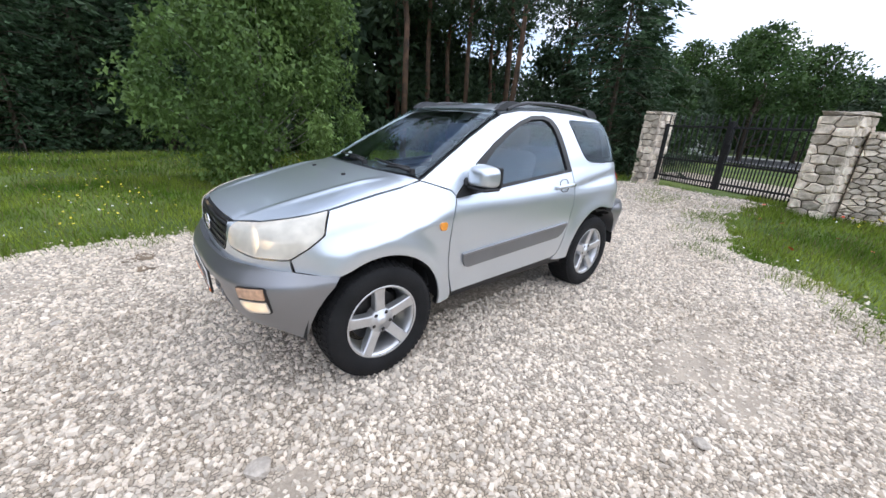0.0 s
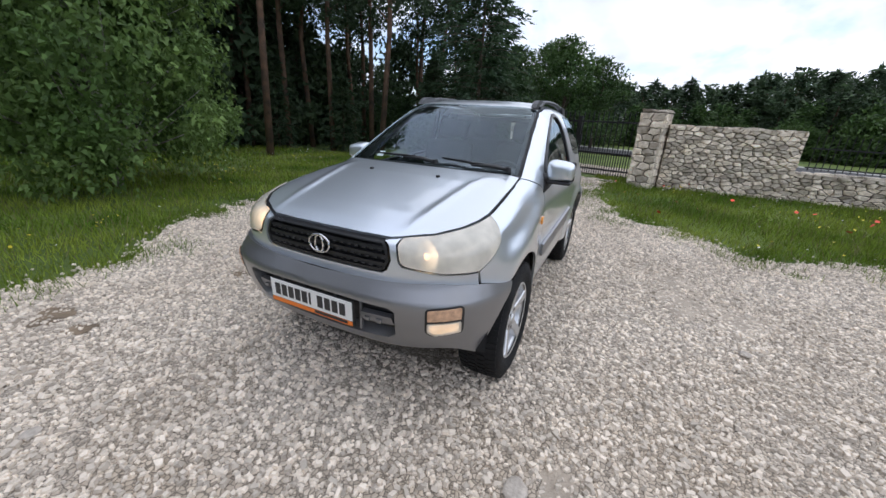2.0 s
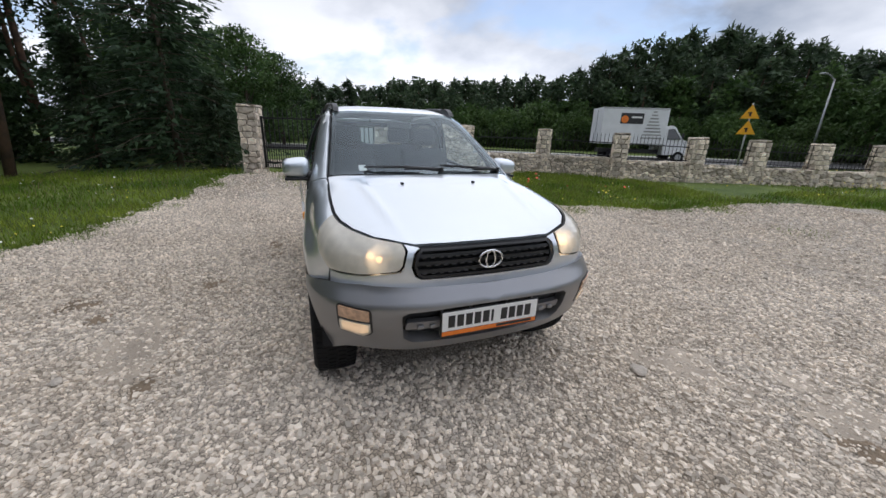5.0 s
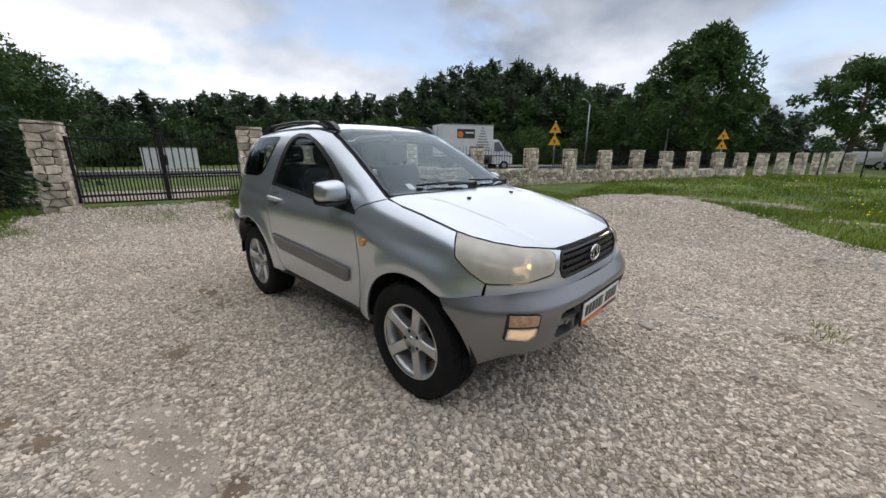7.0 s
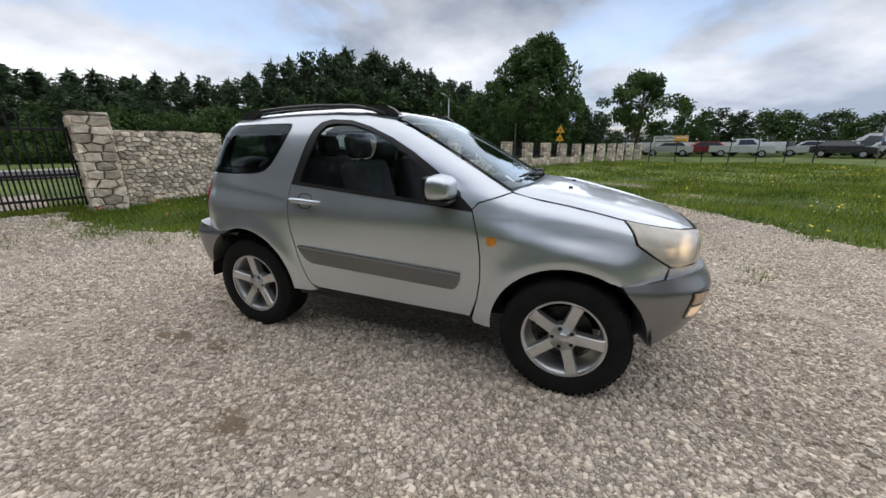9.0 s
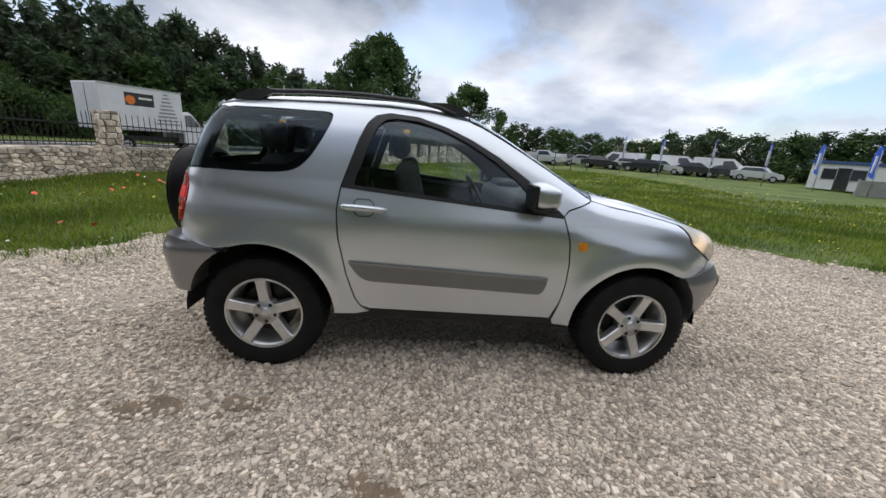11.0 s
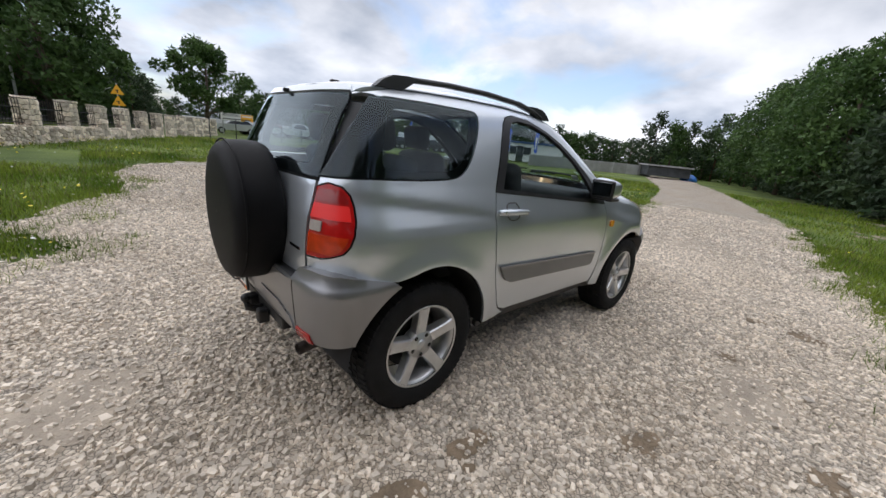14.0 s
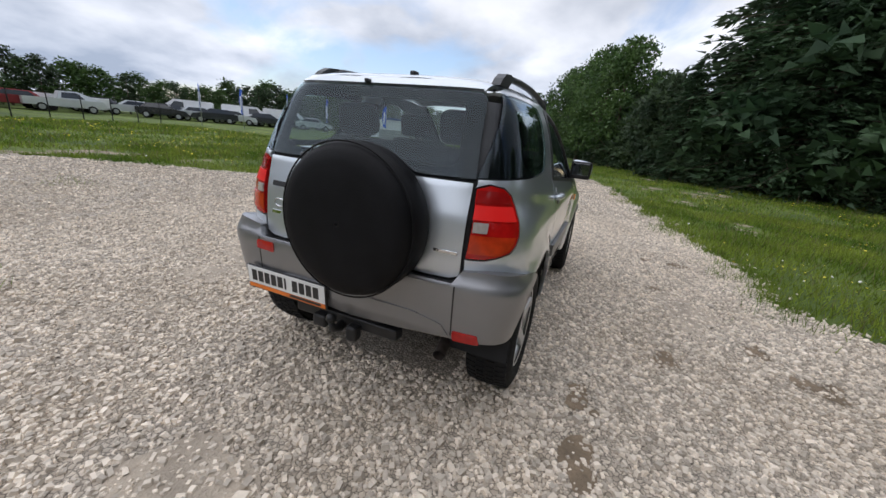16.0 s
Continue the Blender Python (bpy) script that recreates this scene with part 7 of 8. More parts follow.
def roadside():
    strip("road", ROAD_P, ROAD_D, ROAD_N, -3.2, 3.2, 0.03, M["asphalt"], "grey asphalt road beyond the fence", "road")
    strip("kerb", ROAD_P, ROAD_D, ROAD_N, -3.5, -3.2, 0.10, M["concrete"], "pale concrete kerb of the road", "kerb")
    strip("road_verge", ROAD_P, ROAD_D, ROAD_N, 3.2, 5.2, 0.02, M["concrete"], "pale pavement along the far side of the road", "pavement")
    # crossing pavement just outside the gate
    strip("gate_apron", Vector((-11.5, -0.6)), Vector((0.32, 0.947)), Vector((-0.947, 0.32)), -1.6, 1.5, 0.02, M["gravel_bed"], "pale gravel apron outside the gate", "drive", (-2.4, 2.6), 1)

    def warning_sign(x, y, zc, turn):
        s = empty("warning_sign", "grey post with two yellow triangular warning signs", "road sign", "warning signs", m=pose(x, y, on_ground(x, y), 0, 0, turn))
        g = on_ground(x, y)
        v, f = tube([(0, 0, -0.1), (0, 0, zc - g + 0.62)], 0.03, 10)
        link("post", v, f, M["galvanised"], s, True)
        for k, dz in ((0, 0.30), (1, -0.30)):
            bm = cyl_bm(0.36, 0.36, 0.02, Matrix.Translation((0, 0.05, zc - g + dz - 0.08)) @ Matrix.Rotation(radians(90), 4, "X"), 3)
            pl = part("sign_plate", bm, M["sign_yellow"], s, "yellow triangular plate")
            part("sign_mark", box_bm(0.06, 0.01, 0.16, Matrix.Translation((0, 0.068, zc - g + dz - 0.09)), 0.0), M["black_paint"], pl)
            part("sign_mark", box_bm(0.13, 0.01, 0.04, Matrix.Translation((0.02, 0.067, zc - g + dz - 0.04)), 0.0), M["black_paint"], pl)
            part("sign_mark", box_bm(0.06, 0.01, 0.16, Matrix.Translation((0, 0.032, zc - g + dz - 0.09)), 0.0), M["black_paint"], pl)

    def box_truck(rear_x, rear_y, length):
        """A light box truck on the road: loading box, cab with a sloping screen, wheels, painted panels."""
        ang = math.degrees(math.atan2(ROAD_D.y, ROAD_D.x))
        t = empty("box_truck", "white light box truck with printed sides on the road", "truck", m=pose(rear_x, rear_y, 0.03, 0, 0, ang))
        bx = length - 1.7
        box = part("loading_box", box_bm(bx, 2.1, 2.15, Matrix.Translation((bx / 2, 0, 2.10)), 0.03), M["white_paint"], t, "white loading box")
        for s in (1, -1):
            part("corner_rail", box_bm(bx, 0.03, 0.10, Matrix.Translation((bx / 2, s * 1.055, 1.07)), 0.005), M["galvanised"], box)
            part("roof_rail", box_bm(bx, 0.03, 0.08, Matrix.Translation((bx / 2, s * 1.055, 3.13)), 0.005), M["galvanised"], box)
        part("dark_panel", box_bm(1.35, 0.012, 0.62, Matrix.Translation((1.75, -1.058, 2.55)), 0.0), M["black_paint"], box, "dark printed panel")
        part("red_mark", cyl_bm(0.22, 0.22, 0.012, Matrix.Translation((1.32, -1.066, 2.5)) @ Matrix.Rotation(radians(90), 4, "X"), 20), M["orange_paint"], box, "red printed mark")
        part("lettering_bar", box_bm(0.62, 0.012, 0.10, Matrix.Translation((2.02, -1.068, 2.62)), 0.0), M["plain_white"], box)
        for k in range(9):  # printed stripes that narrow to a point
            part("printed_stripe", box_bm(0.22 + 0.13 * k, 0.012, 0.09, Matrix.Translation((bx - 0.85, -1.058, 2.95 - 0.19 * k)), 0.0), M["grey_panel"], box)
        prof = [(bx + 0.02, 0.45), (bx + 0.02, 2.15), (bx + 0.45, 2.2), (bx + 0.62, 2.12), (bx + 1.12, 1.42), (bx + 1.62, 1.2), (bx + 1.74, 1.0), (bx + 1.75, 0.45)]
        bm = bmesh.new()
        rings = [[bm.verts.new((x, s * (0.98 - 0.10 * max(0, z - 1.3)), z)) for x, z in prof] for s in (1, -1)]
        n = len(prof)
        for i in range(n):
            bm.faces.new((rings[0][i], rings[0][(i + 1) % n], rings[1][(i + 1) % n], rings[1][i]))
        bm.faces.new(rings[0][::-1]), bm.faces.new(rings[1])
        bmesh.ops.recalc_face_normals(bm, faces=bm.faces[:])
        bmesh.ops.bevel(bm, geom=bm.edges[:], offset=0.04, segments=2, affect="EDGES")
        cab = part("cab", bm, M["white_paint"], t, "white cab")
        for s in (1, -1):
            wy = lambda z: s * (0.992 - 0.10 * max(0, z - 1.3))
            pts = [(bx + 0.18, 1.38), (bx + 0.18, 2.0), (bx + 0.55, 2.02), (bx + 0.98, 1.40)]
            link("side_window", [(x, wy(z), z) for x, z in pts] + [(x, wy(z) - s * 0.02, z) for x, z in pts], [(0, 1, 2, 3) if s < 0 else (3, 2, 1, 0)] + [(i, (i + 1) % 4, 4 + (i + 1) % 4, 4 + i) for i in range(4)], M["far_glass"], cab)
            part("door_mirror", box_bm(0.08, 0.16, 0.28, Matrix.Translation((bx + 1.0, s * 1.12, 1.62)), 0.02), M["black_trim"], cab)
            for x in (bx + 1.0, 0.95):
                wh = part("wheel", cyl_bm(0.34, 0.34, 0.24, Matrix.Translation((x, s * 0.88, 0.34)) @ Matrix.Rotation(radians(90), 4, "X"), 20), M["rubber"], t)
                part("rim", cyl_bm(0.19, 0.19, 0.03, Matrix.Translation((x, s * 1.005, 0.34)) @ Matrix.Rotation(radians(90), 4, "X"), 14), M["galvanised"], wh)
        part("windscreen", box_bm(0.03, 1.5, 0.72, Matrix.Translation((bx + 0.89, 0, 1.78)) @ Matrix.Rotation(radians(-35.5), 4, "Y"), 0.01), M["far_glass"], cab)
        part("chassis", box_bm(length - 0.4, 0.8, 0.25, Matrix.Translation((length / 2, 0, 0.62)), 0.02), M["black_paint"], t, "black chassis")
        part("rear_door_seam", box_bm(0.012, 0.03, 1.9, Matrix.Translation((-0.006, 0, 2.1)), 0.0), M["black_paint"], box)

    box_truck(-16.35, 17.4, 5.6)
    # low white garden wall beyond the road, and a white trailer beside it
    w = empty("garden_wall", "low white rendered wall beyond the road", "wall", kind="structure", m=pose(-31.4, 4.4, on_ground(-31.4, 4.4), 0, 0, 80))
    part("wall_core", box_bm(3.4, 0.25, 1.5, Matrix.Translation((0, 0, 0.70)), 0.01), M["white_paint"], w)
    part("coping", box_bm(3.5, 0.33, 0.07, Matrix.Translation((0, 0, 1.485)), 0.01), M["concrete"], w)
    tr = empty("covered_trailer", "small white covered trailer standing beyond the gate", "trailer", m=pose(-21.6, -5.5, on_ground(-21.6, -5.5), 0, 0, 70))
    part("body", box_bm(2.0, 1.4, 0.75, Matrix.Translation((0, 0, 0.78)), 0.08), M["white_paint"], tr)
    part("chassis", box_bm(2.1, 1.3, 0.10, Matrix.Translation((0, 0, 0.38)), 0.01), M["galvanised"], tr)
    part("drawbar", box_bm(1.0, 0.08, 0.08, Matrix.Translation((1.5, 0, 0.38)), 0.01), M["galvanised"], tr)
    for sy in (1, -1):
        part("wheel", cyl_bm(0.28, 0.28, 0.16, Matrix.Translation((0, sy * 0.74, 0.28)) @ Matrix.Rotation(radians(90), 4, "X"), 18), M["rubber"], tr)
    warning_sign(-6.75, 16.2, 2.27, 205)
    warning_sign(-1.06, 27.2, 2.09, 185)

    def lamp_post(x, y, top, arms):
        s = empty("street_lamp", "tall grey street lamp post", "street lamp", "street lamps", m=pose(x, y, on_ground(x, y)))
        g = on_ground(x, y)
        v, f = tube([(0, 0, -0.1), (0, 0, top - g)], [0.09, 0.05], 8)
        link("post", v, f, M["galvanised"], s, True)
        for sx in arms:
            v, f = tube([(0, 0, top - g - 0.05), (0, sx * 0.7, top - g + 0.2), (0, sx * 1.2, top - g + 0.25)], 0.035, 6)
            arm = link("arm", v, f, M["galvanised"], s, True)
            part("lamp_head", box_bm(0.22, 0.6, 0.1, Matrix.Translation((0, sx * 1.4, top - g + 0.24)), 0.03), M["galvanised"], arm)

    lamp_post(-54, 17, 7.0, (1, -1))
    lamp_post(-12.2, 33.2, 5.6, (-1,))
    lamp_post(-5.5, 33.0, 5.0, (1,))


# ================= car yard across the field =================
def simple_car(name, label, mat, kind):
    """A parked car seen from far off: body with cut-in cabin, windows, wheels."""
    c = empty(name, label, "car", "cars parked in the yard")
    L, W = (5.0, 1.8) if kind == "pickup" else ((4.9, 1.9) if kind == "van" else (4.3, 1.72))
    if kind == "pickup":
        prof = [(-2.5, 0.45), (-2.5, 1.02), (-0.55, 1.05), (-0.35, 1.65), (0.75, 1.68), (1.35, 1.12), (2.35, 1.0), (2.5, 0.75), (2.5, 0.4)]
        win = [(-0.30, 1.10), (-0.20, 1.55), (0.70, 1.58), (1.15, 1.12)]
    elif kind == "van":
        prof = [(-2.45, 0.4), (-2.45, 1.95), (-2.3, 2.05), (1.1, 2.05), (1.75, 1.25), (2.35, 1.1), (2.45, 0.8), (2.45, 0.4)]
        win = [(0.25, 1.25), (0.25, 1.8), (1.05, 1.85), (1.5, 1.28)]
    else:
        prof = [(-2.15, 0.4), (-2.15, 0.95), (-1.75, 1.0), (-1.25, 1.42), (0.35, 1.45), (1.1, 0.98), (2.0, 0.85), (2.15, 0.6), (2.15, 0.38)]
        win = [(-1.45, 1.02), (-1.1, 1.36), (0.3, 1.38), (0.85, 1.02)]
    n = len(prof)
    verts, faces = [], []
    for s, inset_top in ((1, 0.16), (-1, 0.16)):
        for x, z in prof:
            verts.append((x, s * (W / 2 - (inset_top if z > 1.1 else 0)), z))
    faces = [tuple(range(n))[::-1], tuple(range(n, 2 * n))] + [(i, (i + 1) % n, n + (i + 1) % n, n + i) for i in range(n)]
    bm = bmesh.new()
    vs = [bm.verts.new(v) for v in verts]
    for f in faces:
        bm.faces.new([vs[i] for i in f])
    bmesh.ops.triangulate(bm, faces=[f for f in bm.faces if len(f.verts) > 4])
    bmesh.ops.recalc_face_normals(bm, faces=bm.faces[:])
    body = part("body", bm, mat, c)
    for s in (1, -1):
        y = s * (W / 2 - 0.075)
        top = max(z for x, z in prof)
        link("side_window", [(x, s * (W / 2 + 0.012 - 0.16 * min(1, max(0, (z - 1.0) / (top - 1.0)))), z) for x, z in win], [(0, 1, 2, 3) if s < 0 else (3, 2, 1, 0)], M["far_glass"], body)
        for x in (L * 0.31, -L * 0.30):
            wh = part("wheel", cyl_bm(0.32, 0.32, 0.22, Matrix.Translation((x, s * (W / 2 - 0.09), 0.32)) @ Matrix.Rotation(radians(90), 4, "X"), 18), M["rubber"], c)
            part("rim", cyl_bm(0.20, 0.20, 0.03, Matrix.Translation((x, s * (W / 2 + 0.02), 0.32)) @ Matrix.Rotation(radians(90), 4, "X"), 14), M["galvanised"], wh)
    return c


def car_yard():
    rng = random.Random(9)
    pick = simple_car("pickup_truck", "silver pickup parked at the edge of the field", M["far_silver"], "pickup")
    pick.matrix_world = pose(14.6, 41.6, 0.02, 0, 0, -14)
    sal = simple_car("parked_car", "silver car parked at the edge of the field", M["far_silver"], "car")
    sal.matrix_world = pose(8.7, 42.4, 0.02, 0, 0, 168)
    van = simple_car("parked_van", "white van parked in the yard", M["white_paint"], "van")
    van.matrix_world = pose(29.5, 38.4, 0.02, 0, 0, -35)
    dark = simple_car("parked_car", "dark car parked in the yard", M["dark_car_paint"], "car")
    dark.matrix_world = pose(25.4, 38.2, 0.02, 0, 0, 150)
    red = simple_car("parked_car", "red car parked in the yard", M["red_paint"], "car")
    red.matrix_world = pose(11.9, 43.6, 0.02, 0, 0, 175)
    for i in range(9):
        base = (dark, sal, dark, van, dark, sal, pick, dark, sal)[i]
        copy_thing(base, pose(18.5 + i * 2.24, 45.4 - i * 1.2 + rng.uniform(-0.4, 0.4), 0.02, 0, 0, 150 + rng.uniform(-12, 12)))
    for i in range(5):
        copy_thing((dark, sal, sal, dark, dark)[i], pose(22.0 + i * 2.8, 41.0 - i * 1.6, 0.02, 0, 0, -40 + rng.uniform(-10, 10)))
    for x, y, a, b in ((32.5, 35.4, -42, van), (34.7, 33.0, -45, sal)):
        copy_thing(b, pose(x, y, 0.02, 0, 0, a))
    # white box trailers in a row
    for k, (x, y, l, a) in enumerate(((8.6, 45.6, 8.0, -4), (16.0, 44.6, 5.6, -12), (31.3, 37.6, 3.4, -42))):
        b = empty("box_trailer", "long low white box trailer behind the parked cars", "trailer", "box trailers", m=pose(x, y, 0.0, 0, 0, a))
        part("body", box_bm(l, 2.0, 0.85, Matrix.Translation((0, 0, 0.95)), 0.03), M["white_paint"], b)
        for dx in (-l * 0.2, l * 0.2):
            part("wheel", cyl_bm(0.3, 0.3, 2.0, Matrix.Translation((dx, 0, 0.3)) @ Matrix.Rotation(radians(90), 4, "X"), 14), M["rubber"], b)
    # roadside board
    bd = empty("roadside_board", "long yellow and white advertising board on posts", "sign", m=pose(8.6, 41.4, 0.0, 0, 0, 195) @ Matrix.Scale(0.84, 4))
    pan = part("panel", box_bm(3.9, 0.08, 0.85, Matrix.Translation((0, 0, 2.0)), 0.01), M["plain_white"], bd)
    part("yellow_panel", box_bm(1.5, 0.03, 0.80, Matrix.Translation((-1.15, 0.05, 2.0)), 0.0), M["sign_yellow"], pan)
    cu = bpy.data.curves.new("lettering", "FONT")
    cu.body, cu.size, cu.extrude, cu.align_x, cu.align_y = "AUTOKOMIS", 0.36, 0.01, "CENTER", "CENTER"
    cu.materials.append(M["black_paint"])
    word = new("lettering", cu)
    word.parent = pan
    word.matrix_local = Matrix.Translation((0.78, 0.055, 2.19)) @ Matrix.Rotation(radians(180), 4, "Z") @ Matrix.Rotation(radians(90), 4, "X")
    part("lettering_bar", box_bm(1.2, 0.02, 0.14, Matrix.Translation((-1.15, 0.07, 2.18)), 0.0), M["plain_white"], pan)
    part("lettering_bar", box_bm(3.4, 0.03, 0.10, Matrix.Translation((0.05, 0.07, 1.77)), 0.0), M["black_paint"], pan)
    for x in (-1.7, 1.7):
        part("post", box_bm(0.1, 0.1, 2.5, Matrix.Translation((x, -0.06, 1.2)), 0.01), M["galvanised"], bd)
    # blue flags
    for k, (x, y) in enumerate(((20.9, 28.3), (23.6, 26.0), (26.1, 23.6), (27.8, 21.3), (29.4, 19.2), (18.6, 30.4))):
        f = empty("flag", "blue feather flag on a thin pole", "flag", "blue flags", m=pose(x, y, 0.0, 0, 0, 60 + rng.uniform(-20, 20)))
        v, fc = tube([(0, 0, 0), (0.03, 0, 1.6), (0.10, 0, 2.9), (0.35, 0, 3.25)], [0.03, 0.025, 0.02, 0.012], 8)
        link("pole", v, fc, M["galvanised"], f, True)
        verts, faces = [], []
        for i in range(9):
            z = 1.15 + 2.0 * i / 8
            x0 = 0.03 + 0.07 * (i / 8)
            for j in range(4):
                verts.append((x0 + (0.62 - 0.25 * (i / 8) ** 3) * j / 3, 0.05 * math.sin(j * 1.6 + i * 0.7), z + 0.06 * j))
            if i:
                for j in range(3):
                    q = (i - 1) * 4 + j
                    faces.append((q, q + 1, q + 5, q + 4))
        cl = link("cloth", verts, faces, M["flag_blue"], f, True, "blue cloth")
        part("lettering_bar", box_bm(0.10, 0.16, 1.1, Matrix.Translation((0.34, 0.0, 2.1)), 0.0), M["plain_white"], cl)
    # office cabin
    o = empty("office_building", "low white office cabin with a blue-edged flat roof", "building", m=pose(35.0, 23.6, 0.1, 0, 0, -54))
    part("wall", box_bm(6.6, 3.0, 2.0, Matrix.Translation((0, 0, 1.0)), 0.01), M["white_paint"], o)
    part("roof", box_bm(6.9, 3.3, 0.22, Matrix.Translation((0, 0, 2.08)), 0.02), M["roof_blue"], o, "flat roof with a dark blue edge")
    for x in (-2.2, -0.6):
        w = part("window", box_bm(0.9, 0.06, 0.9, Matrix.Translation((x, -1.52, 1.2)), 0.01), M["galvanised"], o)
        part("pane", box_bm(0.78, 0.04, 0.78, Matrix.Translation((x, -1.545, 1.2)), 0.0), M["far_glass"], w)
    part("door", box_bm(0.8, 0.06, 1.7, Matrix.Translation((-1.4, -1.52, 0.85)), 0.01), M["far_glass"], o)
    # concrete panel fence
    fe = empty("panel_fence", "grey concrete panel fence along the yard", "fence", kind="structure")
    a, b = Vector((29.5, 20.0)), Vector((41.5, 12.6))
    n = 9
    for i in range(n):
        p, q = a.lerp(b, i / n), a.lerp(b, (i + 1) / n)
        ang = math.degrees(math.atan2((q - p).y, (q - p).x))
        m = (p + q) / 2
        zz = on_ground(m.x, m.y)
        part("panel", box_bm((q - p).length - 0.06, 0.06, 1.05, pose(m.x, m.y, zz + 0.52, 0, 0, ang), 0.01), M["grey_panel"], fe)
        part("fence_post", box_bm(0.12, 0.12, 1.12, pose(p.x, p.y, zz + 0.54, 0, 0, ang), 0.01), M["grey_panel"], fe)
    # dark sheds at the bend of the drive, and a blue tarpaulin
    s = empty("dark_shed", "low dark open shed at the bend of the drive", "shed", m=pose(40.5, 11.0, 0.15, 0, 0, -55))
    part("wall", box_bm(3.9, 2.6, 1.0, Matrix.Translation((0, 0, 0.57)), 0.02), M["dark_shed"], s)
    part("roof", box_bm(4.2, 3.0, 0.14, Matrix.Translation((0.0, 0, 1.07)), 0.02), M["grey_panel"], s, "pale sheet roof")
    heap = bmesh.new()
    bmesh.ops.create_icosphere(heap, subdivisions=3, radius=0.75)
    for v in heap.verts:
        v.co *= 1 + 0.22 * noise.noise(v.co * 2.3)
        v.co.z = max(-0.05, v.co.z * 0.85)
    t = part("tarpaulin_heap", heap, M["tarpaulin"], None, smooth=True)
    t.matrix_world = pose(41.8, 9.0, on_ground(41.8, 9.0))
    tagged(t, "heap covered with a crumpled blue tarpaulin beside the drive", "tarpaulin")
    # dark posts of a thin fence along the field
    for i in range(9):
        x, y = 1.8 + i * 1.7, 27.6 + 0.35 * i
        p = part("field_post", cyl_bm(0.035, 0.03, 1.5, Matrix.Translation((0, 0, 0.7)), 8), M["black_iron"], None)
        p.matrix_world = pose(x, y, on_ground(x, y))
        tagged(p, "thin dark post at the edge of the field", "post", "field posts")


M["roof_blue"] = material("roof_blue", (0.035, 0.075, 0.20), 0.5, var=0.1, scale=2)
M["far_silver"] = material("far_silver", (0.60, 0.62, 0.63), 0.35, metal=0.4, coat=0.5, var=0.04, scale=2)
yard()
roadside()
car_yard()


# ================= gravel stones, grass, flowers =================
SOIL = [(-1.50, -1.18, 0.20), (-1.13, -1.16, 0.15), (2.2, -1.73, 0.16), (2.18, -2.1, 0.24), (-0.25, -2.56, 0.2), (2.85, 1.62, 0.22), (1.06, -1.78, 0.12), (-0.41, -1.65, 0.14), (0.08, -2.32, 0.16), (-0.04, -3.87, 0.2)]
SAND = [(-2.6, 0.15, 0.5), (3.0, 0.9, 0.5), (2.6, 1.9, 0.45), (0.4, -1.9, 0.5), (-2.4, -1.6, 0.5), (1.9, 1.5, 0.4), (3.0, -1.6, 0.5), (-0.6, 1.9, 0.6), (5.5, -0.4, 0.8), (-5.2, -1.2, 0.9)]


def blob(x, y, r, seed, n=18):
    return [(x + r * (1 + 0.45 * noise.noise((math.cos(6.283 * i / n) * 1.5, math.sin(6.283 * i / n) * 1.5, seed))) * math.cos(6.283 * i / n),
             y + r * 0.75 * (1 + 0.45 * noise.noise((math.cos(6.283 * i / n) * 1.5 + 7, math.sin(6.283 * i / n) * 1.5, seed))) * math.sin(6.283 * i / n)) for i in range(n)]


def soil():
    verts, faces = [], []
    for group, mat, name, label in ((SOIL, M["earth"], "soil_patch", "damp brown patch of bare earth in the gravel"), (SAND, M["sand"], "sand_patch", "pale sandy patch with few stones")):
        rng = random.Random(len(label))
        for k, (x, y, r) in enumerate(group):
            for j in range(6):
                a, d = rng.uniform(0, 6.283), r * rng.uniform(0, 0.85)
                q = r * rng.uniform(0.22, 0.5)
                cx, cy = x + d * math.cos(a), y + d * 0.8 * math.sin(a)
                v, t = fill([blob(cx, cy, q, k * 3.1 + j)], 0.08)
                c = 1 - np.clip(np.hypot(v[:, 0] - cx, v[:, 1] - cy) / (q * 1.3), 0, 1)
                p = np.column_stack([v, terrain(v[:, 0], v[:, 1]) + 0.001 + 0.009 * c])
                tagged(big_mesh(name, p, t, mat, smooth=True), label, "ground patch", kind="structure")


BARE = [(6.5, -4.1, 0.7), (13.4, -4.5, 1.2), (18.6, -3.2, 1.2), (14.3, -5.3, 1.1), (13.4, -2.9, 0.9), (1.4, 11.5, 1.2), (2.7, 10.9, 0.9), (0.2, 12.4, 1.0), (1.2, 11.0, 0.9), (-1.1, 8.1, 0.5), (10.0, -3.4, 0.7), (3.8, 9.0, 0.7)]


def bare_strips():
    """Trodden sandy strips in the grass beside the drive."""
    rng = random.Random(3)
    for k, (x, y, r) in enumerate(BARE):
        for j in range(5):
            cx, cy, q = x + rng.uniform(-1, 1) * r, y + rng.uniform(-0.4, 0.4) * r, r * rng.uniform(0.2, 0.45)
            v, t = fill([blob(cx, cy, q, k * 5.3 + j)], 0.15)
            p = np.column_stack([v, terrain(v[:, 0], v[:, 1]) - 0.002 - 0.024 * np.clip(np.hypot(v[:, 0] - cx, v[:, 1] - cy) / q, 0, 1)])
            tagged(big_mesh("bare_patch", p, t, M["trodden"], smooth=True), "bare sandy strip in the grass", "ground patch", kind="structure")


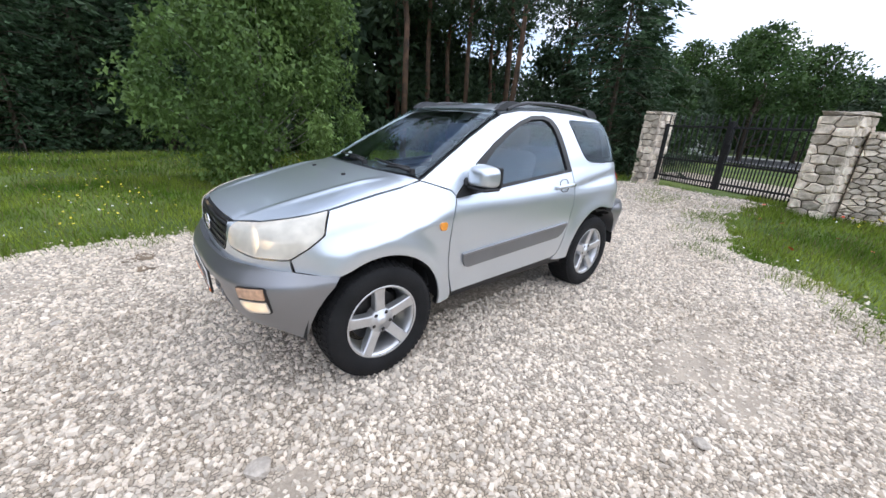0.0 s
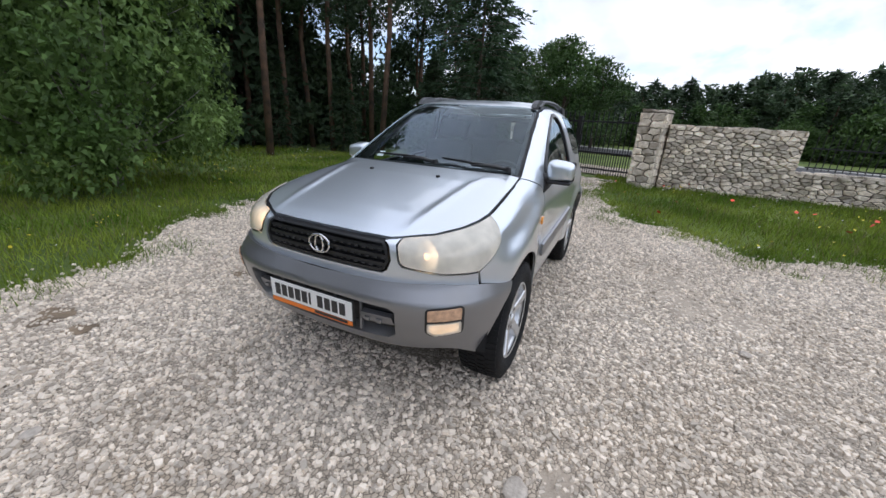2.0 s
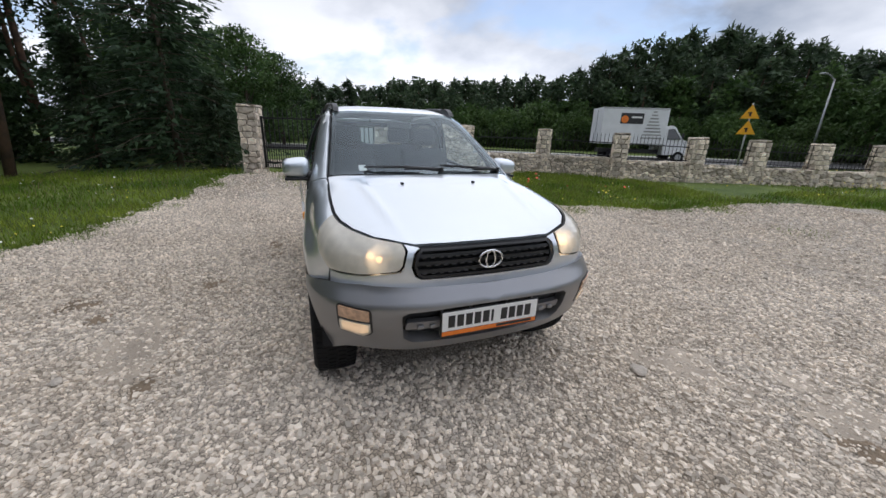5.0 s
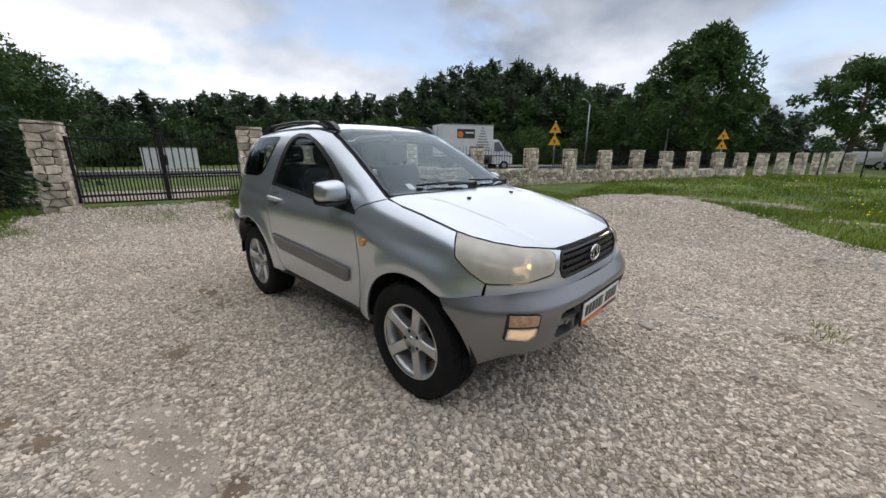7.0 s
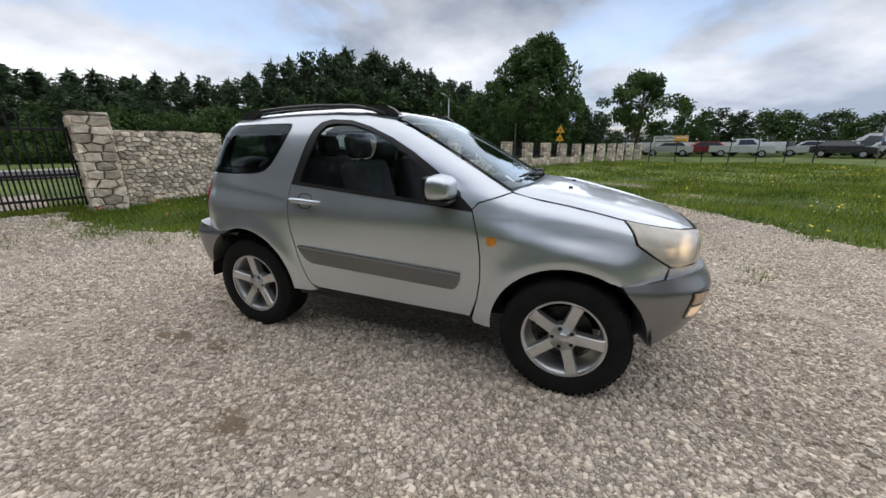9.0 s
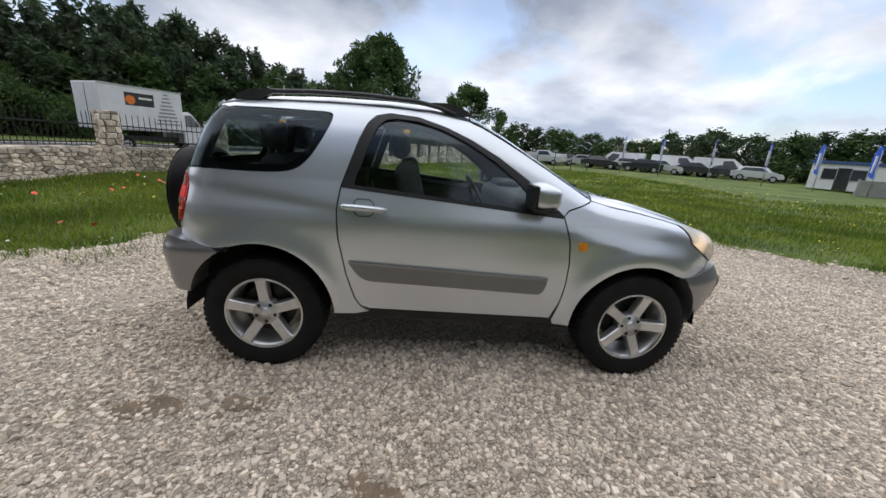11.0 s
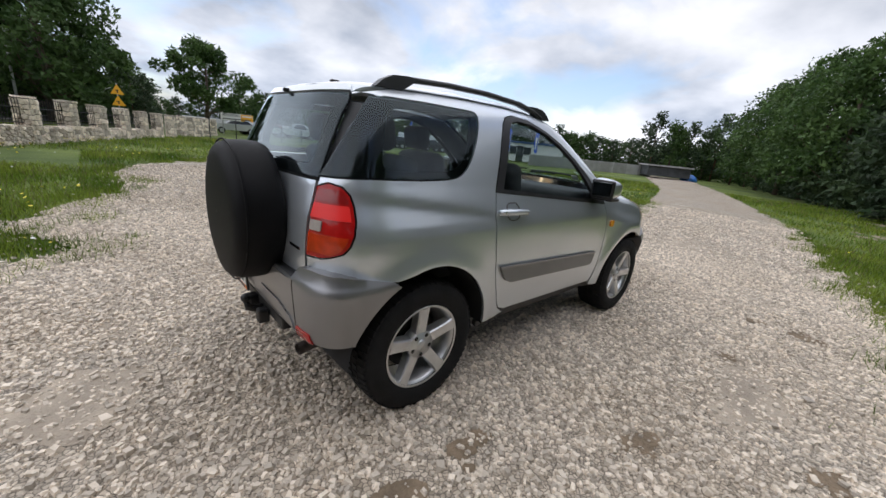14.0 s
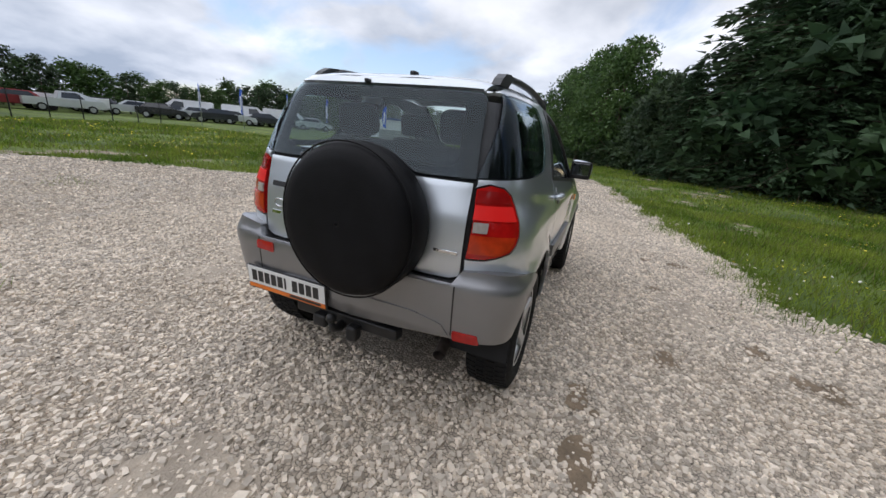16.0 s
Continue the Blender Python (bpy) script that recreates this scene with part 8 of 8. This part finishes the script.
def rocks():
    """Single larger stones lying on the gravel."""
    for k, (x, y, r) in enumerate(((1.91, 1.08, 0.052), (0.16, 2.21, 0.04), (2.7, -0.9, 0.035), (-2.6, -2.2, 0.04), (0.9, -2.2, 0.035))):
        bm = bmesh.new()
        bmesh.ops.create_icosphere(bm, subdivisions=2, radius=r)
        for v in bm.verts:
            n = noise.noise(v.co * (0.9 / r) + Vector((k * 3.7, 1.3, 0.2)))
            v.co *= 1 + 0.45 * n
            v.co.z *= 0.45
        ob = part("rock", bm, M["rock"], None)
        ob.matrix_world = pose(x, y, on_ground(x, y) + r * 0.35, 0, 0, 40 * k)
        tagged(ob, "single larger pale limestone rock lying on the gravel", "rock")


def stones():
    rng = np.random.default_rng(4)
    tri_total = []

    def scatter(name, x0, x1, y0, y1, density, lo, hi, keep, label):
        n = int((x1 - x0) * (y1 - y0) * density)
        x, y = rng.uniform(x0, x1, n), rng.uniform(y0, y1, n)
        ok = keep(x, y)
        x, y = x[ok], y[ok]
        n = len(x)
        ok = inside(GRAVEL_EDGE, x, y)
        ok |= rng.uniform(size=n) < 0.4 * np.exp(-edge_gap(x, y) / 0.08)  # strays into the grass
        thin = np.zeros(n)
        for cx, cy, r in SOIL:
            thin = np.maximum(thin, 0.62 * np.exp(-(((x - cx) / r) ** 2 + ((y - cy) / (r * 0.8)) ** 2) ** 2))
        for cx, cy, r in SAND:
            thin = np.maximum(thin, 0.30 * np.exp(-(((x - cx) / r) ** 2 + ((y - cy) / (r * 0.8)) ** 2)))
        ok &= rng.uniform(size=n) > thin
        x, y = x[ok], y[ok]
        n = len(x)
        s = lo + (hi - lo) * rng.beta(1.5, 4.0, n)
        cube = np.array([(-1, -1, -1), (1, -1, -1), (1, 1, -1), (-1, 1, -1), (-1, -1, 1), (1, -1, 1), (1, 1, 1), (-1, 1, 1)], float) / 2
        v = cube[None] * (1 + rng.uniform(-0.30, 0.30, (n, 8, 3)))
        v[:, 4:, :2] *= rng.uniform(0.45, 0.85, n)[:, None, None]
        dims = np.stack([s * rng.uniform(0.8, 1.35, n), s * rng.uniform(0.6, 1.0, n), s * rng.uniform(0.35, 0.75, n)], 1)
        v = v * dims[:, None]
        a, b = rng.uniform(0, 6.283, n), rng.normal(size=n) * 0.25
        cb, sb, ca, sa = np.cos(b), np.sin(b), np.cos(a), np.sin(a)
        X, Z = v[..., 0] * cb[:, None] + v[..., 2] * sb[:, None], -v[..., 0] * sb[:, None] + v[..., 2] * cb[:, None]
        V = np.stack([X * ca[:, None] - v[..., 1] * sa[:, None], X * sa[:, None] + v[..., 1] * ca[:, None], Z], -1)
        V += np.stack([x, y, terrain(x, y) + dims[:, 2] * rng.uniform(0.15, 0.55, n)], 1)[:, None]
        q = np.array([(4, 5, 6, 7), (0, 1, 5, 4), (1, 2, 6, 5), (2, 3, 7, 6), (3, 0, 4, 7)])
        F = (np.arange(n) * 8)[:, None, None] + q[None]
        tagged(big_mesh(name, V.reshape(-1, 3), F.reshape(-1, 4), M["stone_chip"]), label, "gravel", kind="stuff")

    near = lambda x, y: (np.abs(x) < 5.0) & (np.abs(y) < 4.4)
    hidden = lambda x, y: (np.abs(x) < 1.35) & (np.abs(y) < 0.45)
    scatter("gravel_stones", -5.0, 5.0, -4.4, 4.4, 1800, 0.012, 0.047, lambda x, y: near(x, y) & ~hidden(x, y), "loose angular pale limestone chips")
    scatter("gravel_stones_beyond", -9, 12, -4, 10, 260, 0.020, 0.060, lambda x, y: ~near(x, y), "loose angular pale limestone chips")


def grass():
    rng = np.random.default_rng(8)

    def blades(name, x, y, h, w, mat, label):
        n = len(x)
        a = rng.uniform(0, 6.283, n)
        lean = rng.normal(size=(n, 2)) * h[:, None] * 0.38
        z = terrain(x, y) - 0.015
        b = np.stack([np.cos(a) * w, np.sin(a) * w], 1)
        base = np.stack([x, y, z], 1)
        V = np.stack([base + np.column_stack([-b, np.zeros(n)]), base + np.column_stack([b, np.zeros(n)]),
                      base + np.column_stack([lean, h])], 1)
        F = np.arange(n * 3)
        tagged(big_mesh(name, V.reshape(-1, 3), F.reshape(-1, 3), mat), label, "grass", kind="stuff")

    def field(x0, x1, y0, y1, density):
        n = int((x1 - x0) * (y1 - y0) * density)
        x, y = rng.uniform(x0, x1, n), rng.uniform(y0, y1, n)
        ok = ~inside(GRAVEL_EDGE, x, y)
        patch = np.array([noise.noise((px * 0.55, py * 0.55, 2.0)) for px, py in zip(x, y)])
        ok &= rng.uniform(size=n) < 0.8 + 0.9 * patch
        for bx, by, br in BARE:
            ok &= rng.uniform(size=n) > 0.93 * np.exp(-(((x - bx) / br) ** 2 + ((y - by) / (br * 0.55)) ** 2) ** 2)
        x, y, patch = x[ok], y[ok], patch[ok]
        worn = 0.34 + 0.30 * np.array([noise.noise((px * 0.9, py * 0.9, 5.0)) for px, py in zip(x, y)])
        ok = rng.uniform(size=len(x)) < 0.22 + 0.78 * np.clip(edge_gap(x, y) / np.maximum(worn, 0.05), 0, 1)  # thin where it meets the gravel
        return x[ok], y[ok], patch[ok]

    sets = [field(-9, -1.5, 0.5, 9.5, 1100), field(-5, 9, -7.5, -1.6, 800), field(-2.6, 12, 1.6, 13, 420), field(-9, 13, -13, -7.5, 260), field(-6, 16, 13, 28, 110), field(9, 26, -3, 12, 120), field(-9.5, -5, -8, -2.4, 450), field(8.5, 22, -13, -2.6, 170)]
    X, Y, Pn = [np.concatenate([s[i] for s in sets]) for i in range(3)]
    far = np.hypot(X, Y)
    h = (0.05 + 0.10 * rng.beta(2, 3, len(X)) + 0.06 * np.clip(Pn, -0.3, 1)) * (1 + 0.5 * (rng.uniform(size=len(X)) > 0.93)) * (0.8 + 0.02 * far)
    blades("grass", X, Y, np.clip(h, 0.03, 0.4), 0.004 + 0.0006 * far, M["grass"], "uneven green meadow grass")
    k = rng.uniform(size=len(X)) < 0.09
    blades("dry_grass", X[k] + 0.02, Y[k], np.clip(h[k] * 1.5, 0.05, 0.5), 0.003 + 0.0005 * far[k], M["dry_grass"], "dry straw-coloured grass stalks")
    # tufts that have crept into the gravel, and along its edges
    tx, ty, th = [], [], []
    spots = [(-3.6, 0.98, 0.22, 90), (-7.37, -1.08, 0.35, 120), (-2.34, 2.63, 0.2, 80), (0.02, 6.7, 0.3, 60), (-7.0, -0.5, 0.4, 130), (-3.45, 1.29, 0.25, 120), (-2.2, 2.8, 0.15, 60), (-2.65, 2.5, 0.2, 80), (1.0, -2.8, 0.25, 130),
             (6.3, -2.2, 0.4, 90), (-4.6, 0.6, 0.3, 110), (1.6, -2.75, 0.2, 90), (-0.04, -3.8, 0.3, 110), (-5.5, 0.4, 0.25, 80), (2.6, -2.7, 0.25, 90), (-2.42, 4.17, 0.3, 200), (-2.08, 3.14, 0.12, 70), (-6.41, -0.59, 0.35, 160), (2.95, 2.03, 0.1, 40), (2.99, 1.83, 0.1, 30), (2.2, -3.01, 0.22, 110), (-2.5, 5.6, 0.4, 160)]
    for i in range(0, len(GRAVEL_EDGE), 2):
        x, y = GRAVEL_EDGE[i]
        if abs(x) < 12:
            r = 0.10 + 0.22 * rng.uniform() ** 2
            spots.append((x + rng.normal() * 0.16, y + rng.normal() * 0.16, r, int(190 * r / 0.26 * rng.uniform(0.2, 1.3))))
    for x, y, r, n in spots:
        tx.append(x + rng.normal(size=n) * r * 0.6)
        ty.append(y + rng.normal(size=n) * r * 0.6)
        th.append(rng.uniform(0.03, 0.13, n) * (0.7 + 2.2 * min(r, 0.3)))
    blades("grass_tufts", np.concatenate(tx), np.concatenate(ty), np.concatenate(th), np.full(sum(len(q) for q in tx), 0.004), M["grass"], "sparse grass tufts creeping into the gravel")

    # flowers: small discs of petals on stalks
    def flowers(name, n, size, mat, label, box, hlo, hhi, clumpy):
        x, y = rng.uniform(box[0], box[1], n), rng.uniform(box[2], box[3], n)
        ok = ~inside(GRAVEL_EDGE, x, y)
        if clumpy:
            ok &= np.array([noise.noise((px * 0.6, py * 0.6, 9.0)) for px, py in zip(x, y)]) > clumpy
        x, y = x[ok], y[ok]
        n = len(x)
        z = terrain(x, y) + rng.uniform(hlo, hhi, n)
        c = np.stack([x, y, z], 1)
        t = rng.normal(size=(n, 3)) * 0.35 + [0, 0, 1]
        u = np.cross(t, rng.normal(size=(n, 3)))
        u /= np.linalg.norm(u, axis=1)[:, None]
        w = np.cross(t, u)
        w /= np.linalg.norm(w, axis=1)[:, None]
        s = (size * rng.uniform(0.6, 1.3, n) * (1 + 0.03 * np.hypot(x, y)))[:, None]
        V = np.stack([c + (u * math.cos(k) + w * math.sin(k)) * s for k in [i * math.pi / 3 for i in range(6)]], 1).reshape(-1, 3)
        F = (np.arange(n) * 6)[:, None, None] + np.array([[0, 1, 2, 3], [0, 3, 4, 5]])[None]
        tagged(big_mesh(name, V, F.reshape(-1, 4), mat), label, "flowers", kind="stuff")

    flowers("yellow_flowers", 3200, 0.012, M["flower_yellow"], "small yellow meadow flowers", (-6, 14, -13, -2), 0.06, 0.2, 0.18)
    flowers("yellow_flowers_field", 6000, 0.016, M["flower_yellow"], "small yellow meadow flowers in the field", (-9, 18, 2, 24), 0.06, 0.2, 0.15)
    flowers("white_flowers", 1100, 0.012, M["flower_white"], "small white daisies in the grass", (-9, 6, -13, 12), 0.06, 0.18, -0.1)
    flowers("poppies", 26, 0.026, M["flower_red"], "scattered red poppies", (-8, -2.6, 0.6, 7), 0.14, 0.26, 0)


M["trodden"] = material("trodden", (0.27, 0.215, 0.145), 0.95, var=0.3, scale=3, fine=0.35, fine_scale=60, bump=0.8, bump_scale=60, second=(0.36, 0.30, 0.21))
M["sand"] = material("sand", (0.42, 0.355, 0.28), 0.95, var=0.18, scale=4, fine=0.25, fine_scale=90, bump=0.6, bump_scale=90)
soil()
bare_strips()
rocks()
stones()
grass()
